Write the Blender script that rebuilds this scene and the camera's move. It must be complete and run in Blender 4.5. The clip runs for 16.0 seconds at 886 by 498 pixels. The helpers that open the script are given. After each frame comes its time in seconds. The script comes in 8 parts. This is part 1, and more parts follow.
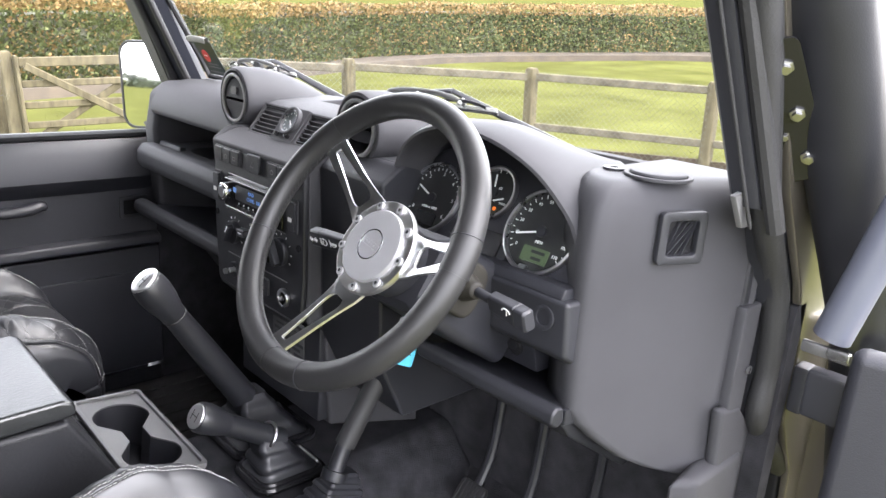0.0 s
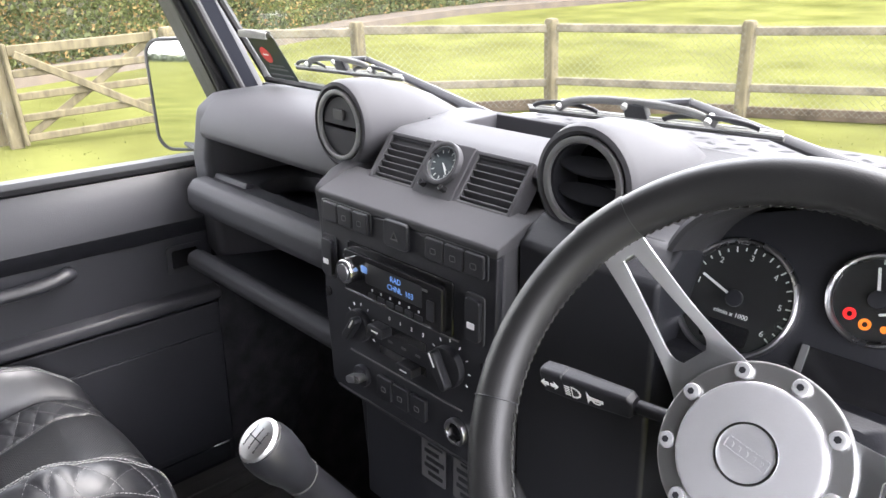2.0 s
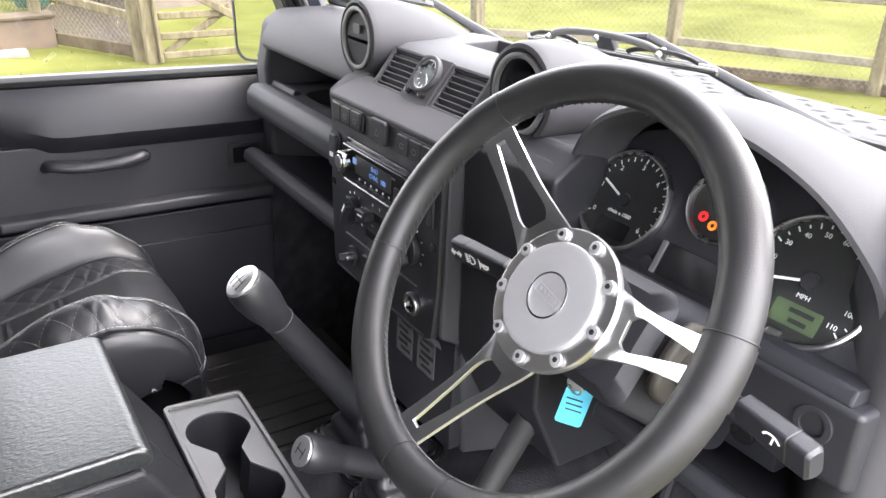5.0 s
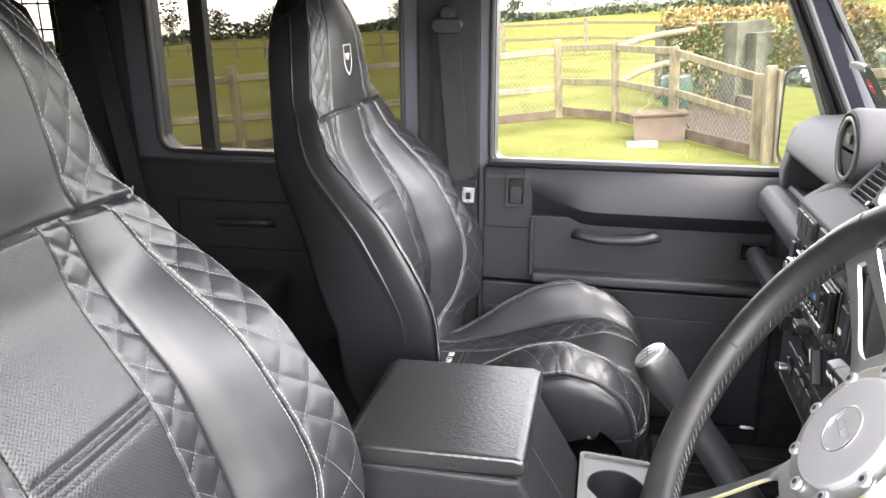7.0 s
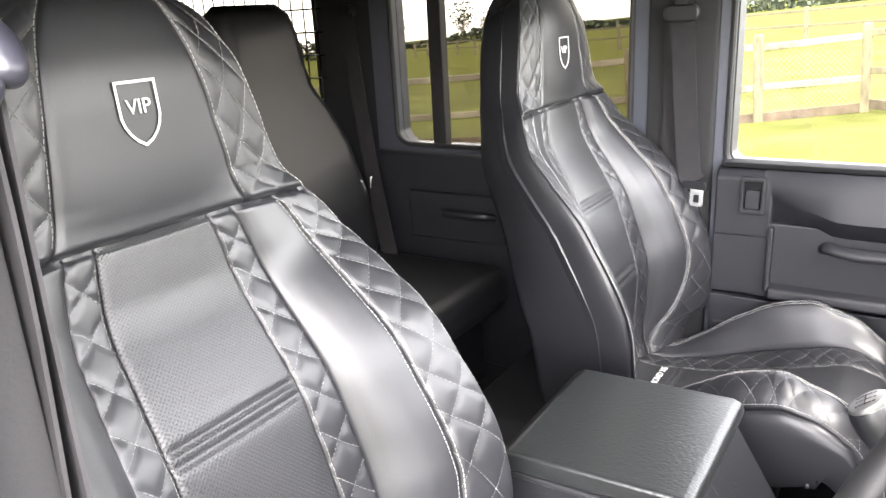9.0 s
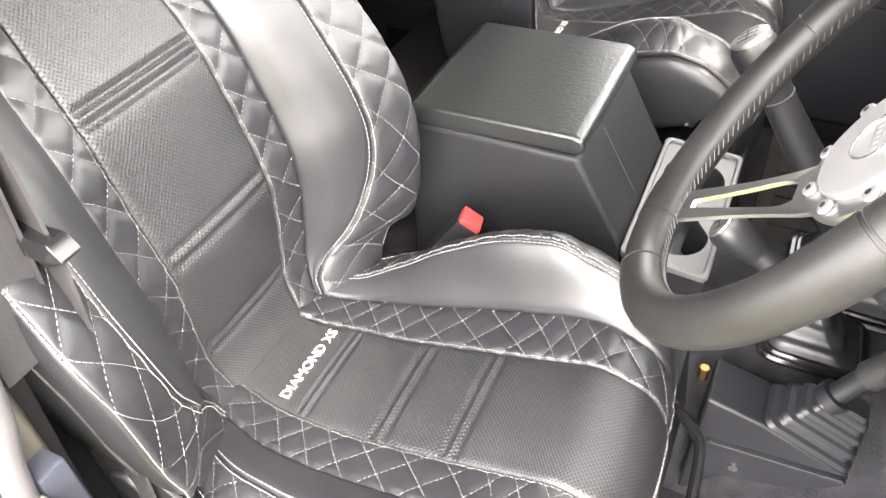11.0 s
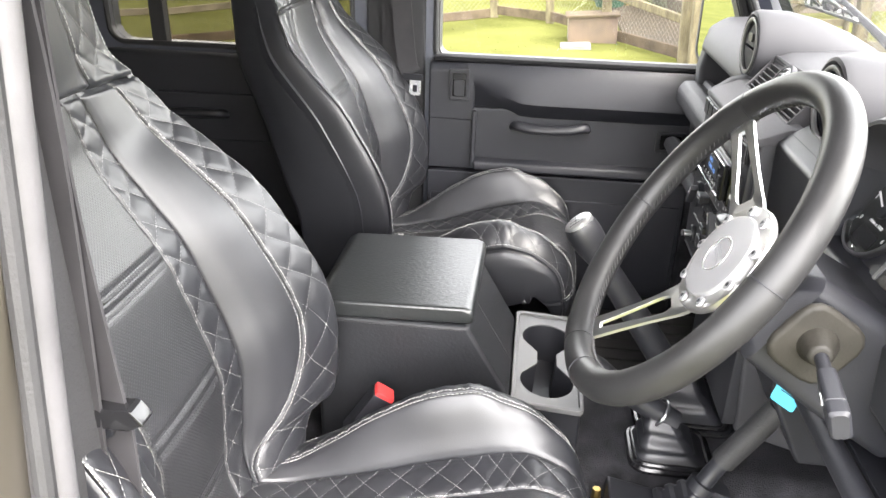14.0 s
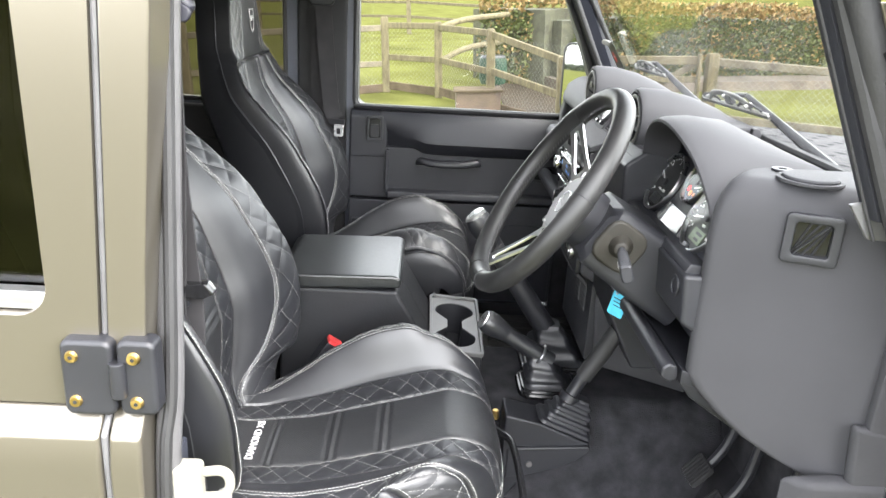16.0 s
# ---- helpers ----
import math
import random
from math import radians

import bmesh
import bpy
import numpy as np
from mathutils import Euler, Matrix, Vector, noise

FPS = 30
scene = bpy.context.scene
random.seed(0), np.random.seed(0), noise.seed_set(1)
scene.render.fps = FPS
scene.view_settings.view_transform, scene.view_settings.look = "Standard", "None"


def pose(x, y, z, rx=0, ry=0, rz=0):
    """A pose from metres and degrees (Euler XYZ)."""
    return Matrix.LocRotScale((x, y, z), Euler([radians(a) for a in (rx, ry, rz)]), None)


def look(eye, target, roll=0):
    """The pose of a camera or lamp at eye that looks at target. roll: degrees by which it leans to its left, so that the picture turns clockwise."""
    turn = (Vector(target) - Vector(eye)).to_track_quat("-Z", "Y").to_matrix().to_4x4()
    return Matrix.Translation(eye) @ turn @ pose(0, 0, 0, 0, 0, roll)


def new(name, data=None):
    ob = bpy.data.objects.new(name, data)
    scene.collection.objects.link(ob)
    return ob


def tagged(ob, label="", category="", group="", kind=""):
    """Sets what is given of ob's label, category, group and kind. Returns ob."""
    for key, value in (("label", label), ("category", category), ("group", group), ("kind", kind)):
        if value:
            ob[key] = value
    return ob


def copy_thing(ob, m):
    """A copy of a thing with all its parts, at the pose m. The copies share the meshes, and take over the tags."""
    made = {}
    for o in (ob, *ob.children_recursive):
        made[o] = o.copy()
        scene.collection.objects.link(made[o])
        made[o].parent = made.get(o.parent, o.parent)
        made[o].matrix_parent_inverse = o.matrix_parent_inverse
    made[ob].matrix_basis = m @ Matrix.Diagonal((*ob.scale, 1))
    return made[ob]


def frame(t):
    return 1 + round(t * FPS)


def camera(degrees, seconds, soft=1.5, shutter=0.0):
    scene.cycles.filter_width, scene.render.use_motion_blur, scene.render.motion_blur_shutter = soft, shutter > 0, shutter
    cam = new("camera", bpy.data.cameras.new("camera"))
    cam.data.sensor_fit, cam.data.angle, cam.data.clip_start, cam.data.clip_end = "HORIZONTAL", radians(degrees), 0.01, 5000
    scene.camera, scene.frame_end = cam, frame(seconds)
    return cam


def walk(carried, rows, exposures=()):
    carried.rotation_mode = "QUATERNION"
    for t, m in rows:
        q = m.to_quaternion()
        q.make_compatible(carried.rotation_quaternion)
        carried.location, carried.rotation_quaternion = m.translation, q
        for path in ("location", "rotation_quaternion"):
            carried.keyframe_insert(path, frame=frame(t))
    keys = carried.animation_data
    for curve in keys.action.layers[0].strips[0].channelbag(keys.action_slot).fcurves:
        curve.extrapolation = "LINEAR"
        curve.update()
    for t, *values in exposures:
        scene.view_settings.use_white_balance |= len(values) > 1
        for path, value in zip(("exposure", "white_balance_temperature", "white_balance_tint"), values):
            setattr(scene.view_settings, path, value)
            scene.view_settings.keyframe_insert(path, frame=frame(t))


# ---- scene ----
cam = camera(61.1, 16.0)
# the car stands nose-down on a gentle slope: all car places go through CAR
CAR = pose(0, 0, 0, -3.7, 0, 0)
PATH = [
    (0, 1.1464, -0.0050, 1.5612, 73.296, -3.868, 47.484),
    (0.5, 0.9833, 0.0267, 1.5695, 72.678, -2.143, 45.032),
    (1, 0.8482, 0.0892, 1.5765, 71.746, -1.308, 42.796),
    (1.5, 0.7147, 0.1169, 1.5864, 70.776, -0.792, 44.005),
    (2, 0.6227, 0.1129, 1.5859, 69.917, -0.164, 46.546),
    (2.5, 0.5955, 0.1069, 1.5937, 69.459, 0.023, 48.006),
    (3, 0.6310, 0.1055, 1.5983, 68.670, -0.115, 48.437),
    (3.5, 0.6798, 0.1224, 1.5844, 67.814, -0.945, 49.183),
    (3.7, 0.6993, 0.1265, 1.5792, 67.518, -1.279, 49.899),
    (5.8, 0.9679, 0.1975, 1.5738, 66.372, -3.564, 68.374),
    (6, 0.9904, 0.2164, 1.5688, 67.148, -3.150, 73.374),
    (6.5, 0.9996, 0.2826, 1.5787, 69.345, -1.654, 88.158),
    (7, 0.9961, 0.3423, 1.5984, 72.108, 0.257, 102.052),
    (7.5, 0.9936, 0.3719, 1.6286, 73.919, 1.867, 112.651),
    (8, 0.9438, 0.4120, 1.6151, 75.484, 2.731, 119.616),
    (8.2, 0.9176, 0.4217, 1.6040, 75.684, 2.557, 120.954),
    (10.3, 0.9035, 0.4524, 1.5852, 57.377, 2.213, 120.409),
    (10.5, 0.9109, 0.4482, 1.5822, 53.859, 1.872, 118.560),
    (11, 0.9313, 0.4544, 1.5749, 47.562, 1.785, 115.072),
    (11.5, 0.9568, 0.4474, 1.5662, 41.857, 1.046, 111.067),
    (12, 0.9659, 0.4400, 1.5620, 39.346, 0.206, 107.972),
    (12.5, 0.9802, 0.4231, 1.5672, 43.838, -1.009, 105.508),
    (13, 1.0187, 0.4015, 1.5802, 51.723, -1.284, 103.808),
    (13.5, 1.0810, 0.3709, 1.6005, 58.816, -1.371, 100.966),
    (14, 1.1578, 0.3339, 1.6136, 64.832, -1.466, 97.199),
    (14.5, 1.2405, 0.2929, 1.6172, 68.288, -1.560, 93.574),
    (15, 1.3394, 0.2507, 1.6164, 70.246, -2.231, 90.880),
    (15.5, 1.4569, 0.2682, 1.6096, 70.856, -2.949, 89.919),
    (16, 1.5968, 0.3032, 1.6088, 70.798, -3.220, 89.151),
]
EXPOSURES = [(0.0, 4.28, 6500, 16), (1.5, 4.46, 6600, 16), (3.5, 4.68, 6350, 16), (6.0, 4.6, 6850, 16), (8.0, 4.93, 6700, 16), (10.5, 5.26, 7200, 14), (12.5, 5.17, 7350, 14), (14.0, 4.82, 6900, 13), (15.0, 4.5, 6750, 11), (16.0, 4.22, 6650, 10)]
walk(cam, [(t, CAR @ pose(x, y, z, a, b, c)) for t, x, y, z, a, b, c in PATH], EXPOSURES)

# ---- light: bright overcast day ----
world = bpy.data.worlds.new("sky")
scene.world = world
world.use_nodes = True
wn = world.node_tree
sky = wn.nodes.new("ShaderNodeTexSky")
sky.sky_type, sky.sun_disc = "NISHITA", False
sky.sun_elevation, sky.sun_rotation = radians(56), radians(40)
sky.air_density, sky.dust_density, sky.ozone_density = 1.0, 1.6, 0.6
hsv = wn.nodes.new("ShaderNodeHueSaturation")
hsv.inputs["Saturation"].default_value = 0.2
wn.links.new(sky.outputs[0], hsv.inputs["Color"])
wn.links.new(hsv.outputs[0], wn.nodes["Background"].inputs[0])
wn.nodes["Background"].inputs[1].default_value = 0.15
sun = new("sun", bpy.data.lights.new("sun", "SUN"))
sun.data.energy, sun.data.angle, sun.data.color = 0.24, radians(85), (1, 0.98, 0.95)
sun.matrix_world = look((4.3, 5.1, 9.9), (0, 0, 0))


# ---- materials ----
def surf(name, color, rough=0.5, metal=0.0, var=0.2, scale=6.0, bump=0.1, grain=250.0, coat=0.0, spec=0.5, kind="noise", rvar=0.12, stretch=(1, 1, 1)):
    """A surface with colour variation, worn gloss and a fine grain, at real-world size."""
    m = bpy.data.materials.new(name)
    m.use_nodes = True
    t = m.node_tree
    n, l, b = t.nodes, t.links, t.nodes["Principled BSDF"]
    b.inputs["Metallic"].default_value = metal
    b.inputs["Specular IOR Level"].default_value = spec
    b.inputs["Coat Weight"].default_value = coat
    b.inputs["Coat Roughness"].default_value = 0.08
    co = n.new("ShaderNodeTexCoord")
    mp = n.new("ShaderNodeMapping")
    mp.inputs["Scale"].default_value = stretch
    l.new(co.outputs["Object"], mp.inputs[0])
    big = n.new("ShaderNodeTexNoise")
    big.inputs["Scale"].default_value, big.inputs["Detail"].default_value = scale, 6
    l.new(mp.outputs[0], big.inputs["Vector"])
    ramp = n.new("ShaderNodeValToRGB")
    ramp.color_ramp.elements[0].position, ramp.color_ramp.elements[1].position = 0.3, 0.7
    lo = [c * (1 - var) for c in color]
    hi = [min(1, c * (1 + var)) for c in color]
    ramp.color_ramp.elements[0].color, ramp.color_ramp.elements[1].color = (*lo, 1), (*hi, 1)
    l.new(big.outputs[0], ramp.inputs[0])
    l.new(ramp.outputs[0], b.inputs["Base Color"])
    rr = n.new("ShaderNodeMapRange")
    rr.inputs["To Min"].default_value, rr.inputs["To Max"].default_value = max(0.02, rough - rvar), min(1, rough + rvar)
    l.new(big.outputs[0], rr.inputs[0])
    l.new(rr.outputs[0], b.inputs["Roughness"])
    if bump:
        if kind == "noise":
            g = n.new("ShaderNodeTexNoise")
            g.inputs["Detail"].default_value = 3
        else:
            g = n.new("ShaderNodeTexVoronoi")
        g.inputs["Scale"].default_value = grain
        l.new(mp.outputs[0], g.inputs["Vector"])
        bp = n.new("ShaderNodeBump")
        bp.inputs["Strength"].default_value, bp.inputs["Distance"].default_value = bump, 0.002
        l.new(g.outputs[0], bp.inputs["Height"])
        l.new(bp.outputs[0], b.inputs["Normal"])
    return m


def perforate(m, pitch=0.0036):
    """Rows of small punched holes over a sheet measured in metres."""
    n, l, b = m.node_tree.nodes, m.node_tree.links, m.node_tree.nodes["Principled BSDF"]
    uv, mp, vo, rg = n.new("ShaderNodeUVMap"), n.new("ShaderNodeMapping"), n.new("ShaderNodeTexVoronoi"), n.new("ShaderNodeMapRange")
    uv.uv_map = "metres"
    mp.inputs["Rotation"].default_value = (0, 0, radians(45))
    vo.voronoi_dimensions = "2D"
    vo.inputs["Scale"].default_value, vo.inputs["Randomness"].default_value = 1 / pitch, 0.0
    l.new(uv.outputs[0], mp.inputs[0]), l.new(mp.outputs[0], vo.inputs["Vector"]), l.new(vo.outputs["Distance"], rg.inputs[0])
    rg.inputs["From Min"].default_value, rg.inputs["From Max"].default_value = 0.2, 0.34
    old = b.inputs["Base Color"].links[0].from_socket
    mix = n.new("ShaderNodeMix")
    mix.data_type = "RGBA"
    mix.inputs["A"].default_value = (0.003, 0.003, 0.003, 1)
    l.new(rg.outputs[0], mix.inputs["Factor"]), l.new(old, mix.inputs["B"]), l.new(mix.outputs["Result"], b.inputs["Base Color"])
    bp = n.new("ShaderNodeBump")
    bp.inputs["Strength"].default_value, bp.inputs["Distance"].default_value = 0.55, 0.0012
    l.new(rg.outputs[0], bp.inputs["Height"])
    l.new(b.inputs["Normal"].links[0].from_socket, bp.inputs["Normal"])
    l.new(bp.outputs[0], b.inputs["Normal"])


def glass(name, tint=(1, 1, 1), edge=0.7):
    m = bpy.data.materials.new(name)
    m.use_nodes = True
    n, l = m.node_tree.nodes, m.node_tree.links
    n.remove(n["Principled BSDF"])
    tr, gl, mx, lw = n.new("ShaderNodeBsdfTransparent"), n.new("ShaderNodeBsdfGlossy"), n.new("ShaderNodeMixShader"), n.new("ShaderNodeLayerWeight")
    tr.inputs[0].default_value, gl.inputs["Roughness"].default_value = (*tint, 1), 0.01
    pw, ma = n.new("ShaderNodeMath"), n.new("ShaderNodeMath")
    pw.operation, ma.operation = "POWER", "MULTIPLY_ADD"
    lw.inputs["Blend"].default_value, pw.inputs[1].default_value = 0.5, 5
    ma.inputs[1].default_value, ma.inputs[2].default_value = edge, 0.03 * edge / 0.7
    l.new(lw.outputs["Facing"], pw.inputs[0]), l.new(pw.outputs[0], ma.inputs[0])
    l.new(ma.outputs[0], mx.inputs[0]), l.new(tr.outputs[0], mx.inputs[1]), l.new(gl.outputs[0], mx.inputs[2])
    l.new(mx.outputs[0], n["Material Output"].inputs[0])
    return m


def glow(name, color, strength):
    m = bpy.data.materials.new(name)
    m.use_nodes = True
    b = m.node_tree.nodes["Principled BSDF"]
    b.inputs["Base Color"].default_value = (*color, 1)
    b.inputs["Emission Color"].default_value, b.inputs["Emission Strength"].default_value = (*color, 1), strength
    return m


LEATHER = surf("black_leather", (0.0140, 0.0146, 0.0172), 0.41, var=0.2, scale=9, bump=0.06, grain=800, kind="voronoi", rvar=0.06, spec=0.68)
LEATHER_LID = surf("creased_leather", (0.017, 0.0185, 0.019), 0.32, var=0.1, scale=60, bump=0.3, grain=220, stretch=(1.6, 0.7, 1), rvar=0.04, spec=0.7)
PERF = surf("perforated_leather", (0.0178, 0.0184, 0.0208), 0.39, var=0.15, scale=12, bump=0.1, grain=900, spec=0.75, kind="voronoi", rvar=0.06)
perforate(PERF)
DASH = surf("dash_plastic", (0.039, 0.039, 0.0425), 0.62, var=0.12, scale=5, bump=0.12, grain=900, rvar=0.05, spec=0.12)
TRIM = surf("door_trim_plastic", (0.0158, 0.0164, 0.0205), 0.5, var=0.12, scale=4, bump=0.2, grain=600, rvar=0.06, spec=0.4)
MATRUBBER = surf("mat_rubber", (0.05, 0.048, 0.047), 0.62, var=0.3, scale=7, bump=0.3, grain=300, spec=0.4)
VINYL = surf("black_vinyl", (0.011, 0.0115, 0.0135), 0.55, var=0.15, scale=40, bump=0.3, grain=260, stretch=(1.6, 0.7, 1), rvar=0.04, spec=0.4)
CREAM = surf("cream_plastic", (0.20, 0.193, 0.165), 0.5, var=0.12, scale=30, bump=0.1)
BLACK = surf("black_plastic", (0.0145, 0.015, 0.0182), 0.45, var=0.2, scale=8, bump=0.12, grain=600, spec=0.4)
GLOSSBLACK = surf("gloss_black", (0.01, 0.01, 0.011), 0.16, var=0.2, bump=0, rvar=0.05)
RUBBER = surf("rubber", (0.017, 0.017, 0.018), 0.6, var=0.25, scale=10, bump=0.3, grain=300)
SEALGREY = surf("grey_rubber_seal", (0.075, 0.074, 0.077), 0.42, var=0.2, scale=12, bump=0.2, grain=200)
RIM = surf("rim_leather", (0.014, 0.014, 0.0145), 0.45, var=0.2, scale=20, bump=0.06, grain=900, kind="voronoi", rvar=0.05, spec=0.4)
RIMTHREAD = surf("rim_thread", (0.045, 0.045, 0.045), 0.7, var=0.2, bump=0)
CARPET = surf("carpet", (0.025, 0.025, 0.028), 0.95, var=0.4, scale=25, bump=1.0, grain=420, spec=0.1)
SHELL = surf("dark_headlining", (0.015, 0.015, 0.0165), 0.8, var=0.15, scale=6, bump=0.3, grain=300)
FRAME = surf("grey_painted_frame", (0.07, 0.075, 0.095), 0.4, var=0.12, scale=4, bump=0.05, grain=100)
NAVY = surf("dark_navy_frame", (0.009, 0.010, 0.0145), 0.55, var=0.12, scale=4, bump=0.05, grain=100, spec=0.12)
GUIDE = surf("grey_belt_guide", (0.026, 0.026, 0.036), 0.4, var=0.15, scale=20, bump=0.1)
PAINT = surf("bronze_green_paint", (0.125, 0.113, 0.092), 0.28, metal=0.6, var=0.02, scale=0.7, bump=0, coat=0.6, rvar=0.01)
CHROME = surf("polished_alloy", (0.78, 0.79, 0.8), 0.2, metal=1.0, var=0.06, scale=14, bump=0.03, grain=60, rvar=0.06)
SPOKE = surf("polished_spoke", (0.70, 0.71, 0.73), 0.31, metal=1.0, var=0.06, scale=14, bump=0.03, grain=300, rvar=0.06)
BRUSHED = surf("satin_alloy", (0.66, 0.66, 0.66), 0.36, metal=1.0, var=0.05, scale=20, bump=0.04, grain=500, rvar=0.05)
PAD = surf("brushed_pad", (0.42, 0.42, 0.43), 0.5, metal=0.55, var=0.05, scale=20, bump=0.03, grain=500, rvar=0.04)
STEEL = surf("steel", (0.45, 0.45, 0.46), 0.3, metal=1.0, var=0.2, scale=30, bump=0.1, grain=120)
CHEQUER = surf("chequer_bars", (0.024, 0.0243, 0.026), 0.8, metal=0.0, var=0.25, scale=60, bump=0, spec=0.05)
PLATE = surf("weathered_aluminium", (0.066, 0.066, 0.068), 0.9, metal=0.0, var=0.2, scale=14, bump=0.1, grain=150, spec=0.0)
ZINC = surf("galvanised", (0.42, 0.42, 0.41), 0.5, metal=0.5, var=0.3, scale=40, bump=0.1, grain=120)
BRASS = surf("brass_bolt", (0.6, 0.42, 0.16), 0.35, metal=1.0, var=0.3, scale=90, bump=0.1)
THREAD = surf("white_thread", (0.33, 0.33, 0.32), 0.8, var=0.2, scale=60, bump=0)
GREYTHREAD = surf("grey_thread", (0.16, 0.16, 0.156), 0.8, var=0.2, scale=60, bump=0)
DARKTHREAD = surf("black_thread", (0.03, 0.03, 0.03), 0.8, var=0.2, scale=60, bump=0)
WHITE = surf("white_print", (0.75, 0.75, 0.75), 0.6, var=0.05, bump=0)
WEB = surf("seat_belt_webbing", (0.027, 0.026, 0.028), 0.75, var=0.2, scale=20, bump=0.15, grain=900, spec=0.2)
RED = surf("red_plastic", (0.5, 0.04, 0.04), 0.4, var=0.1, bump=0.05)
BLUE = surf("blue_tag", (0.06, 0.42, 0.6), 0.5, var=0.15, scale=60, bump=0.1)
SILVERPAINT = surf("grey_console_trim", (0.1, 0.1, 0.1), 0.45, var=0.1, bump=0.1, grain=500)
SEALBLACK = surf("matt_black_seal", (0.012, 0.012, 0.013), 0.85, var=0.2, scale=10, bump=0.1, spec=0.08)
DARKSOIL = surf("damp_soil", (0.020, 0.0145, 0.009), 0.95, var=0.4, scale=5, bump=0.6, grain=20, spec=0.1)
GAITER = surf("worn_brown_rubber", (0.017, 0.0155, 0.0125), 0.6, var=0.3, scale=40, bump=0.2, grain=300, spec=0.3)
LEAFLET = surf("printed_leaflet", (0.014, 0.022, 0.018), 0.4, var=0.3, scale=20, bump=0)
TIMBER = surf("weathered_timber", (0.08, 0.068, 0.042), 0.85, var=0.35, scale=5, bump=0.5, grain=40, stretch=(4, 4, 1), spec=0.1)
BOARD = surf("brown_kick_board", (0.05, 0.038, 0.026), 0.9, var=0.4, scale=6, bump=0.4, grain=40, spec=0.1)
TIMBER_GREY = surf("old_grey_timber", (0.092, 0.08, 0.058), 0.9, var=0.4, scale=6, bump=0.5, grain=40, spec=0.1)
GRASS = surf("grass", (0.055, 0.057, 0.018), 0.95, var=0.32, scale=0.8, bump=1.0, grain=30, spec=0.0)
BLADE = surf("grass_blades", (0.075, 0.08, 0.018), 0.8, var=0.35, scale=1.5, bump=0, spec=0.2)
SOIL = surf("bare_soil", (0.040, 0.030, 0.019), 0.95, var=0.35, scale=3, bump=0.6, grain=20)
WIRE = surf("fence_wire", (0.1, 0.1, 0.08), 0.8, metal=0.2, var=0.2, bump=0)
TREE = surf("far_foliage", (0.05, 0.06, 0.04), 0.95, var=0.4, scale=0.3, bump=0, spec=0.1)
GLASS = glass("clear_glass", (0.97, 0.98, 0.97))
LENS = glass("gauge_lens", (0.97, 0.98, 0.97), 0.2)
PRIVACY = glass("privacy_glass", (0.42, 0.41, 0.38))
MIRROR = surf("mirror_glass", (0.8, 0.82, 0.82), 0.02, metal=1.0, var=0.0, bump=0, rvar=0.01)
DIAL = surf("dial_face", (0.012, 0.012, 0.013), 0.5, var=0.1, bump=0)
LCD = surf("lcd_screen", (0.06, 0.085, 0.045), 0.3, var=0.05, bump=0)
RADIO_LIGHT = glow("radio_light", (0.16, 0.35, 0.8), 0.012)
LAMP_RED = glow("warning_red", (0.9, 0.02, 0.02), 0.03)
LAMP_AMBER = glow("warning_amber", (0.9, 0.2, 0.02), 0.025)


# ---- building helpers ----
BASES = {}


def thing(name, base, label, category, group="", kind="", in_car=True):
    """An Empty at the thing's base; its parts are given in the car's (or the garden's) metres."""
    ob = new(name)
    ob.empty_display_size = 0.05
    ob.matrix_basis = (CAR if in_car else Matrix()) @ Matrix.Translation(base)
    BASES[ob.name] = Vector(base)
    return tagged(ob, label, category, group, kind)


def root(ob):
    while ob.parent:
        ob = ob.parent
    return ob


def finish(bm, smooth=35):
    bm.normal_update()
    for f in bm.faces:
        f.smooth = True
    for e in bm.edges:
        if len(e.link_faces) == 2 and e.calc_face_angle(0) > radians(smooth):
            e.smooth = False


def part(name, bm, material, parent, label="", kind="", smooth=35, recalc=True):
    """One mesh object under a thing or under a part, given in the thing's own space."""
    if recalc:
        bmesh.ops.recalc_face_normals(bm, faces=bm.faces[:])
    base = BASES.get(root(parent).name, Vector())
    bm.transform(Matrix.Translation(-base))
    finish(bm, smooth)
    me = bpy.data.meshes.new(name)
    bm.to_mesh(me)
    bm.free()
    for m in material if isinstance(material, (list, tuple)) else [material]:
        me.materials.append(m)
    ob = new(name, me)
    ob.parent = parent
    if len(me.polygons) < 4000:
        # flat faces stay flat between their rounded edges
        w = ob.modifiers.new("weighted_normal", "WEIGHTED_NORMAL")
        w.keep_sharp = True
    return tagged(ob, label, kind=kind)


def raw(name, verts, faces, material, parent, label="", kind="", smooth=True, uvs=None):
    base = BASES.get(root(parent).name, Vector())
    me = bpy.data.meshes.new(name)
    me.from_pydata([tuple(Vector(v) - base) for v in verts], [], faces)
    me.materials.append(material)
    if smooth:
        me.polygons.foreach_set("use_smooth", [True] * len(me.polygons))
    if uvs is not None:
        idx = np.empty(len(me.loops), int)
        me.loops.foreach_get("vertex_index", idx)
        me.uv_layers.new(name="metres").data.foreach_set("uv", np.asarray(uvs, float)[idx].ravel())
    ob = new(name, me)
    ob.parent = parent
    return tagged(ob, label, kind=kind)


def bev(bm, r, seg=2, angle=30):
    if r > 0:
        es = [e for e in bm.edges if len(e.link_faces) == 2 and e.calc_face_angle(0) > radians(angle)]
        bmesh.ops.bevel(bm, geom=es, offset=r, segments=seg, profile=0.5, affect="EDGES", clamp_overlap=True)
    return bm


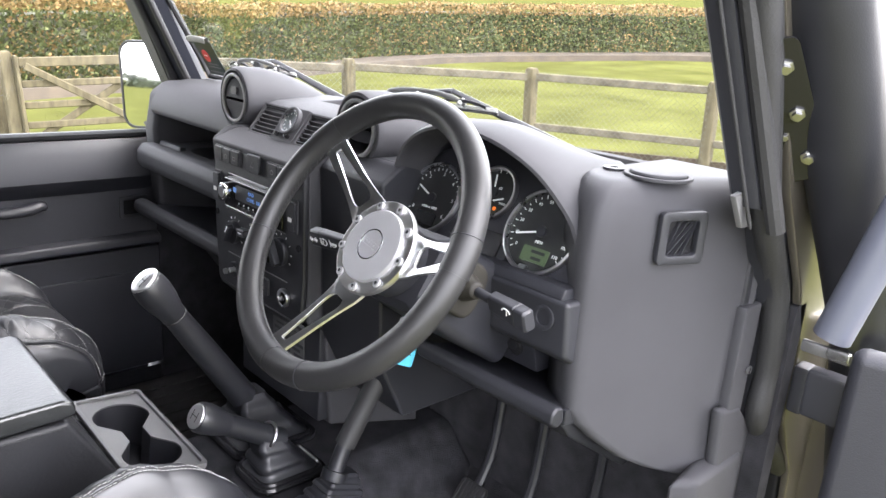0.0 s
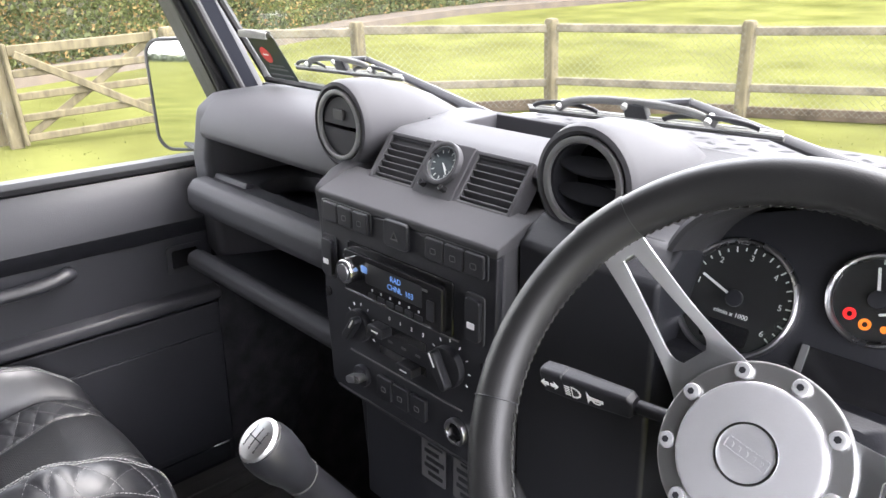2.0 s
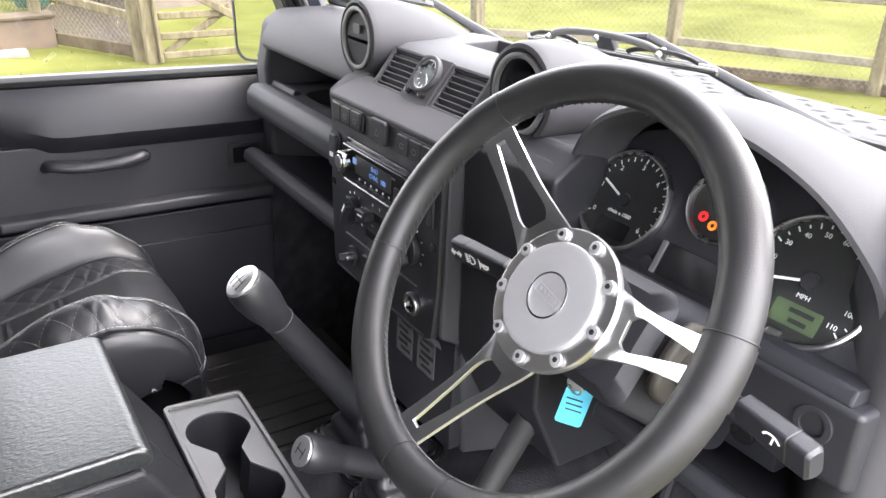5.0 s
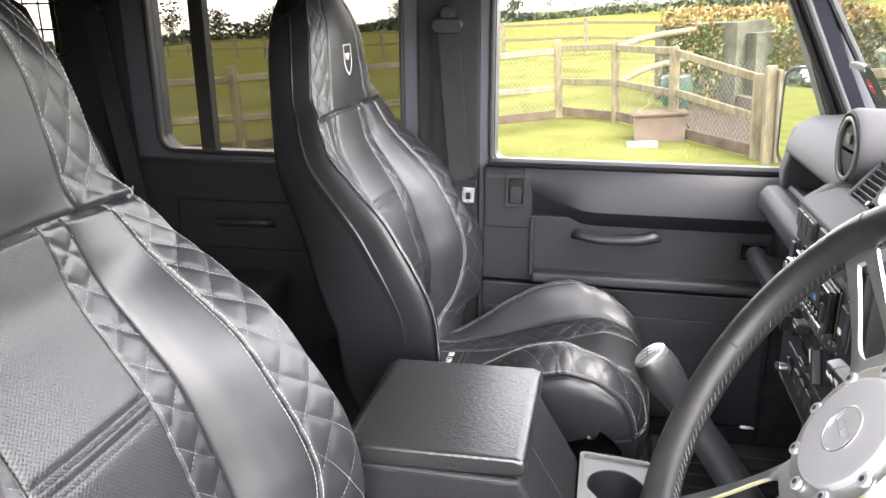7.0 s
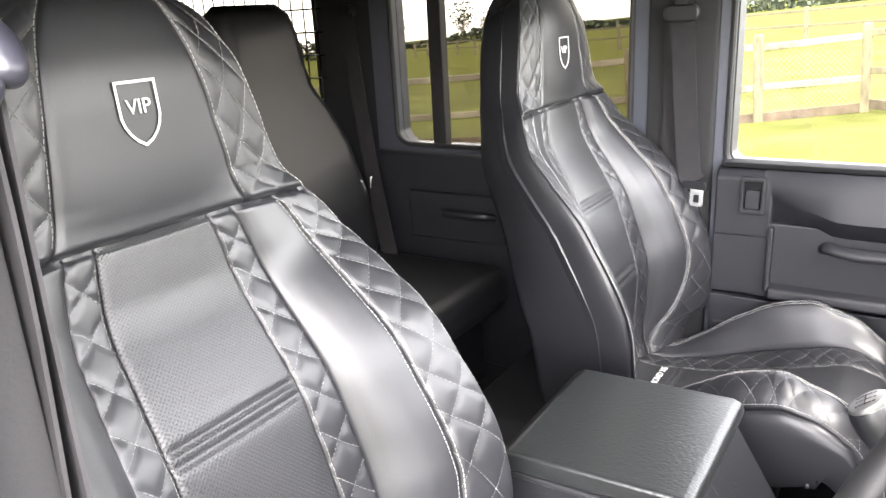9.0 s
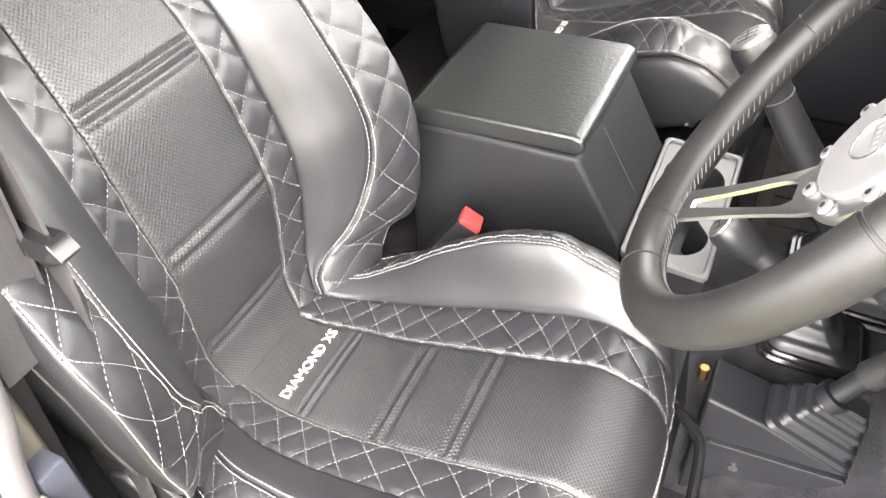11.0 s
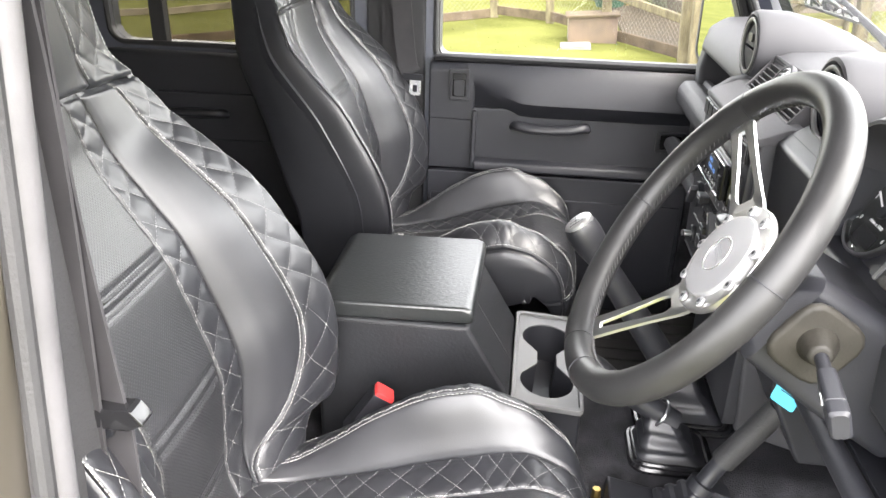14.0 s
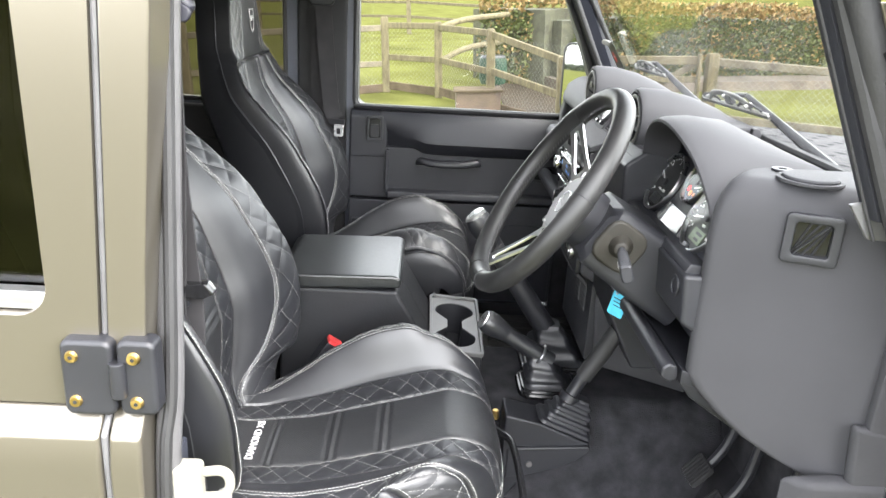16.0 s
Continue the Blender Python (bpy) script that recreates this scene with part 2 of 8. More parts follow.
def add(bm, other):
    """Joins other into bm."""
    me = bpy.data.meshes.new("joined")
    other.to_mesh(me)
    other.free()
    bm.from_mesh(me)
    bpy.data.meshes.remove(me)
    return bm


def box(x0, x1, y0, y1, z0, z1, r=0.004, seg=2, m=None):
    bm = bmesh.new()
    bmesh.ops.create_cube(bm, size=1, matrix=Matrix.Translation(((x0 + x1) / 2, (y0 + y1) / 2, (z0 + z1) / 2)) @ Matrix.Diagonal((abs(x1 - x0), abs(y1 - y0), abs(z1 - z0), 1)))
    bev(bm, r, seg)
    if m:
        bm.transform(m)
    return bm


def prism(points, axis, a, b, r=0.004, seg=2, m=None):
    """A polygon pulled along an axis. points: the two other coordinates, in the order x, y, z."""
    bm = bmesh.new()

    def place(p, w):
        return {"x": (w, p[0], p[1]), "y": (p[0], w, p[1]), "z": (p[0], p[1], w)}[axis]
    v0 = [bm.verts.new(place(p, a)) for p in points]
    v1 = [bm.verts.new(place(p, b)) for p in points]
    k = len(points)
    bm.faces.new(v0), bm.faces.new(v1[::-1])
    for i in range(k):
        bm.faces.new((v0[i], v1[i], v1[(i + 1) % k], v0[(i + 1) % k]))
    bmesh.ops.recalc_face_normals(bm, faces=bm.faces[:])
    bev(bm, r, seg)
    if m:
        bm.transform(m)
    return bm


def cyl(p, q, r0, r1=None, seg=24, r=0.0, bevseg=2):
    """A cylinder or cone from p to q."""
    p, q = Vector(p), Vector(q)
    bm = bmesh.new()
    m = Matrix.Translation((p + q) / 2) @ (q - p).to_track_quat("Z", "Y").to_matrix().to_4x4()
    bmesh.ops.create_cone(bm, cap_ends=True, segments=seg, radius1=r0, radius2=r0 if r1 is None else r1, depth=(q - p).length, matrix=m)
    return bev(bm, r, bevseg, 50)


def smooth_path(points, n=8, closed=False):
    """A Catmull-Rom line through the points."""
    P = [Vector(p) for p in points]
    out = []
    k = len(P)
    for i in range(k if closed else k - 1):
        a, b, c, d = (P[(i + j) % k] if closed else P[min(max(i + j, 0), k - 1)] for j in (-1, 0, 1, 2))
        for s in range(n):
            t = s / n
            out.append(0.5 * ((2 * b) + (c - a) * t + (2 * a - 5 * b + 4 * c - d) * t * t + (3 * b - a - 3 * c + d) * t ** 3))
    if not closed:
        out.append(P[-1])
    return out


def tube(points, radius, seg=10, closed=False, flat=1.0, up=None):
    """A rod along a line; radius may be a function of 0..1; flat squeezes it across 'up'."""
    P = [Vector(p) for p in points]
    k = len(P)
    bm = bmesh.new()
    rings = []
    side = None
    for i, p in enumerate(P):
        t = (P[(i + 1) % k] - P[i - 1]) if closed else (P[min(i + 1, k - 1)] - P[max(i - 1, 0)])
        t.normalize()
        if up is not None:
            s = t.cross(Vector(up)).normalized()
        elif side is None:
            s = t.orthogonal().normalized()
        else:
            s = (side - t * side.dot(t)).normalized()
        side = s
        u = s.cross(t).normalized()
        r = radius(i / max(k - 1, 1)) if callable(radius) else radius
        rings.append([bm.verts.new(p + s * (r * math.cos(2 * math.pi * j / seg)) + u * (r * flat * math.sin(2 * math.pi * j / seg))) for j in range(seg)])
    for i in range(k if closed else k - 1):
        A, B = rings[i], rings[(i + 1) % k]
        for j in range(seg):
            bm.faces.new((A[j], A[(j + 1) % seg], B[(j + 1) % seg], B[j]))
    if not closed:
        bm.faces.new(rings[0][::-1]), bm.faces.new(rings[-1])
    return bm


def ring_loft(rings, caps=True, closed=False):
    """Skins a list of closed rings with the same number of points."""
    bm = bmesh.new()
    V = [[bm.verts.new(p) for p in ring] for ring in rings]
    k = len(V[0])
    for i in range(len(V) if closed else len(V) - 1):
        A, B = V[i], V[(i + 1) % len(V)]
        for j in range(k):
            bm.faces.new((A[j], A[(j + 1) % k], B[(j + 1) % k], B[j]))
    if caps and not closed:
        bm.faces.new(V[0][::-1]), bm.faces.new(V[-1])
    return bm


def rrect(w, h, r, n=5):
    """A rounded rectangle round the origin, as (a, b) pairs."""
    out = []
    for cx, cy, a0 in ((w / 2 - r, h / 2 - r, 0), (-w / 2 + r, h / 2 - r, 90), (-w / 2 + r, -h / 2 + r, 180), (w / 2 - r, -h / 2 + r, 270)):
        for i in range(n + 1):
            a = radians(a0 + 90 * i / n)
            out.append((cx + r * math.cos(a), cy + r * math.sin(a)))
    return out


def frame_prism(outer, inner, axis, a, b, r=0.0):
    """A frame: an outer outline with a hole of the same number of points."""
    bm = bmesh.new()

    def place(p, w):
        return {"x": (w, p[0], p[1]), "y": (p[0], w, p[1]), "z": (p[0], p[1], w)}[axis]
    R = [[bm.verts.new(place(p, w)) for p in pts] for pts, w in ((outer, a), (inner, a), (inner, b), (outer, b))]
    k = len(outer)
    for i in range(4):
        A, B = R[i], R[(i + 1) % 4]
        for j in range(k):
            bm.faces.new((A[j], A[(j + 1) % k], B[(j + 1) % k], B[j]))
    bmesh.ops.recalc_face_normals(bm, faces=bm.faces[:])
    return bev(bm, r, 2, 50)


def lettering(name, body, size, m, material, parent, label="", depth=0.0004, align="CENTER"):
    """Raised writing in the built-in font, lying in the x-y plane of m."""
    cu = bpy.data.curves.new(name, "FONT")
    cu.body, cu.size, cu.extrude, cu.align_x, cu.align_y, cu.resolution_u = body, size, depth, align, "CENTER", 3
    tmp = bpy.data.objects.new(name, cu)
    me = bpy.data.meshes.new_from_object(tmp)
    bpy.data.objects.remove(tmp)
    base = BASES.get(root(parent).name, Vector())
    me.transform(Matrix.Translation(-base) @ m)
    me.materials.clear()
    me.materials.append(material)
    ob = new(name, me)
    ob.parent = parent
    return tagged(ob, label)


def facing(p, normal, up=(0, 0, 1), spin=0):
    """A pose at p whose z looks along normal and whose y is as near to up as can be."""
    z = Vector(normal).normalized()
    x = Vector(up).cross(z).normalized()
    y = z.cross(x)
    m = Matrix((x, y, z)).transposed().to_4x4()
    return Matrix.Translation(p) @ m @ pose(0, 0, 0, 0, 0, spin)


# ---- the garden and fields round the car ----
def ground_z(x, y):
    """The lawn falls gently ahead of the car and rises again towards the hedge and the far fields."""
    z = -0.055 * min(max(y, 0.0), 8.2)
    d = math.hypot(x, y)
    return z + 0.02 * noise.noise((x * 0.3, y * 0.3, 0)) * min(1, d / 3)


def build_ground():
    th = thing("ground", (0, 0, 0), "bright green mown lawn sloping gently to far fields", "lawn", kind="structure", in_car=False)
    bm = bmesh.new()
    steps = [-3000, -1200, -500, -220, -110, -60, -40, -30] + [-24 + 0.8 * i for i in range(61)] + [30, 40, 60, 110, 220, 500, 1200, 3000]
    V = [[bm.verts.new((x, y, ground_z(x, y))) for x in steps] for y in steps]
    for i in range(len(steps) - 1):
        for j in range(len(steps) - 1):
            bm.faces.new((V[i][j], V[i][j + 1], V[i + 1][j + 1], V[i + 1][j]))
    part("lawn_surface", bm, GRASS, th)
    # blades of grass in the stretch seen through the glass
    rng = random.Random(3)
    verts, faces = [], []
    for _ in range(9000):
        x, y = rng.uniform(-11, 1.5), rng.uniform(-5, 11)
        if -1.2 < x and y < 3.2:
            continue
        z, a, h = ground_z(x, y), rng.uniform(0, 6.3), rng.uniform(0.008, 0.02)
        dx, dy = math.cos(a) * 0.012, math.sin(a) * 0.012
        lx, ly = rng.uniform(-0.03, 0.03), rng.uniform(-0.03, 0.03)
        k = len(verts)
        verts += [(x - dx, y - dy, z - 0.01), (x + dx, y + dy, z - 0.01), (x + lx, y + ly, z + h)]
        faces.append((k, k + 1, k + 2))
    g = thing("grass_blades", (-5, 3, 0), "short bright green blades of grass on the lawn", "grass", kind="stuff", in_car=False)
    raw("blades", verts, faces, BLADE, g, kind="stuff")


def leaf_material(name, low, high):
    """Small hedge leaves: green below, with more brown ones towards the clipped top."""
    m = bpy.data.materials.new(name)
    m.use_nodes = True
    n, l, b = m.node_tree.nodes, m.node_tree.links, m.node_tree.nodes["Principled BSDF"]
    geo, ramp = n.new("ShaderNodeNewGeometry"), n.new("ShaderNodeValToRGB")
    l.new(geo.outputs["Random Per Island"], ramp.inputs[0])
    el = ramp.color_ramp.elements
    el[0].color, el[1].color = (*low, 1), (*high, 1)
    mid = el.new(0.55)
    mid.color = (*[(a + c) / 2 * 0.9 for a, c in zip(low, high)], 1)
    l.new(ramp.outputs[0], b.inputs["Base Color"])
    b.inputs["Roughness"].default_value = 0.6
    b.inputs["Specular IOR Level"].default_value = 0.2
    return m


LEAF = leaf_material("hedge_leaf", (0.03, 0.042, 0.016), (0.10, 0.11, 0.04))
LEAF_BROWN = leaf_material("brown_hedge_leaf", (0.12, 0.08, 0.03), (0.26, 0.17, 0.075))
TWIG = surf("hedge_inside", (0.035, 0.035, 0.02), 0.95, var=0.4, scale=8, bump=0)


def hedge(line, height, width, seed, leaves):
    th = thing("hedge", (*line[0], ground_z(*line[0])), "dense clipped green hedge with brown leaves along the top", "hedge", kind="stuff", in_car=False)
    rng = random.Random(seed)
    P = [Vector((x, y, 0)) for x, y in line]
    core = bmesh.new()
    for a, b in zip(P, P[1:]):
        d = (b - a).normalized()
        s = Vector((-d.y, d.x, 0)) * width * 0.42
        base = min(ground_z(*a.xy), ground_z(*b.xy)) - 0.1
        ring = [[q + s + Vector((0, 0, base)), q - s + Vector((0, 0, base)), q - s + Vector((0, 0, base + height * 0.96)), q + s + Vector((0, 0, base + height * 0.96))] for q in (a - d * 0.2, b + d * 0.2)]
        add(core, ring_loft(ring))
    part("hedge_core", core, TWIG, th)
    lengths = [(b - a).length for a, b in zip(P, P[1:])]
    sets = {"leaves": ([], []), "brown_leaves": ([], [])}
    for _ in range(leaves):
        i = rng.choices(range(len(lengths)), lengths)[0]
        a, b = P[i], P[i + 1]
        d = (b - a).normalized()
        s = Vector((-d.y, d.x, 0))
        q = a + (b - a) * rng.random()
        lump = 0.10 * noise.noise((q.x * 1.1, q.y * 1.1, 0.3)) + 0.05 * noise.noise((q.x * 4, q.y * 4, 9))
        z0 = ground_z(*q.xy)
        if rng.random() < 0.25:
            off, h = rng.uniform(-0.5, 0.5) * width, height + lump + rng.gauss(0, 0.03)
        else:
            h = rng.uniform(0.02, 1.0) * height
            off = rng.choice((-1, -1, -1, -1, 1)) * (width * 0.5 + 0.10 * noise.noise((q.x * 1.5, q.y * 1.5, h * 2)) + rng.gauss(0, 0.025))
        c = q + s * off + Vector((0, 0, z0 + h))
        brown = rng.random() < (0.85 if h > height * 0.86 else 0.14 + 0.15 * noise.noise((q.x * 0.8, q.y * 0.8, h)))
        V, F = sets["brown_leaves" if brown else "leaves"]
        u = Vector((rng.gauss(0, 1), rng.gauss(0, 1), rng.gauss(0, 1))).normalized()
        w = u.orthogonal().normalized()
        L, Wd = rng.uniform(0.03, 0.06), rng.uniform(0.018, 0.033)
        k = len(V)
        V += [c - u * L, c + w * Wd, c + u * L, c - w * Wd]
        F.append((k, k + 1, k + 2, k + 3))
    for nm, (V, F) in sets.items():
        raw(nm, V, F, LEAF_BROWN if nm == "brown_leaves" else LEAF, th, kind="stuff", smooth=False)


def timber(a, b, w, h, seed=0):
    """A sawn timber from a to b, w across and h deep, with eased edges."""
    a, b = Vector(a), Vector(b)
    L = (b - a).length
    bm = box(-L / 2, L / 2, -w / 2, w / 2, -h / 2, h / 2, 0.008, 1)
    bm.transform(Matrix.Translation((a + b) / 2) @ (b - a).to_track_quat("X", "Z").to_matrix().to_4x4())
    return bm


def fence_post(parent, x, y, h, w=0.13, lean=0.0, cap=True):
    z = ground_z(x, y) - 0.05
    ring = []
    for s, k in ((0, 1), (0.97, 0.98), (1.0, 0.75)) if cap else ((0, 1), (1, 1)):
        ring.append([Vector((x + lean * s + p[0] * k, y + p[1] * k, z + h * s)) for p in rrect(w, w, 0.02, 3)])
    return part("post", ring_loft(ring), TIMBER, parent)


def fence(name, label, posts, h, rails, material=TIMBER_GREY, mesh=False, size=0.13, heights=None):
    th = thing(name, (*posts[0], ground_z(*posts[0])), label, "fence", in_car=False)
    tall = {q: (heights[i] if heights else h) for i, q in enumerate(posts)}
    for x, y in posts:
        fence_post(th, x, y, tall[x, y], size)
    for n_, ((x0, y0), (x1, y1)) in enumerate(zip(posts, posts[1:])):
        for rh in rails:
            # rails follow the posts' tops, and sag and tilt a little as old timber does
            k0, k1, tilt = tall[x0, y0] / h, tall[x1, y1] / h, 0.012 * math.sin(5.1 * n_ + 9 * rh)
            part("rail", timber((x0, y0, ground_z(x0, y0) + rh * k0 + tilt), (x1, y1, ground_z(x1, y1) + rh * k1 - tilt), 0.045, 0.09 if rh > 0.15 else 0.13), material if rh > 0.15 else BOARD, th)
        if mesh:
            verts, faces = [], []
            a, b = Vector((x0, y0, ground_z(x0, y0))), Vector((x1, y1, ground_z(x1, y1)))
            L = (b - a).length
            d = (b - a) / L
            n = Vector((-d.y, d.x, 0)) * -0.05
            H, step, t = 0.96, 0.075, 0.0022
            k = -H
            while k < L:
                for sgn in (1, -1):
                    s0, s1 = max(k, 0), min(k + H, L)
                    if s1 > s0:
                        z0, z1 = (s0 - k, s1 - k) if sgn > 0 else (H - (s0 - k), H - (s1 - k))
                        p, q = a + d * s0 + n + Vector((0, 0, z0 + 0.06)), a + d * s1 + n + Vector((0, 0, z1 + 0.06))
                        i = len(verts)
                        up = Vector((0, 0, t))
                        o = n.normalized() * t
                        verts += [p - up, p + up, p + o, q - up, q + up, q + o]
                        faces += [(i, i + 1, i + 4, i + 3), (i + 1, i + 2, i + 5, i + 4), (i + 2, i, i + 3, i + 5)]
                k += step
            raw("wire_netting", verts, faces, WIRE, th, "diamond wire netting", kind="stuff", smooth=False)
    return th


def build_garden():
    build_ground()
    hedge([(-13.4, 1.7), (-12.6, 2.6), (-14.4, 6.0), (-15.4, 8.6), (-16.2, 12.5), (-15.6, 17.5), (-12.0, 23.5), (-4.0, 29.5), (8.0, 35.0)], 1.5, 1.3, 5, 110000)
    front = [(-7.0, 3.55), (-6.15, 5.3), (-5.0, 7.2), (-3.2, 8.33), (-1.1, 9.2), (1.1, 9.8), (3.4, 10.2), (5.6, 10.4)]
    fence("wire_fence", "timber post and rail fence with diamond wire netting", front, 1.1, (0.95, 0.34, 0.07), mesh=True)
    fence("paddock_fence", "weathered timber post and rail fence beside a paddock", [(-7.5, 1.95), (-8.85, 1.2), (-10.1, 0.5), (-10.6, -0.33)], 1.17, (1.05, 0.56, 0.1), TIMBER, mesh=True, size=0.12, heights=(0.95, 1.17, 1.17, 1.15))
    fence("side_fence", "timber post and rail fence along the far side of the lawn", [(-10.6, -0.33), (-10.0, -1.55), (-9.4, -3.1), (-8.64, -4.6), (-8.3, -6.5), (-7.9, -8.3), (-7.4, -10.3), (-6.7, -12.5)], 1.2, (0.98, 0.45, 0.06), mesh=True, size=0.12)
    # round poles of the pen behind the paddock fence
    pen = thing("pole_rail", (-10.1, 0.5, 0), "pale round pole rails of a pen behind the fence", "pole rail", in_car=False)
    for h0, h1 in ((1.0, 1.1), (0.5, 0.66)):
        part("pole", tube(smooth_path([(-10.1, 0.5, h0), (-10.7, 0.95, h1), (-12.2, 1.75, h1 + 0.02)], 5), 0.045, 10), TIMBER, pen)
    far = [(-60 + 2.6 * i, -42 + 3.2 * i) for i in range(15)]
    fence("field_fence", "pale post and rail fence across the far field", far, 1.3, (1.1, 0.6), TIMBER, size=0.16)
    # field gate
    g = thing("field_gate", (-7.25, 2.05, ground_z(-7.25, 2.05)), "pale timber five-bar field gate with crossed braces between posts", "gate", in_car=False)
    a, b = Vector((-7.22, 2.12, 0)), Vector((-6.98, 3.42, 0))
    z = ground_z(-7.1, 2.7)
    for p, w, h in (((-7.28, 2.02), 0.115, 1.05), ((-7.5, 2.06), 0.10, 1.0)):
        fence_post(g, p[0], p[1], h, w)
    for h in (0.12, 0.31, 0.51, 0.72, 0.93):
        part("bar", timber(a + Vector((0, 0, z + h)), b + Vector((0, 0, z + h)), 0.035, 0.07 if h < 0.9 else 0.095), TIMBER, g)
    for k in (0, 1):
        q = a + (b - a) * k
        part("stile", timber(q + Vector((0.03, -0.03, z + 0.06)), q + Vector((0.03, -0.03, z + 1.0)), 0.035, 0.08), TIMBER, g)
    for k0, k1 in ((0.03, 0.97), (0.97, 0.03)):
        off = Vector((0.04 if k0 < 0.5 else -0.035, 0, 0))
        part("brace", timber(a + (b - a) * k0 + off + Vector((0, 0, z + 0.90)), a + (b - a) * k1 + off + Vector((0, 0, z + 0.14)), 0.03, 0.075), TIMBER, g)
    # timber box and flat stone by the paddock fence
    c = thing("timber_box", (-8.75, 1.0, -0.06), "low brown timber box on the grass by the fence", "box", in_car=False)
    part("box_body", box(-8.95, -8.55, 0.72, 1.32, -0.09, 0.25, 0.01), surf("brown_boards", (0.055, 0.036, 0.024), 0.8, var=0.3, bump=0.3, grain=40), c)
    part("box_lid", box(-8.98, -8.52, 0.69, 1.35, 0.25, 0.28, 0.006), BOARD, c)
    s = thing("flat_stone", (-8.2, 0.8, -0.04), "flat pale stone slab lying in the grass", "stone", in_car=False)
    part("slab", box(-8.35, -8.05, 0.62, 0.98, -0.07, -0.005, 0.01), surf("pale_stone", (0.085, 0.08, 0.07), 0.8, var=0.2, bump=0.4, grain=30), s)
    b = thing("soil_bed", (-9, 2.2, 0), "strip of bare brown soil below the hedge", "soil", kind="structure", in_car=False)
    bm = bmesh.new()
    pts = [(-8.0, 1.75), (-8.9, 1.45), (-12.3, 1.5), (-12.0, 2.5), (-9.2, 2.5)]
    bmesh.ops.contextual_create(bm, geom=[bm.verts.new((x, y, ground_z(x, y) + 0.03)) for x, y in pts])
    r = bmesh.ops.extrude_face_region(bm, geom=bm.faces[:])
    bmesh.ops.translate(bm, verts=[v for v in r["geom"] if isinstance(v, bmesh.types.BMVert)], vec=(0, 0, -0.12))
    part("dug_soil", bm, DARKSOIL, b, "dark dug soil")
    bank = smooth_path([(-11.7, 2.6, 0), (-13.3, 6.2, 0), (-14.3, 8.8, 0), (-15.0, 12.4, 0), (-14.4, 17.0, 0), (-11.0, 22.6, 0), (-3.4, 28.4, 0), (8.4, 33.8, 0)], 6)
    rows = []
    for i, q in enumerate(bank):
        d = (bank[min(i + 1, len(bank) - 1)] - bank[max(i - 1, 0)]).normalized()
        o = Vector((d.y, -d.x, 0))
        zz = ground_z(q.x, q.y)
        rows.append([q + o * k + Vector((0, 0, zz + h)) for k, h in ((0.45, -0.1), (0.40, 0.05), (0.36, 0.16), (-0.9, 0.22), (-0.95, -0.1))])
    part("soil", ring_loft(rows), SOIL, b)
    # green water butts behind the paddock rails
    for x, y in ((-11.6, 1.45),):
        t = thing("water_butt", (x, y, 0), "dark green plastic water butt behind the rails", "water butt", in_car=False)
        part("barrel", tube([(x, y, 0), (x, y, 0.1), (x, y, 0.25), (x, y, 0.40), (x, y, 0.44)], lambda s: 0.21 + 0.035 * math.sin(math.pi * s), 20), surf("green_plastic", (0.008, 0.024, 0.014), 0.6, spec=0.2), t)
        part("butt_lid", cyl((x, y, 0.44), (x, y, 0.47), 0.225, 0.20), BLACK, t)
    # distant trees and hedgerows along the horizon
    rng = random.Random(11)
    TREEBARE = surf("bare_twigs", (0.12, 0.10, 0.085), 0.95, var=0.3, bump=0)
    for i in range(34):
        a = radians(rng.uniform(165, 262))
        d = rng.uniform(170, 330)
        x, y = d * math.cos(a), d * math.sin(a)
        h = rng.uniform(5, 11)
        t = thing("tree", (x, y, 0), "distant tree with a thin uneven crown on the horizon", "tree", "trees on the horizon", in_car=False)
        part("trunk", tube([(x, y, -0.5), (x + 0.2, y, h * 0.3), (x, y + 0.3, h * 0.75)], lambda s: 0.35 * (1 - 0.75 * s), 7), TREEBARE, t)
        V, F = [], []
        for _ in range(260):
            u = Vector((rng.gauss(0, 1), rng.gauss(0, 1), rng.gauss(0, 1))).normalized() * rng.random() ** 0.4
            c = Vector((x, y, h * 0.66)) + Vector((u.x * h * 0.38, u.y * h * 0.38, u.z * h * 0.36))
            p = Vector((rng.gauss(0, 1), rng.gauss(0, 1), rng.gauss(0, 1))).normalized() * rng.uniform(0.2, 0.55)
            q = p.orthogonal().normalized() * rng.uniform(0.15, 0.4)
            k = len(V)
            V += [c - p, c + q, c + p, c - q]
            F.append((k, k + 1, k + 2, k + 3))
        raw("crown", V, F, TREE, t, smooth=False)
    # low hedgerow stuff far away
    V, F = [], []
    for i in range(9000):
        a = radians(rng.uniform(160, 268))
        d = 150 + 12 * math.sin(a * 9) + rng.gauss(0, 2)
        c = Vector((d * math.cos(a), d * math.sin(a), rng.uniform(0, 2.2 + 1.2 * math.sin(a * 23))))
        p = Vector((rng.gauss(0, 1), rng.gauss(0, 1), rng.gauss(0, 1))).normalized() * rng.uniform(0.3, 0.8)
        q = p.orthogonal().normalized() * rng.uniform(0.2, 0.6)
        k = len(V)
        V += [c - p, c + q, c + p, c - q]
        F.append((k, k + 1, k + 2, k + 3))
    t = thing("far_hedgerow", (-150, 0, 0), "dark hedgerow along the far edge of the fields", "hedgerow", kind="stuff", in_car=False)
    raw("bushes", V, F, TREE, t, kind="stuff", smooth=False)


build_garden()


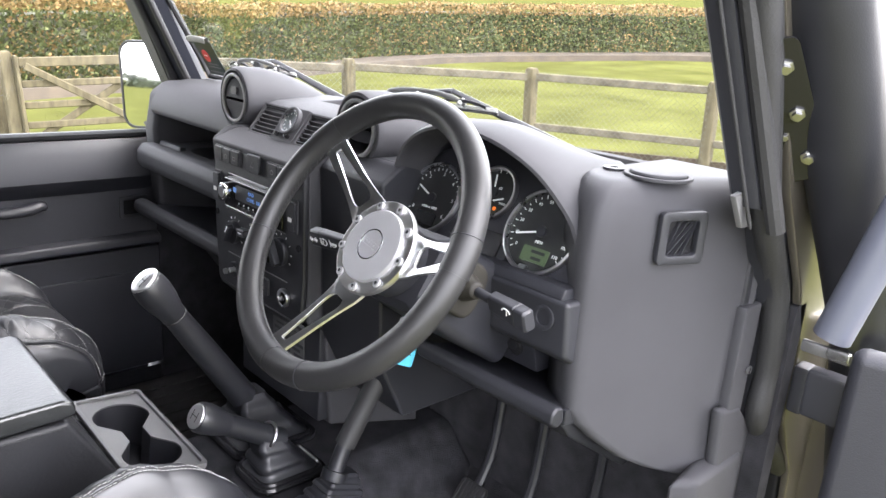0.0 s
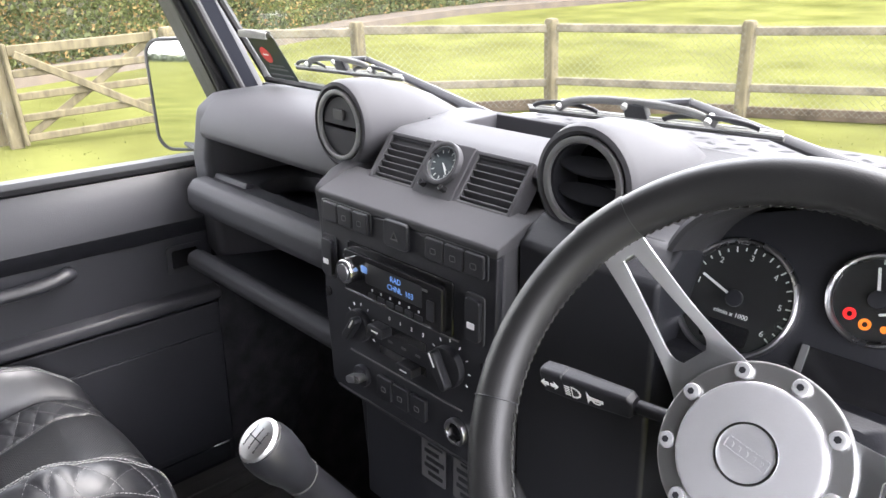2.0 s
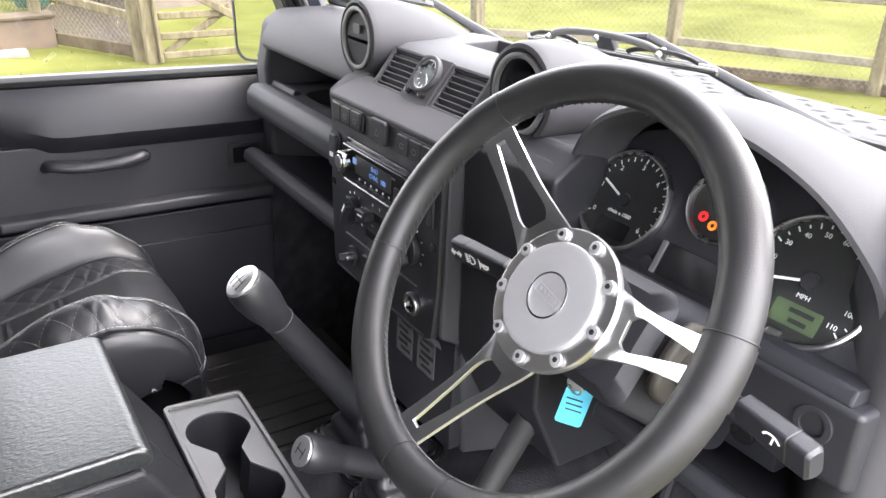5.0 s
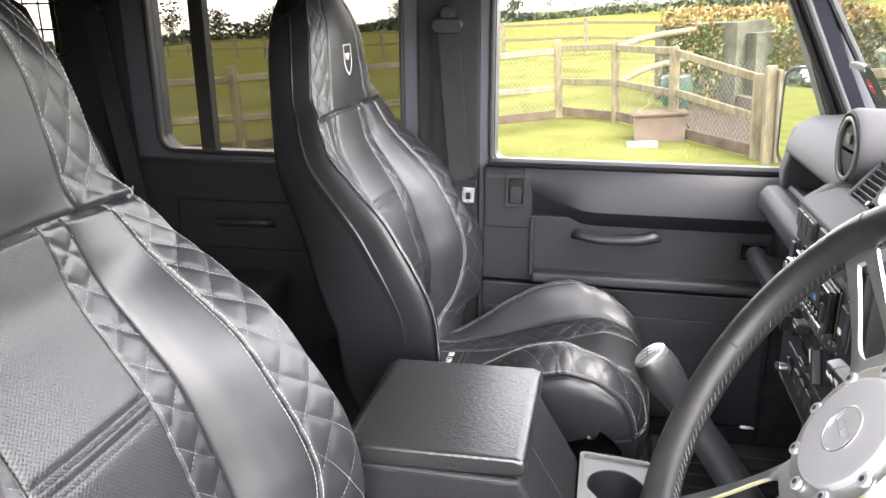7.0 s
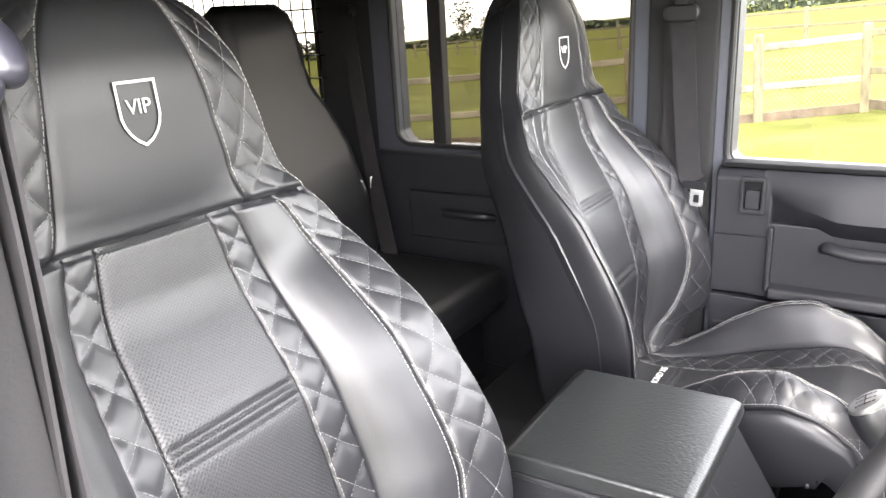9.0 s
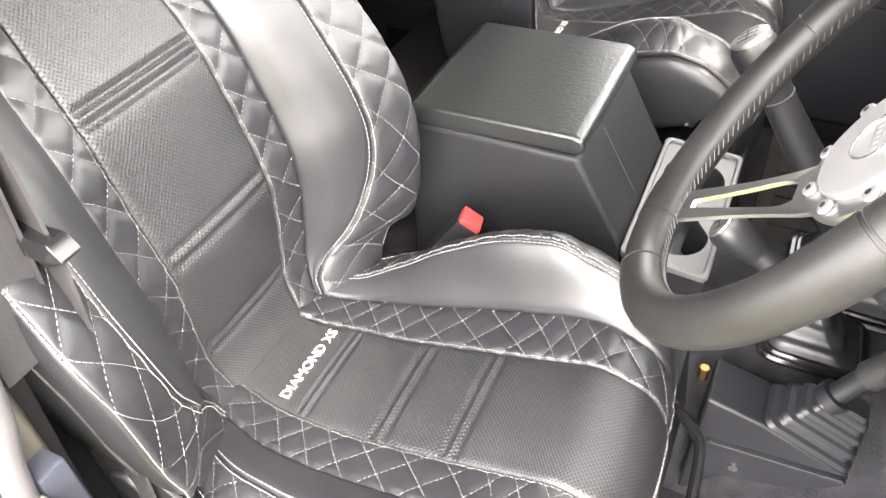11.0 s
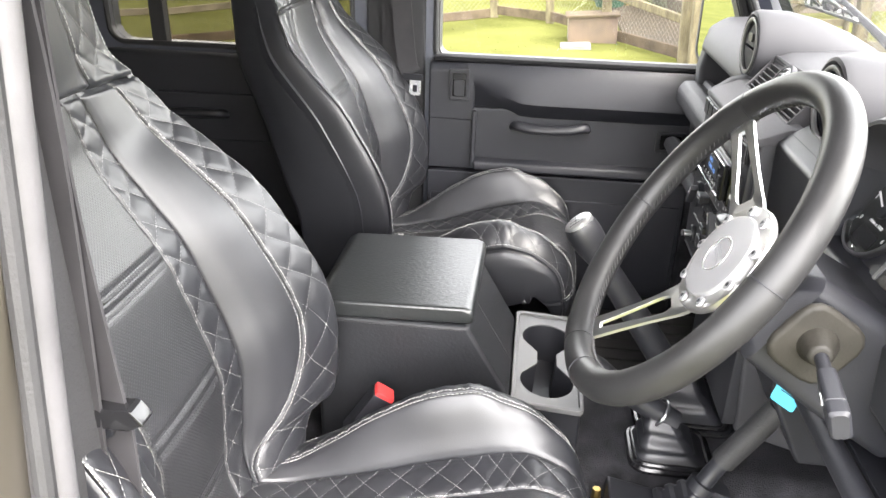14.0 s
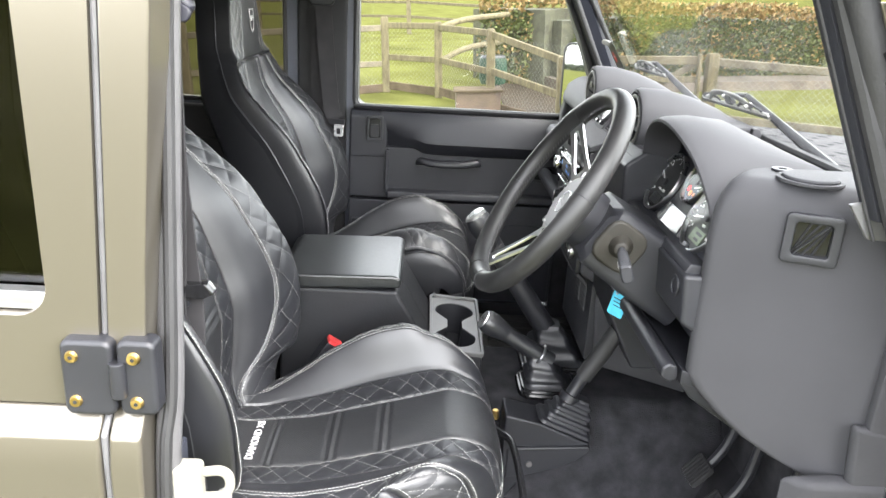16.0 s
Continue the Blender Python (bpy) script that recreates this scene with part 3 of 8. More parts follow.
# ---- the car's shell (structure) ----
def solid_wall(name, bm, material, label, category, parent=None):
    th = parent or thing(name, (0, 0, 0), label, category, kind="structure")
    part(name + "_panel", bm, material, th)
    return th


def build_shell():
    fl = thing("floor", (0, 0.4, 0.58), "black carpeted floor and footwells of the vehicle", "floor", kind="structure")
    part("seat_rail_bar", tube(smooth_path([(0.320, 0.455, 0.80), (0.345, 0.484, 0.80), (0.375, 0.498, 0.80), (0.46, 0.502, 0.80), (0.545, 0.500, 0.80), (0.585, 0.486, 0.80), (0.646, 0.410, 0.80), (0.698, 0.30, 0.798), (0.712, 0.20, 0.796)], 5), 0.007, 10), GLOSSBLACK, fl, "bent black seat slide bar")
    part("tunnel_bolt", cyl((0.232, 0.48, 0.765), (0.232, 0.48, 0.785), 0.008, 0.007, 6, 0.001), BRASS, fl, "brass-coloured bolt")
    part("floor_pan", box(-0.8, 0.8, -0.3, 0.98, 0.54, 0.58, 0), CARPET, fl)
    part("rear_floor", box(-0.8, 0.8, -2.3, -0.3, 0.60, 0.66, 0), CARPET, fl)
    for s in (-1, 1):
        part("seat_box", prism([(-0.33, 0.58), (0.47, 0.58), (0.47, 0.72), (0.455, 0.775), (-0.33, 0.775)], "x", s * 0.19, s * 0.72, 0.006), BLACK, fl, "black metal box below the seat")
        part("toe_board", prism([(0.88, 0.575), (0.97, 0.575), (0.97, 0.72)], "x", s * 0.25 if s > 0 else -0.15, s * 0.8, 0), CARPET, fl)
    # carpeted tunnel
    pts = [(-0.16, 0.57), (-0.12, 0.72), (-0.06, 0.79), (0.18, 0.79), (0.25, 0.72), (0.30, 0.57)]
    part("tunnel", prism(pts, "y", 0.40, 0.98, 0.02, 3), CARPET, fl, "black carpeted transmission tunnel")
    part("tunnel_rear", box(-0.19, 0.19, -0.33, 0.42, 0.57, 0.76, 0.01), CARPET, fl)
    bh = thing("wall_front", (0, 0.97, 0.58), "black carpeted bulkhead behind the pedals", "bulkhead", kind="structure")
    part("bulkhead", box(-0.8, 0.8, 0.97, 1.0, 0.54, 1.24, 0), CARPET, bh)
    ce = thing("ceiling", (0, -0.8, 1.8), "grey fabric headlining of the vehicle roof", "headlining", kind="structure")
    bm = bmesh.new()
    n = 24
    R = []
    for y in (-2.35, 0.66):
        up = [(-0.76 + 1.52 * i / n, 1.80 + 0.03 * math.sin(math.pi * i / n)) for i in range(n + 1)]
        R.append([Vector((x, y, z)) for x, z in up] + [Vector((x, y, z + 0.06)) for x, z in up[::-1]])
    part("roof_panel", ring_loft(R), SHELL, ce)
    rw = thing("wall_rear", (0, -2.35, 0.66), "dark rear wall of the load space", "rear wall", kind="structure")
    part("tailgate", box(-0.8, 0.8, -2.4, -2.35, 0.6, 1.85, 0), TRIM, rw)


def win_side(y0, y1, z0, z1, r, n=6):
    return [(p[0] + (y0 + y1) / 2, p[1] + (z0 + z1) / 2) for p in rrect(y1 - y0, z1 - z0, r, n)]


def wall_with_window(name, x0, x1, y0, y1, z0, z1, win, r, material, th):
    """A side panel with a rounded window opening right through it."""
    inner = win_side(*win, r)
    cx, cz = (win[0] + win[1]) / 2, (win[2] + win[3]) / 2
    outer = []
    for p in inner:
        # push the outline out to the panel's edge
        dy, dz = p[0] - cx, p[1] - cz
        ay = ((y1 - cx) if dy > 0 else (y0 - cx)) / dy if abs(dy) > 1e-6 else 1e9
        az = ((z1 - cz) if dz > 0 else (z0 - cz)) / dz if abs(dz) > 1e-6 else 1e9
        k = min(ay, az)
        outer.append((cx + dy * k, cz + dz * k))
    # put the nearest points on the panel's corners
    for c in ((y0, z0), (y0, z1), (y1, z0), (y1, z1)):
        i = min(range(len(outer)), key=lambda i: (outer[i][0] - c[0]) ** 2 + (outer[i][1] - c[1]) ** 2)
        outer[i] = c
    return part(name, frame_prism(outer, inner, "x", x0, x1), material, th)


def pane(name, x, win, r, material, th, t=0.004):
    ob = part(name, prism(win_side(*win, r), "x", x - t / 2, x + t / 2, 0), material, th)
    # clear panes let all the daylight in, tinted ones hold some back
    ob.visible_shadow = material is PRIVACY
    return ob


def rubber_seal(x, win, r, th, rad=0.007):
    pts = [Vector((x, p[0], p[1])) for p in win_side(*win, r)]
    return part("window_seal", tube(pts, rad, 8, True), RUBBER, th, "black rubber window seal")


def build_sides():
    # passenger side: front door, rear door, load space
    fd = thing("front_passenger_door", (-0.75, 0.4, 0.62), "closed front door with dark grey plastic trim and clear window", "car door", "side doors")
    W1 = (0.085, 0.677, 1.242, 1.70)
    rim = [(p[0] + (W1[0] + W1[1]) / 2, p[1] + (W1[2] + W1[3]) / 2) for p in rrect(W1[1] - W1[0] - 0.018, W1[3] - W1[2] - 0.018, 0.024, 6)]
    raked = [wall_with_window("door_shell", -0.80, -0.735, 0.06, 0.712, 0.62, 1.76, W1, 0.03, FRAME, fd),
             pane("window_pane", -0.765, W1, 0.03, GLASS, fd), rubber_seal(-0.737, W1, 0.03, fd),
             part("window_liner", frame_prism(win_side(*W1, 0.03), rim, "x", -0.799, -0.742), RUBBER, fd, "black rubber window channel")]
    # the window's front edge leans back with the windscreen pillar
    for ob in raked:
        for v in ob.data.vertices:
            y_, z_ = v.co.y + BASES[fd.name].y, v.co.z + BASES[fd.name].z
            if y_ > 0.4 and z_ > 1.2:
                v.co.y += max(-0.02, (1.70 - z_) * 0.413)
    rd = thing("rear_passenger_door", (-0.75, -0.45, 0.62), "closed rear door with dark trim and tinted sliding window", "car door", "side doors")
    W2 = (-0.775, -0.125, 1.248, 1.69)
    wall_with_window("door_shell", -0.80, -0.735, -0.84, -0.088, 0.62, 1.76, W2, 0.04, FRAME, rd)
    pane("window_pane", -0.768, W2, 0.04, PRIVACY, rd)
    rubber_seal(-0.737, W2, 0.04, rd)
    part("window_divider", box(-0.775, -0.745, -0.665, -0.625, 1.245, 1.69, 0.003), RUBBER, rd)
    part("trim_panel", prism([(-0.84, 0.66), (-0.09, 0.66), (-0.09, 1.235), (-0.84, 1.235)], "x", -0.735, -0.70, 0.012, 3), TRIM, rd)
    part("armrest_recess", prism([(-0.72, 1.005), (-0.30, 1.01), (-0.30, 1.138), (-0.72, 1.134)], "x", -0.702, -0.690, 0.012, 3), TRIM, rd)
    part("pull_handle", tube(smooth_path([(-0.695, -0.605, 1.078), (-0.668, -0.59, 1.086), (-0.663, -0.53, 1.088), (-0.668, -0.475, 1.088), (-0.695, -0.46, 1.080)], 6), 0.012, 10), BLACK, rd)
    # B-pillar, C-pillar and load-space side
    bp = thing("pillar", (-0.76, 0.0, 0.6), "dark trimmed door pillar with a grey painted edge", "pillar", kind="structure")
    part("pillar_trim", box(-0.80, -0.725, -0.088, 0.06, 0.6, 1.80, 0.01), SHELL, bp)
    cp = thing("wall_west", (-0.76, -1.6, 0.66), "dark trimmed load space side with a tinted window", "side wall", kind="structure")
    W3 = (-1.72, -1.04, 1.30, 1.68)
    wall_with_window("side_panel", -0.80, -0.735, -2.36, -0.84, 0.6, 1.80, W3, 0.05, SHELL, cp)
    pane("window_pane", -0.768, W3, 0.05, PRIVACY, cp)
    g = thing("window_guard", (-0.74, -1.4, 1.29), "black wire mesh guard across the load space window", "window guard")
    y = -1.74
    while y < -1.02:
        part("wire", cyl((-0.728, y, 1.285), (-0.728, y, 1.70), 0.0025, seg=6), GLOSSBLACK, g)
        y += 0.045
    z = 1.30
    while z < 1.70:
        part("wire", cyl((-0.724, -1.76, z), (-0.724, -1.0, z), 0.0025, seg=6), GLOSSBLACK, g)
        z += 0.062
    kp = thing("kick_panel", (-0.75, 0.85, 0.58), "dark trimmed side of the passenger footwell", "side trim", kind="structure")
    part("kick_side", box(-0.80, -0.70, 0.742, 1.0, 0.55, 1.238, 0.006), CARPET, kp)
    # sills below the side openings
    sill = thing("door_sill", (0.8, 0.4, 0.55), "painted sill below the open driver's doorway", "door sill", kind="structure")
    part("sill", box(0.74, 0.84, 0.02, 0.86, 0.50, 0.60, 0.012), PAINT, sill)
    part("sill_west", box(-0.84, -0.72, -0.9, 0.86, 0.50, 0.62, 0.0), BLACK, sill)
    # cant rails above the doors
    cr = thing("roof_rail", (0, 0, 1.76), "dark trimmed rail above the doors", "roof rail", kind="structure")
    part("rail_west", box(-0.80, -0.72, -2.36, 0.70, 1.765, 1.85, 0.0), SHELL, cr)
    part("rail_east", box(0.74, 0.82, -2.36, 0.70, 1.765, 1.85, 0.0), SHELL, cr)

    # driver's side: rear door and pillar seen from outside
    dr = thing("rear_driver_door", (0.82, -0.45, 0.6), "closed bronze green rear door with black hinge and tinted glass", "car door", "side doors")
    W4 = (-0.80, -0.105, 1.238, 1.70)
    upper = wall_with_window("door_upper", 0.770, 0.825, -0.90, -0.052, 1.128, 1.76, W4, 0.035, PAINT, dr)
    pane("window_pane", 0.785, W4, 0.035, PRIVACY, dr)
    # the door's front edge leans forward towards the roof
    for v in upper.data.vertices:
        if v.co.y + BASES[dr.name].y > -0.0521:
            v.co.y = -0.052 + max(0.0, v.co.z + BASES[dr.name].z - 1.214) * 0.060 - BASES[dr.name].y
    part("window_channel", box(0.790, 0.812, -0.79, -0.112, 1.239, 1.262, 0.004), BRUSHED, dr, "pale alloy window channel")
    part("door_lower", prism([(0.765, 0.55), (0.838, 0.55), (0.852, 0.62), (0.856, 1.06), (0.849, 1.10), (0.826, 1.126), (0.765, 1.126)], "y", -0.90, -0.052, 0.006, 3), PAINT, dr)
    pl = thing("body_side", (0.8, 0, 0.6), "bronze green painted pillar and sill of the body", "pillar", kind="structure")
    part("pillar_upper", prism([(-0.044, 1.128), (-0.006, 1.128), (0.006, 1.30), (0.030, 1.57), (0.038, 1.78), (-0.010, 1.78), (-0.021, 1.58), (-0.043, 1.214)], "x", 0.76, 0.825, 0.004), PAINT, pl)
    part("pillar_lower", prism([(0.76, 0.55), (0.838, 0.55), (0.852, 0.62), (0.856, 1.06), (0.849, 1.10), (0.826, 1.126), (0.76, 1.126)], "y", -0.043, -0.005, 0.006, 3), PAINT, pl)
    part("gap_bead", tube([(0.818, -0.0145, 1.76), (0.818, -0.0258, 1.58), (0.818, -0.0475, 1.20), (0.820, -0.0475, 1.126), (0.846, -0.0475, 1.10), (0.848, -0.0475, 0.60)], 0.0042, 8), SEALGREY, pl, "grey rubber bead in the door gap")
    part("seal_lip", tube(smooth_path([(0.728, 0.024, 1.76), (0.750, 0.022, 1.58), (0.783, 0.020, 1.32), (0.806, 0.018, 1.14), (0.820, 0.012, 1.07), (0.828, 0.010, 0.95), (0.830, 0.010, 0.62)], 8), 0.0075, 10), RUBBER, pl, "black rubber seal lip")
    part("pillar_jamb", prism([(0.700, -0.025), (0.700, 0.004), (0.765, 0.006), (0.765, -0.025)], "z", 1.13, 1.78, 0.003), SHELL, pl)
    part("pillar_inner", prism([(-0.10, 0.58), (-0.075, 0.95), (-0.05, 1.15), (-0.025, 1.26), (-0.004, 1.40), (0.008, 1.80), (-0.09, 1.80), (-0.15, 0.58)], "x", 0.722, 0.762, 0.006), SHELL, pl)
    part("door_seal", tube(smooth_path([(0.704, 0.016, 1.76), (0.728, 0.014, 1.58), (0.763, 0.012, 1.32), (0.787, 0.012, 1.14), (0.803, 0.010, 1.07), (0.812, 0.008, 0.95), (0.816, 0.008, 0.62)], 8), 0.0155, 12), SEALGREY, pl, "grey rubber door seal")
    rest = thing("wall_east", (0.8, -1.6, 0.6), "painted rear body side of the vehicle", "side wall", kind="structure")
    part("rear_side", box(0.76, 0.83, -2.4, -0.905, 0.55, 1.80, 0.0), PAINT, rest)
    # hinge
    h = part("hinge", cyl((0.840, -0.029, 1.150), (0.840, -0.029, 1.194), 0.0085, seg=16, r=0.002), BLACK, dr, "black hinge with brass-coloured screws")
    part("leaf_rear", prism([(p[0] - 0.0615, p[1] + 1.171) for p in rrect(0.058, 0.094, 0.010, 4)], "x", 0.812, 0.843, 0.006, 3), BLACK, h)
    part("leaf_front", prism([(p[0] - 0.0065, p[1] + 1.172) for p in rrect(0.044, 0.094, 0.010, 4)], "x", 0.812, 0.842, 0.006, 3), BLACK, h)
    part("knuckle", cyl((0.842, -0.027, 1.150), (0.842, -0.027, 1.194), 0.0095, seg=16, r=0.002), BLACK, h)
    for y in (-0.0765, -0.0085):
        for z in (1.143, 1.199):
            part("screw", cyl((0.841, y, z), (0.8465, y, z), 0.0082, 0.006, 16), BRASS, h, "brass-coloured screw head")
            part("screw_slot", cyl((0.8464, y, z), (0.8468, y, z), 0.0025, seg=6), BLACK, h)


build_shell()
build_sides()


# ---- quilted leather seats ----
def smooth_table(keys, lo, hi, blur=0.05, n=401):
    """Smoothed curves through keys (u, a, b...): a function of u."""
    u = np.linspace(lo, hi, n)
    k = np.array(keys, float)
    w = max(1, int(blur / (hi - lo) * n))
    kern = np.ones(2 * w + 1) / (2 * w + 1)
    cols = []
    for c in range(1, k.shape[1]):
        y = np.interp(u, k[:, 0], k[:, c])
        pad = np.concatenate([y[0] - (y[1:w + 1] - y[0])[::-1], y, y[-1] - (y[-w - 1:-1] - y[-1])[::-1]])
        cols.append(np.convolve(pad, kern, "valid"))
    return lambda x: [np.interp(x, u, y) for y in cols]


def groove(d, w):
    return np.exp(-(d / w) ** 2)


def quilt(s, t, p):
    """Padded diamonds: 0 in the stitched lines, 1 on the pads; s, t in metres."""
    a, b = (s / p + t / p), (s / p - t / p)
    da, db = np.abs(a - np.round(a)) * p * 0.7, np.abs(b - np.round(b)) * p * 0.7
    d = np.minimum(da, db)
    return 1 - np.exp(-(d / 0.0042) ** 1.2)


def dashes(lines, r=0.00048, length=0.0046, gap=0.0016):
    """Stitches along lines of (place, normal)."""
    V, F = [], []
    for line in lines:
        pos = 0.0
        for (p, n), (q, _) in zip(line, line[1:]):
            d = q - p
            L = np.linalg.norm(d)
            if L < 1e-7:
                continue
            d = d / L
            s = np.cross(n, d)
            at = -pos
            while at < L:
                a, b = max(at, 0), min(at + length, L)
                if b - a > 0.0008:
                    k = len(V)
                    for w in (a, b):
                        c = p + d * w
                        V += [c - s * r, c + n * r * 1.1, c + s * r, c - n * r]
                    F += [(k, k + 1, k + 5, k + 4), (k + 1, k + 2, k + 6, k + 5), (k + 2, k + 3, k + 7, k + 6), (k + 3, k, k + 4, k + 7), (k, k + 3, k + 2, k + 1), (k + 4, k + 5, k + 6, k + 7)]
                at += length + gap
            pos = (L + pos) % (length + gap)
    return V, F


class Sheet:
    """A padded leather surface over (u, v), with the seams and quilting raised from it."""

    def __init__(self, place, relief, U, V, turn=1, across=0.224, length=0.66):
        self.place, self.relief, self.turn, self.across, self.length = place, relief, turn, across, length
        self.U, self.V = np.array(U), np.array(V)
        uu, vv = np.meshgrid(self.U, self.V)
        self.P = self.at(uu, vv)

    def normal(self, u, v):
        e = 1e-3
        du = self.place(u + e, v) - self.place(u - e, v)
        dv = self.place(u, v + e) - self.place(u, v - e)
        n = np.cross(du, dv) * self.turn
        return n / (np.linalg.norm(n, axis=-1, keepdims=True) + 1e-12)

    def at(self, u, v, lift=0.0):
        return self.place(u, v) + self.normal(u, v) * (self.relief(u, v) + lift)[..., None]

    def piece(self, name, u0, u1, v0, v1, material, parent, label=""):
        i0, i1 = np.searchsorted(self.U, u0 - 1e-6), np.searchsorted(self.U, u1 + 1e-6) - 1
        j0, j1 = np.searchsorted(self.V, v0 - 1e-6), np.searchsorted(self.V, v1 + 1e-6) - 1
        P = self.P[j0:j1 + 1, i0:i1 + 1]
        h, w = P.shape[:2]
        verts = [tuple(p) for p in P.reshape(-1, 3)]
        faces = [(j * w + i, j * w + i + 1, (j + 1) * w + i + 1, (j + 1) * w + i) for j in range(h - 1) for i in range(w - 1)]
        # turn the rim under, so that the leather has thickness
        n = len(verts)
        rim = [i for i in range(w)] + [j * w + w - 1 for j in range(1, h)] + [(h - 1) * w + i for i in range(w - 2, -1, -1)] + [j * w for j in range(h - 2, 0, -1)]
        N = self.normal(*np.meshgrid(self.U[i0:i1 + 1], self.V[j0:j1 + 1])).reshape(-1, 3)
        for i in rim:
            verts.append(tuple(P.reshape(-1, 3)[i] - N[i] * 0.008))
        k = len(rim)
        for a in range(k):
            b = (a + 1) % k
            faces.append((rim[b], rim[a], n + a, n + b))
        uu, vv = np.meshgrid(self.U[i0:i1 + 1] * self.across, self.V[j0:j1 + 1] * self.length)
        uv = np.stack([uu.ravel(), vv.ravel()], -1)
        return raw(name, verts, faces, material, parent, label, uvs=np.concatenate([uv, uv[rim]]))

    def line(self, us, vs, lift=0.0004, n=80):
        u = np.interp(np.linspace(0, 1, n), np.linspace(0, 1, len(us)), us)
        v = np.interp(np.linspace(0, 1, n), np.linspace(0, 1, len(vs)), vs)
        return list(zip(self.at(u, v, lift), self.normal(u, v)))


def grid_steps(marks, step):
    """Values between marks, hitting every mark."""
    out = []
    for a, b in zip(marks, marks[1:]):
        k = max(2, int(round((b - a) / step)))
        out += list(np.linspace(a, b, k, endpoint=False))
    return out + [marks[-1]]


def quilt_lines(sheet, u0, u1, v0, v1, S, T, p):
    """The diagonal seams of quilt() inside a stretch of the sheet, as dashed lines."""
    lines = []
    s0, s1, t0, t1 = S(u0), S(u1), T(v0), T(v1)
    for sg in (1, -1):
        lo = min(s0 + sg * t0, s0 + sg * t1, s1 + sg * t0, s1 + sg * t1) / p
        hi = max(s0 + sg * t0, s0 + sg * t1, s1 + sg * t0, s1 + sg * t1) / p
        for k in range(math.ceil(lo), math.floor(hi) + 1):
            pts = []
            for s in np.linspace(s0, s1, 14):
                t = (k * p - s) * sg
                if t0 <= t <= t1:
                    pts.append((np.interp(s, [s0, s1], [u0, u1]), np.interp(t, [t0, t1], [v0, v1])))
            if len(pts) > 2:
                lines.append(sheet.line([a for a, _ in pts], [b for _, b in pts], 0.0002, 14))
    return lines


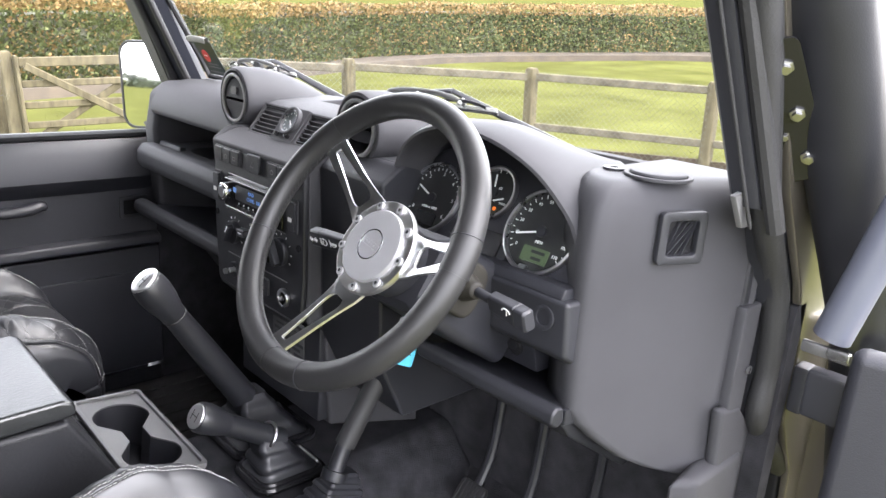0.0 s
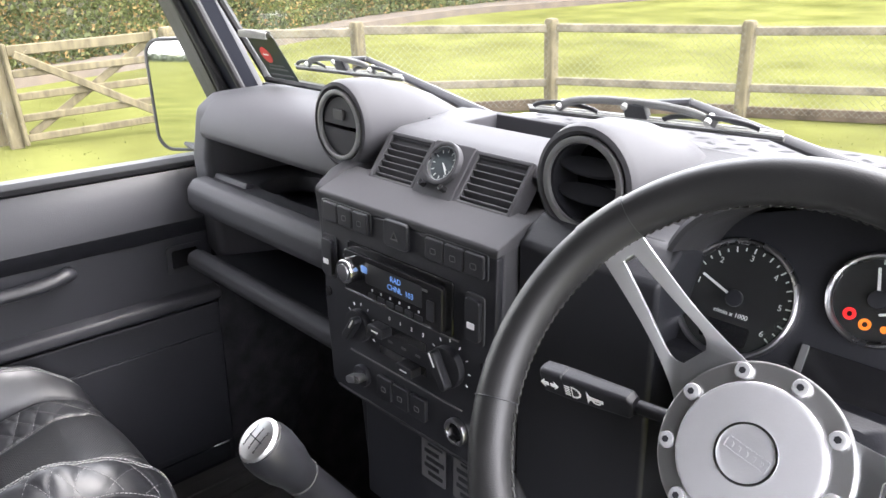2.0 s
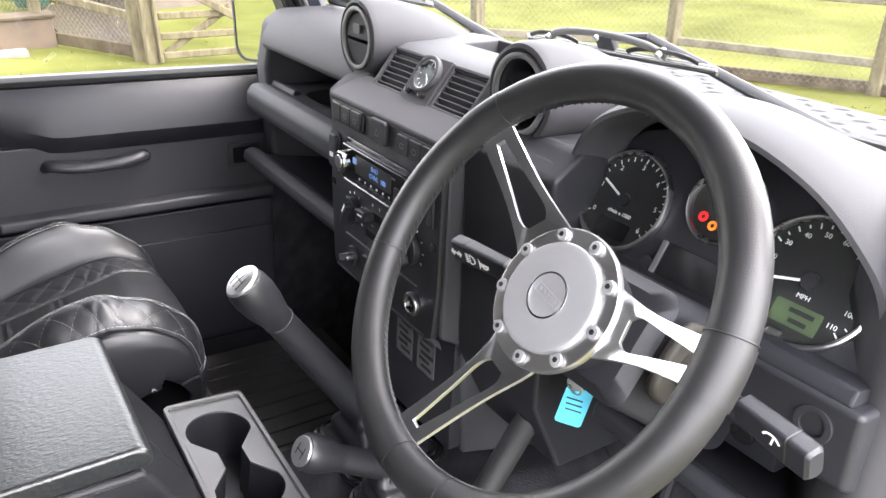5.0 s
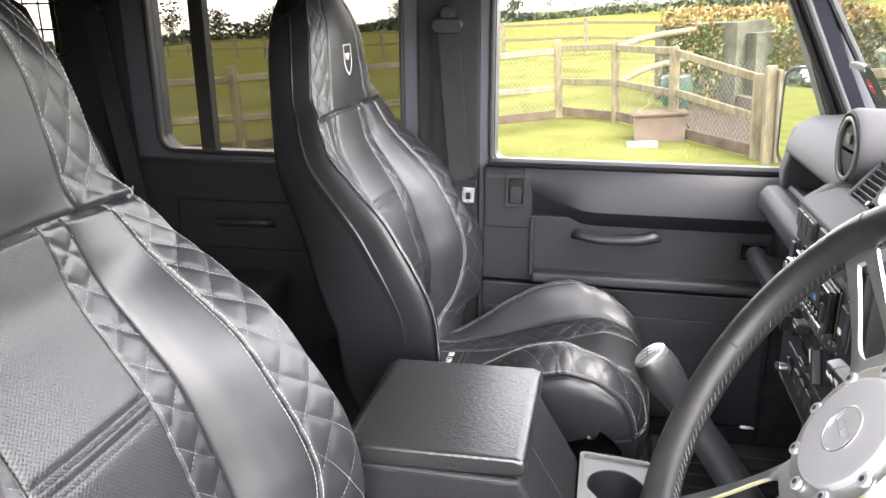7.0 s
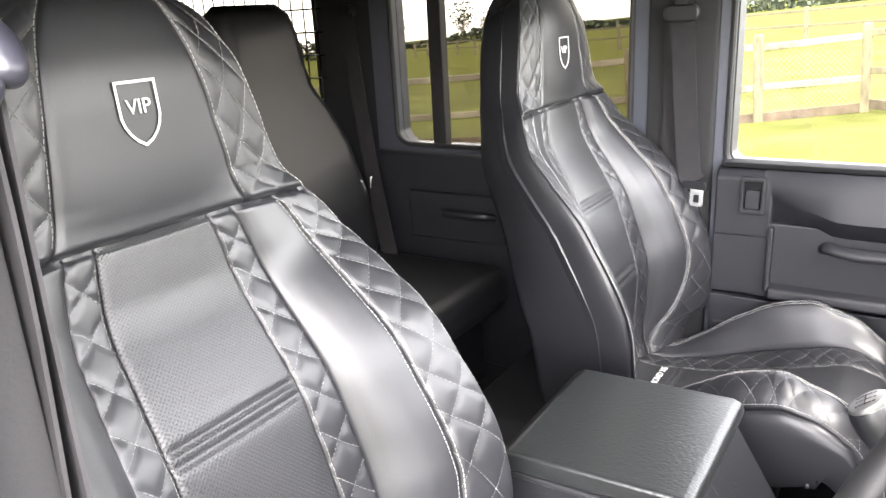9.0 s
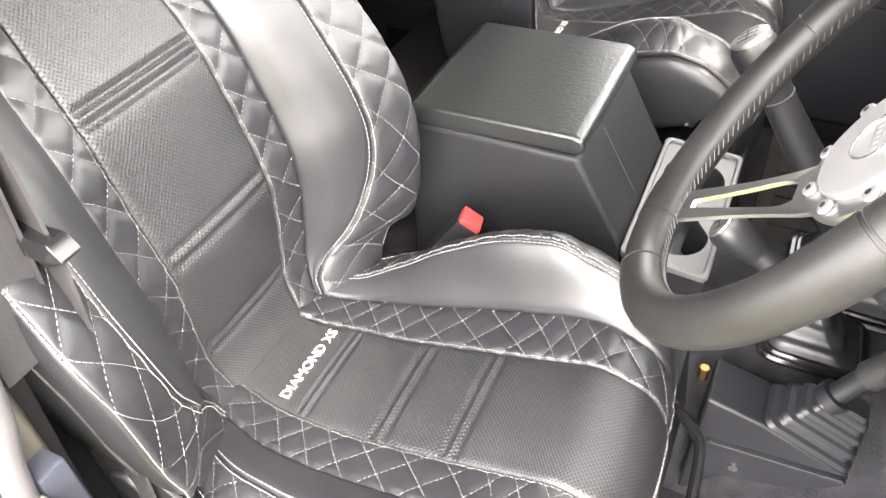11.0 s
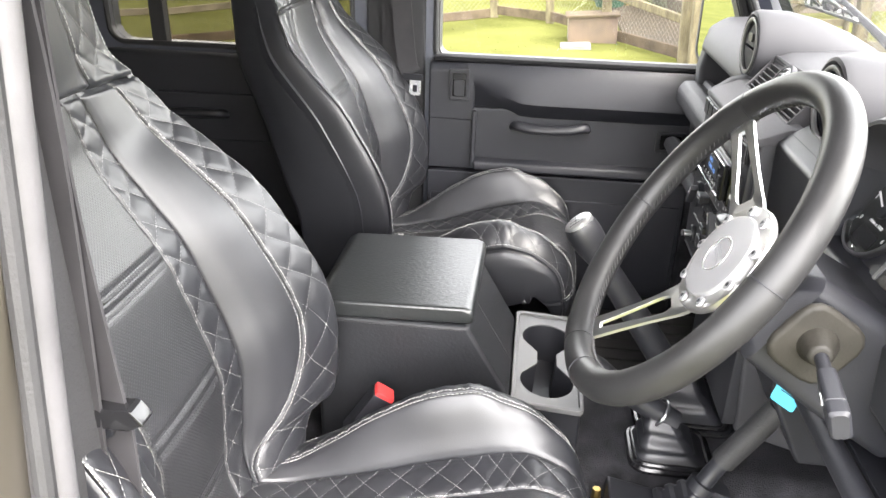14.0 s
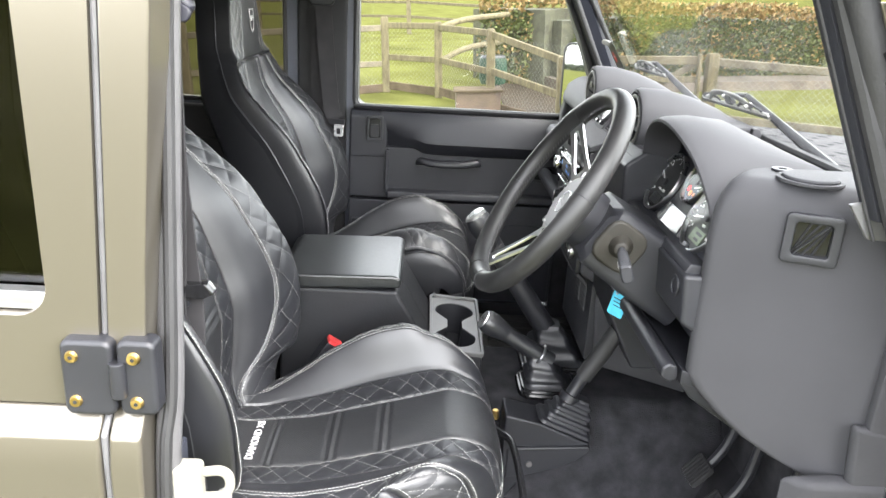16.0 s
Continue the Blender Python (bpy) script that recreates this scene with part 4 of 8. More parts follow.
def seat(cx, name, label, flat=0.0):
    th = thing(name, (cx, 0.2, 0.775), label, "car seat", "front seats")
    # --- cushion ---
    HW = 0.222
    spine = smooth_table([(0, -0.034, 0.862), (0.10, 0.026, 0.852), (0.30, 0.133, 0.862), (0.52, 0.298, 0.906), (0.70, 0.375, 0.930), (0.79, 0.437, 0.912), (0.86, 0.458, 0.868), (0.93, 0.465, 0.827), (1.0, 0.462, 0.785)], 0, 1, 0.035)
    keys = [(0, 0, 0), (0.34, 0.346, 0.002), (0.60, 0.587, 0.016), (0.68, 0.64, 0.048), (0.77, 0.69, 0.084), (0.86, 0.735, 0.106), (0.93, 0.86, 0.098), (1.0, 1.0, 0.056), (1.06, 1.03, 0.015), (1.25, 1.04, -0.075)]
    cross = smooth_table(keys, 0, 1.25, 0.025)
    # the driver's side is worn flat by getting in and out
    worn = smooth_table([(u, x + (0.08 * max(0, 1 - abs(u - 0.86) / 0.16) + 0.04 * (u > 0.95)) * flat, f) for u, x, f in keys], 0, 1.25, 0.025)
    bolster = smooth_table([(0, 0.1), (0.12, 0.15), (0.3, 0.68), (0.45, 1.02), (0.6, 0.96), (0.74, 0.34), (0.85, 0.02), (1, 0)], 0, 1, 0.05)
    worn_bolster = smooth_table([(0, 0.12), (0.12, 0.24), (0.3, 0.18), (0.45, 0.16), (0.6, 0.22), (0.74, 0.2), (0.85, 0.02), (1, 0)], 0, 1, 0.05)
    width = smooth_table([(0, 0.76), (0.15, 0.93), (0.4, 0.985), (0.7, 1.0), (0.85, 0.99), (1, 0.91)], 0, 1, 0.05)

    def place(u, v):
        y, z = spine(v)
        x, f = cross(np.abs(u))
        b = bolster(v)[0]
        if flat:
            x = np.where(u > 0, worn(np.abs(u))[0], x)
            b = np.where(u > 0, worn_bolster(v)[0], b)
        e = 0.02
        y2, z2 = spine(np.clip(v + e, 0, 1))
        y1, z1 = spine(np.clip(v - e, 0, 1))
        ty, tz = y2 - y1, z2 - z1
        L = np.sqrt(ty ** 2 + tz ** 2)
        k = np.where(f > 0, f * b, f * (1 - 0.75 * np.clip((v - 0.75) / 0.2, 0, 1)))
        xr = np.minimum(x, 1.04)
        round_ = np.where(u > 0, 0.120 * flat + 0.03 * (1 - flat), 0.03 + 0.03 * flat) * xr ** 4.4 * np.clip((v - 0.40) / 0.40, 0, 1)
        return np.stack([cx + np.sign(u) * x * HW * width(v)[0], y - k * tz / L * 0.9 - round_, z + k * ty / L], -1)

    LEN, A, B, C = 0.66, 0.34, 0.60, 0.86
    pleats = (0.183, 0.352, 0.468)

    def along(u):
        """Metres of leather across the cushion, for the quilting."""
        return np.sign(u) * np.interp(np.abs(u), (0, A, B, C, 1.0, 1.25), (0, 0.077, 0.131, 0.190, 0.248, 0.33))

    def relief(u, v):
        au = np.abs(u)
        s, t = along(u), v * LEN
        q = quilt(s, t, 0.046)
        h = np.where((au > A) & (au < B), 0.0022 * (q - 1) + 0.001, 0)
        h = np.where((au > C) & (au < 1.0), 0.0019 * (q - 1) * np.clip((1.02 - au) / 0.06, 0, 1) + 0.001, h)
        for m in (A, B, C, 1.0):
            h = h - 0.003 * groove((au - m) * HW, 0.0035)
        h = h - 0.003 * groove((v - 0.885) * LEN, 0.0035)
        if pleats:
            for k in pleats:
                inside = au < A - 0.02
                d = (v - k) * LEN
                h = h + np.where(inside, -0.004 * groove(d + 0.006, 0.003) - 0.004 * groove(d - 0.006, 0.003) + 0.001 * groove(d, 0.004), 0)
        h = h + 0.003 * np.clip(1 - (au / A) ** 2, 0, 1)
        # soft creases of worn leather
        return h + 0.0008 * np.sin(5 * s / 0.1 + 3 * np.sin(t * 13)) * groove(au - 0.72, 0.12)

    U = grid_steps([-1.25, -1.0, -C, -B, -A, 0, A, B, C, 1.0, 1.25], 0.0125)
    V = grid_steps([0, 1], 0.0048)
    sh = Sheet(place, relief, U, V)
    cu = part("cushion_base", prism([(-0.06, 0.768), (0.30, 0.768), (0.305, 0.80), (0.29, 0.825), (-0.06, 0.825)], "x", cx - HW * 0.9, cx + HW * 0.9, 0.02, 3), LEATHER, th, "black leather seat cushion")
    sh.piece("centre_panel", -A, A, 0, 1, PERF, cu, "perforated leather with pleats")
    for a, b in ((-B, -A), (A, B)):
        sh.piece("quilted_band", a, b, 0, 1, LEATHER, cu, "diamond quilted leather band")
    for a, b in ((-C, -B), (B, C)):
        sh.piece("bolster", a, b, 0, 1, LEATHER, cu, "smooth padded leather bolster")
    for a, b in ((-1.0, -C), (C, 1.0)):
        sh.piece("quilted_edge", a, b, 0, 1, LEATHER, cu, "diamond quilted leather edge")
    for a, b in ((-1.25, -1.0), (1.0, 1.25)):
        sh.piece("side_panel", a, b, 0, 1, LEATHER, cu, "smooth leather side")
    lines, soft = [], []
    for sg in (-1, 1):
        soft.append(sh.line([sg * (A + 0.012)] * 2, [0.01, 0.86], n=110))
        for off in (-0.016, 0.016):
            lines.append(sh.line([sg * (C + off)] * 2, [0.03, 0.87], n=110))
        lines.append(sh.line([sg * 0.985] * 2, [0.03, 0.88], n=110))
        soft += quilt_lines(sh, *((A, B) if sg > 0 else (-B, -A)), 0.0, 0.9, along, lambda v: v * LEN, 0.046)
        soft += quilt_lines(sh, *((C, 0.98) if sg > 0 else (-0.98, -C)), 0.03, 0.9, along, lambda v: v * LEN, 0.046)
    for off in (-0.006, 0.006):
        lines.append(sh.line([-1.0, 1.0], [0.885 + off] * 2, n=150))
    v, f = dashes(lines)
    raw("stitching", v, f, THREAD, cu, "pale contrast stitching", kind="stuff", smooth=False)
    v, f = dashes(soft)
    raw("soft_stitching", v, f, GREYTHREAD, cu, "grey stitching", kind="stuff", smooth=False)
    # embroidered words at the back of the cushion
    p, n = sh.at(np.array(0.0), np.array(0.125), 0.0008), sh.normal(np.array(0.0), np.array(0.125))
    lettering("embroidery", "DIAMOND XS", 0.0185, facing(p, n, (0, -1, 0)), WHITE, cu, "white embroidered lettering", 0.0006)

    # --- backrest with built-in headrest ---
    BW = 0.225
    spine2 = smooth_table([(0, -0.003, 0.83), (0.08, -0.040, 0.90), (0.24, -0.034, 1.049), (0.42, -0.085, 1.212), (0.58, -0.154, 1.331), (0.70, -0.168, 1.413), (0.76, -0.166, 1.446), (0.86, -0.172, 1.548), (0.94, -0.188, 1.605), (0.98, -0.198, 1.627), (1.0, -0.216, 1.637)], 0, 1, 0.03)
    back_edge = smooth_table([(0, 0.84, 0.075), (0.1, 0.98, 0.078), (0.25, 1.03, 0.10), (0.4, 0.90, 0.112), (0.55, 0.79, 0.10), (0.7, 0.70, 0.09), (0.8, 0.64, 0.097), (0.9, 0.50, 0.096), (0.96, 0.41, 0.09), (1.0, 0.22, 0.062)], 0, 1, 0.05)
    width2 = smooth_table([(0, 0.86), (0.1, 1.03), (0.2, 1.115), (0.3, 1.151), (0.45, 1.119), (0.58, 1.027), (0.66, 0.925), (0.72, 0.79), (0.78, 0.73), (0.86, 0.635), (0.92, 0.535), (0.96, 0.44), (0.985, 0.33), (1.0, 0.19)], 0, 1, 0.02)
    cross2 = smooth_table([(0, 0, 0), (0.34, 0.34, 0.001), (0.46, 0.46, 0.007), (0.50, 0.505, 0.015), (0.56, 0.565, 0.036), (0.64, 0.655, 0.056), (0.72, 0.745, 0.070), (0.80, 0.82, 0.081), (0.88, 0.90, 0.093), (0.96, 0.98, 0.101), (1.0, 1.0, 0.098), (1.06, 1.02, 0.04), (1.3, 1.0, -0.11)], 0, 1.3, 0.02)
    bol2 = smooth_table([(0, 0.4), (0.12, 1.15), (0.3, 1.06), (0.5, 0.55), (0.62, 0.28), (0.70, 0.10), (0.76, 0.05), (1, 0.03)], 0, 1, 0.05)

    LEN2, A2, B2, C2, H2 = 0.86, 0.33, 0.48, 0.74, 0.69

    def place2(u, v):
        y, z = spine2(v)
        # the bolster ends in a point at the foot, where its seam runs in to the quilted band
        au = np.minimum(np.abs(u), 1.0)
        k = 1 - 0.92 * np.clip(1 - (v - 0.05) / 0.21, 0, 1) ** 1.4
        edge = B2 + (C2 - B2) * k
        au = np.where(au > C2, edge + (au - C2) * (1 - edge) / (1 - C2), np.where(au > B2, B2 + (au - B2) * k, au))
        x, f = cross2(au)
        over = np.clip((np.abs(u) - 1.0) / 0.3, 0, 1)
        b = bol2(v)[0]
        e = 0.02
        y2, z2 = spine2(np.clip(v + e, 0, 1))
        y1, z1 = spine2(np.clip(v - e, 0, 1))
        ty, tz = y2 - y1, z2 - z1
        L = np.sqrt(ty ** 2 + tz ** 2)
        # the headrest is a rounded pad
        head = np.clip((v - 0.70) / 0.05, 0, 1)
        k = np.where(f > 0, f * b, f * (1.0 - 0.35 * head)) - head * 0.012 * np.minimum(np.abs(u), 1) ** 2.2
        bw, bd = back_edge(v)
        # the smooth side turns back to the shell
        k = k * (1 - over) - bd * over
        x = x * width2(v)[0] * (1 - over ** 2) + bw * over ** 2
        return np.stack([cx + np.sign(u) * x * BW, y + k * tz / L, z - k * ty / L], -1)

    pleats2 = (0.105, 0.255, 0.43)

    def along2(u):
        """Metres of leather across the backrest, for the quilting."""
        return np.sign(u) * np.interp(np.abs(u), (0, A2, B2, C2, 1.0, 1.3), (0, 0.080, 0.118, 0.210, 0.282, 0.40))

    def relief2(u, v):
        au = np.abs(u)
        w = width2(v)[0]
        s, t = along2(u), v * LEN2
        q = quilt(s * np.where(v > H2, 0.65, 1.0), t, 0.05)
        body = v < H2
        h = np.where(body & (au > A2) & (au < B2), 0.0024 * (q - 1) + 0.001, 0)
        h = np.where(body & (au > C2) & (au < 1.0), 0.0019 * (q - 1) * np.clip((1.02 - au) / 0.06, 0, 1) + 0.001, h)
        h = np.where(~body & (au > 0.56) & (au < 1.0), 0.0016 * (q - 1) * np.clip((1.02 - au) / 0.06, 0, 1) + 0.001, h)
        for m in (A2, B2, C2, 1.0):
            h = h - np.where(body, 0.003 * groove((au - m) * BW * w, 0.0035), 0)
        h = h - np.where(~body, 0.003 * groove((au - 0.56) * BW * w, 0.004), 0)
        h = h * np.clip((1.0 - v) / 0.06, 0, 1)
        h = h - 0.010 * groove((v - H2) * LEN2, 0.0045) * np.clip((1.05 - au) / 0.2, 0, 1)
        for k in pleats2:
            d = (v - k) * LEN2
            h = h + np.where(au < A2 - 0.02, -0.0045 * groove(d + 0.0075, 0.0035) - 0.0045 * groove(d - 0.0075, 0.0035), 0)
        h = h + np.where(body, 0.004 * np.clip(1 - (au / A2) ** 2, 0, 1), 0.008 * np.clip(1 - au ** 2, 0, 1))
        return h + 0.0008 * np.sin(5 * s / 0.1 + 3 * np.sin(t * 13)) * groove(au - 0.62, 0.1)

    U2 = grid_steps([-1.3, -1.0, -C2, -0.56, -B2, -A2, 0, A2, B2, 0.56, C2, 1.0, 1.3], 0.0125)
    V2 = grid_steps([0, H2, 1], 0.0042)
    s2 = Sheet(place2, relief2, U2, V2, -1, 0.25, 0.86)
    rings = []
    for v in np.linspace(0, 1, 40):
        edge = [place2(np.array(a), np.array(v)) for a in (-1.24, -1.05, -0.85, -0.6, -0.35, 0.0, 0.35, 0.6, 0.85, 1.05, 1.24)]
        n = np.array([0, 1.0, 0.3])
        w, t = back_edge(v)
        w = w * BW * 0.93
        y0, z0 = spine2(v)
        front = [p - n * (0.022 if 0 < i < 10 else 0.0) + np.array([(0.0 if 0 < i < 10 else (0.004 if i == 0 else -0.004)), 0, 0]) for i, p in enumerate(edge)]
        backs = [np.array([cx + w * s, y0 - t - 0.02 * (1 - abs(s)), z0 - 0.3 * t]) for s in (1.0, 0.85, 0.45, 0.0, -0.45, -0.85, -1.0)]
        rings.append([Vector(p) for p in front + backs])
    bk = part("backrest", ring_loft(rings), LEATHER, th, "smooth black leather backrest shell")
    s2.piece("centre_panel", -A2, A2, 0, H2, PERF, bk, "perforated leather with pleats")
    for a, b in ((-B2, -A2), (A2, B2)):
        s2.piece("quilted_band", a, b, 0, H2, LEATHER, bk, "diamond quilted leather band")
    for a, b in ((-C2, -B2), (B2, C2)):
        s2.piece("bolster", a, b, 0, H2, LEATHER, bk, "smooth padded leather bolster")
    for a, b in ((-1.0, -C2), (C2, 1.0)):
        s2.piece("quilted_edge", a, b, 0, H2, LEATHER, bk, "diamond quilted leather edge")
    for a, b in ((-1.3, -1.0), (1.0, 1.3)):
        s2.piece("side_panel", a, b, 0, 1, LEATHER, bk, "smooth leather side")
    s2.piece("headrest_panel", -0.56, 0.56, H2, 1, LEATHER, bk, "smooth leather headrest face")
    for a, b in ((-1.0, -0.56), (0.56, 1.0)):
        s2.piece("headrest_quilting", a, b, H2, 1, LEATHER, bk, "diamond quilted headrest side")
    lines, soft = [], []
    for sg in (-1, 1):
        for off in (-0.014, 0.014):
            lines.append(s2.line([sg * (C2 + off)] * 2, [0.03, H2 - 0.01], n=130))
        soft.append(s2.line([sg * (A2 + 0.012)] * 2, [0.02, H2 - 0.02], n=130))
        lines.append(s2.line([sg * 0.575] * 2, [H2 + 0.02, 0.97], n=60))
        lines.append(s2.line([sg * 0.985] * 2, [0.03, 0.97], n=160))
        soft += quilt_lines(s2, *((A2, B2) if sg > 0 else (-B2, -A2)), 0.02, H2 - 0.02, along2, lambda v: v * LEN2, 0.05)
        soft += quilt_lines(s2, *((C2, 0.98) if sg > 0 else (-0.98, -C2)), 0.02, H2 - 0.02, along2, lambda v: v * LEN2, 0.05)
        soft += quilt_lines(s2, *((0.58, 0.97) if sg > 0 else (-0.97, -0.58)), H2 + 0.03, 0.94, lambda u: along2(u) * 0.65, lambda v: v * LEN2, 0.05)
    v, f = dashes(lines)
    raw("stitching", v, f, THREAD, bk, "pale contrast stitching", kind="stuff", smooth=False)
    v, f = dashes(soft)
    raw("soft_stitching", v, f, GREYTHREAD, bk, "grey stitching", kind="stuff", smooth=False)
    # shield badge
    at = (np.array(0.0), np.array(0.814 + 0.016 * flat))
    n = s2.normal(*at)
    m = facing(s2.at(*at, 0.0012), n)
    out = [(-0.0215, 0.028), (0.0215, 0.028), (0.0215, -0.004), (0.019, -0.013), (0.0145, -0.0205), (0.008, -0.027), (0, -0.0315), (-0.008, -0.027), (-0.0145, -0.0205), (-0.019, -0.013), (-0.0215, -0.004)]
    part("shield", (lambda b: (b.transform(m), b)[1])(frame_prism(out, [(x * 0.9, y * 0.91) for x, y in out], "z", 0, 0.0008)), WHITE, bk, "white embroidered shield outline")
    lettering("embroidery", "VIP", 0.019, m @ Matrix.Translation((0, 0.004, 0)), WHITE, bk, "white embroidered lettering", 0.0006)
    return th


seat(0.480, "driver_seat", "black quilted leather driver's seat with pale stitching and shield", 1.0)
seat(-0.455, "passenger_seat", "black quilted leather passenger seat with pale stitching and shield")


# ---- dashboard ----
def disc(m, r, h, seg=32, bevel=0.0):
    """A short cylinder standing on the x-y plane of m."""
    bm = bmesh.new()
    bmesh.ops.create_cone(bm, cap_ends=True, segments=seg, radius1=r, radius2=r, depth=h, matrix=Matrix.Translation((0, 0, h / 2)))
    bev(bm, bevel, 2, 50)
    bm.transform(m)
    return bm


def annulus(m, r0, r1, h, seg=48, bevel=0.0):
    """A flat ring standing on the x-y plane of m."""
    bm = bmesh.new()
    R = [[bm.verts.new((r * math.cos(2 * math.pi * i / seg), r * math.sin(2 * math.pi * i / seg), z)) for i in range(seg)] for r, z in ((r1, 0), (r1, h), (r0, h), (r0, 0))]
    for k in range(4):
        A, B = R[k], R[(k + 1) % 4]
        for i in range(seg):
            bm.faces.new((A[i], A[(i + 1) % seg], B[(i + 1) % seg], B[i]))
    bmesh.ops.recalc_face_normals(bm, faces=bm.faces[:])
    bev(bm, bevel, 2, 50)
    bm.transform(m)
    return bm


def slab(m, w, h, t, r=0.003, bevel=0.0015, seg=2):
    """A rounded slab of width w and height h standing on the x-y plane of m."""
    bm = prism(rrect(w, h, r, 3), "z", 0, t, bevel, seg)
    bm.transform(m)
    return bm


def skin(rows, close=False):
    """A sheet over rows of points."""
    bm = bmesh.new()
    V = [[bm.verts.new(p) for p in row] for row in rows]
    for A, B in zip(V, V[1:]):
        k = len(A)
        for j in range(k if close else k - 1):
            bm.faces.new((A[j], A[(j + 1) % k], B[(j + 1) % k], B[j]))
    return bm


def thick(bm, t):
    bmesh.ops.recalc_face_normals(bm, faces=bm.faces[:])
    bmesh.ops.solidify(bm, geom=bm.faces[:], thickness=t)
    return bm


dash = thing("dashboard", (0, 0.75, 0.9), "dark grey moulded plastic dashboard with round vents and switches", "dashboard")

# passenger side: padded upper shell over an open tray
prof = [(0.88, 1.365), (0.88, 1.392), (0.80, 1.394), (0.755, 1.388), (0.725, 1.372), (0.706, 1.345), (0.702, 1.322), (0.708, 1.314), (0.74, 1.318), (0.80, 1.345)]
part("upper_shell", prism(prof, "x", -0.622, -0.20, 0.008, 3), DASH, dash, "smooth padded plastic top")
part("end_cheek", prism([(0.705, 1.275), (0.72, 1.362), (0.756, 1.386), (0.88, 1.39), (0.90, 1.06), (0.74, 1.06), (0.715, 1.10), (0.71, 1.20)], "x", -0.668, -0.612, 0.012, 3), DASH, dash)
part("tray_back", box(-0.62, -0.15, 0.875, 0.90, 1.02, 1.37, 0), BLACK, dash)
# grab tray: a rounded bar with a shelf behind it
bar = [(0.672, 1.190), (0.662, 1.205), (0.662, 1.232), (0.674, 1.248), (0.700, 1.250), (0.712, 1.240), (0.716, 1.205), (0.700, 1.190)]
part("grab_bar", prism(bar, "x", -0.612, -0.155, 0.006, 3), DASH, dash, "moulded grab bar across the tray")
part("tray_shelf", prism([(0.70, 1.196), (0.88, 1.185), (0.88, 1.203), (0.70, 1.214)], "x", -0.61, -0.15, 0.003), BLACK, dash)
bm = frame_prism([(p[0] - 0.383, p[1] + 0.785) for p in rrect(0.455, 0.175, 0.012, 6)], [(p[0] - 0.360, p[1] + 0.795) for p in rrect(0.335, 0.105, 0.045, 6)], "z", 1.212, 1.243, 0.006)
part("tray_top", bm, DASH, dash, "moulded tray top with a rounded pocket")
part("tray_lip", prism([(0.70, 1.205), (0.725, 1.205), (0.735, 1.25), (0.72, 1.252)], "x", -0.612, -0.50, 0.004), DASH, dash)
low = [(0.662, 1.078), (0.652, 1.092), (0.656, 1.108), (0.672, 1.114), (0.690, 1.106), (0.692, 1.086), (0.680, 1.076)]
part("lower_bar", prism(low, "x", -0.625, -0.14, 0.005, 3), DASH, dash, "rounded lower edge of the tray")
part("lower_shelf", prism([(0.68, 1.082), (0.88, 1.05), (0.88, 1.068), (0.68, 1.098)], "x", -0.62, -0.14, 0.003), BLACK, dash)
part("lower_panel", prism([(0.69, 1.08), (0.88, 1.05), (0.93, 0.86), (0.90, 0.86), (0.80, 1.0)], "x", -0.62, -0.13, 0.004), BLACK, dash)

# centre stack
part("stack_body", prism([(0.636, 1.334), (0.640, 1.065), (0.675, 1.045), (0.69, 0.86), (0.90, 0.80), (0.90, 1.34), (0.672, 1.347)], "x", -0.146, 0.158, 0.006, 3), DASH, dash)
part("stack_cheek", prism([(0.636, 1.33), (0.66, 1.07), (0.72, 1.0), (0.88, 1.0), (0.88, 1.36), (0.70, 1.36), (0.664, 1.35)], "x", -0.172, -0.147, 0.006, 3), DASH, dash)
part("shelf", prism([(0.626, 1.322), (0.626, 1.332), (0.672, 1.350), (0.69, 1.352), (0.69, 1.335)], "x", -0.148, 0.160, 0.003, 2), DASH, dash)
part("fascia", prism([(-0.146, 1.322), (0.158, 1.322), (0.158, 1.14), (0.15, 1.066), (0.135, 1.058), (-0.125, 1.058), (-0.137, 1.07), (-0.146, 1.18)], "y", 0.628, 0.640, 0.004, 2), BLACK, dash, "black switch fascia")
part("fascia_foot", prism([(0.624, 1.066), (0.634, 1.066), (0.655, 1.046), (0.66, 1.03), (0.64, 1.05)], "x", -0.125, 0.135, 0.003), DASH, dash)
part("lower_plate", box(-0.12, 0.152, 0.668, 0.69, 0.87, 1.05, 0.004), BLACK, dash)


def on_face(x, z, y=0.628):
    """A pose on the stack's face: x to the right, y up, z towards the seats."""
    return facing((x, y, z), (0, -1, 0))


def rocker(x, z, w, h, parent, mark=True):
    ob = part("switch", slab(on_face(x, z), w, h, 0.006, 0.003, 0.002, 3), BLACK, parent)
    if mark:
        part("symbol", (lambda b: (b.transform(on_face(x, z - 0.001, 0.6215)), b)[1])(frame_prism(rrect(0.009, 0.007, 0.002, 2), rrect(0.0072, 0.0052, 0.001, 2), "z", 0, 0.0004)), SILVERPAINT, ob)
    return ob


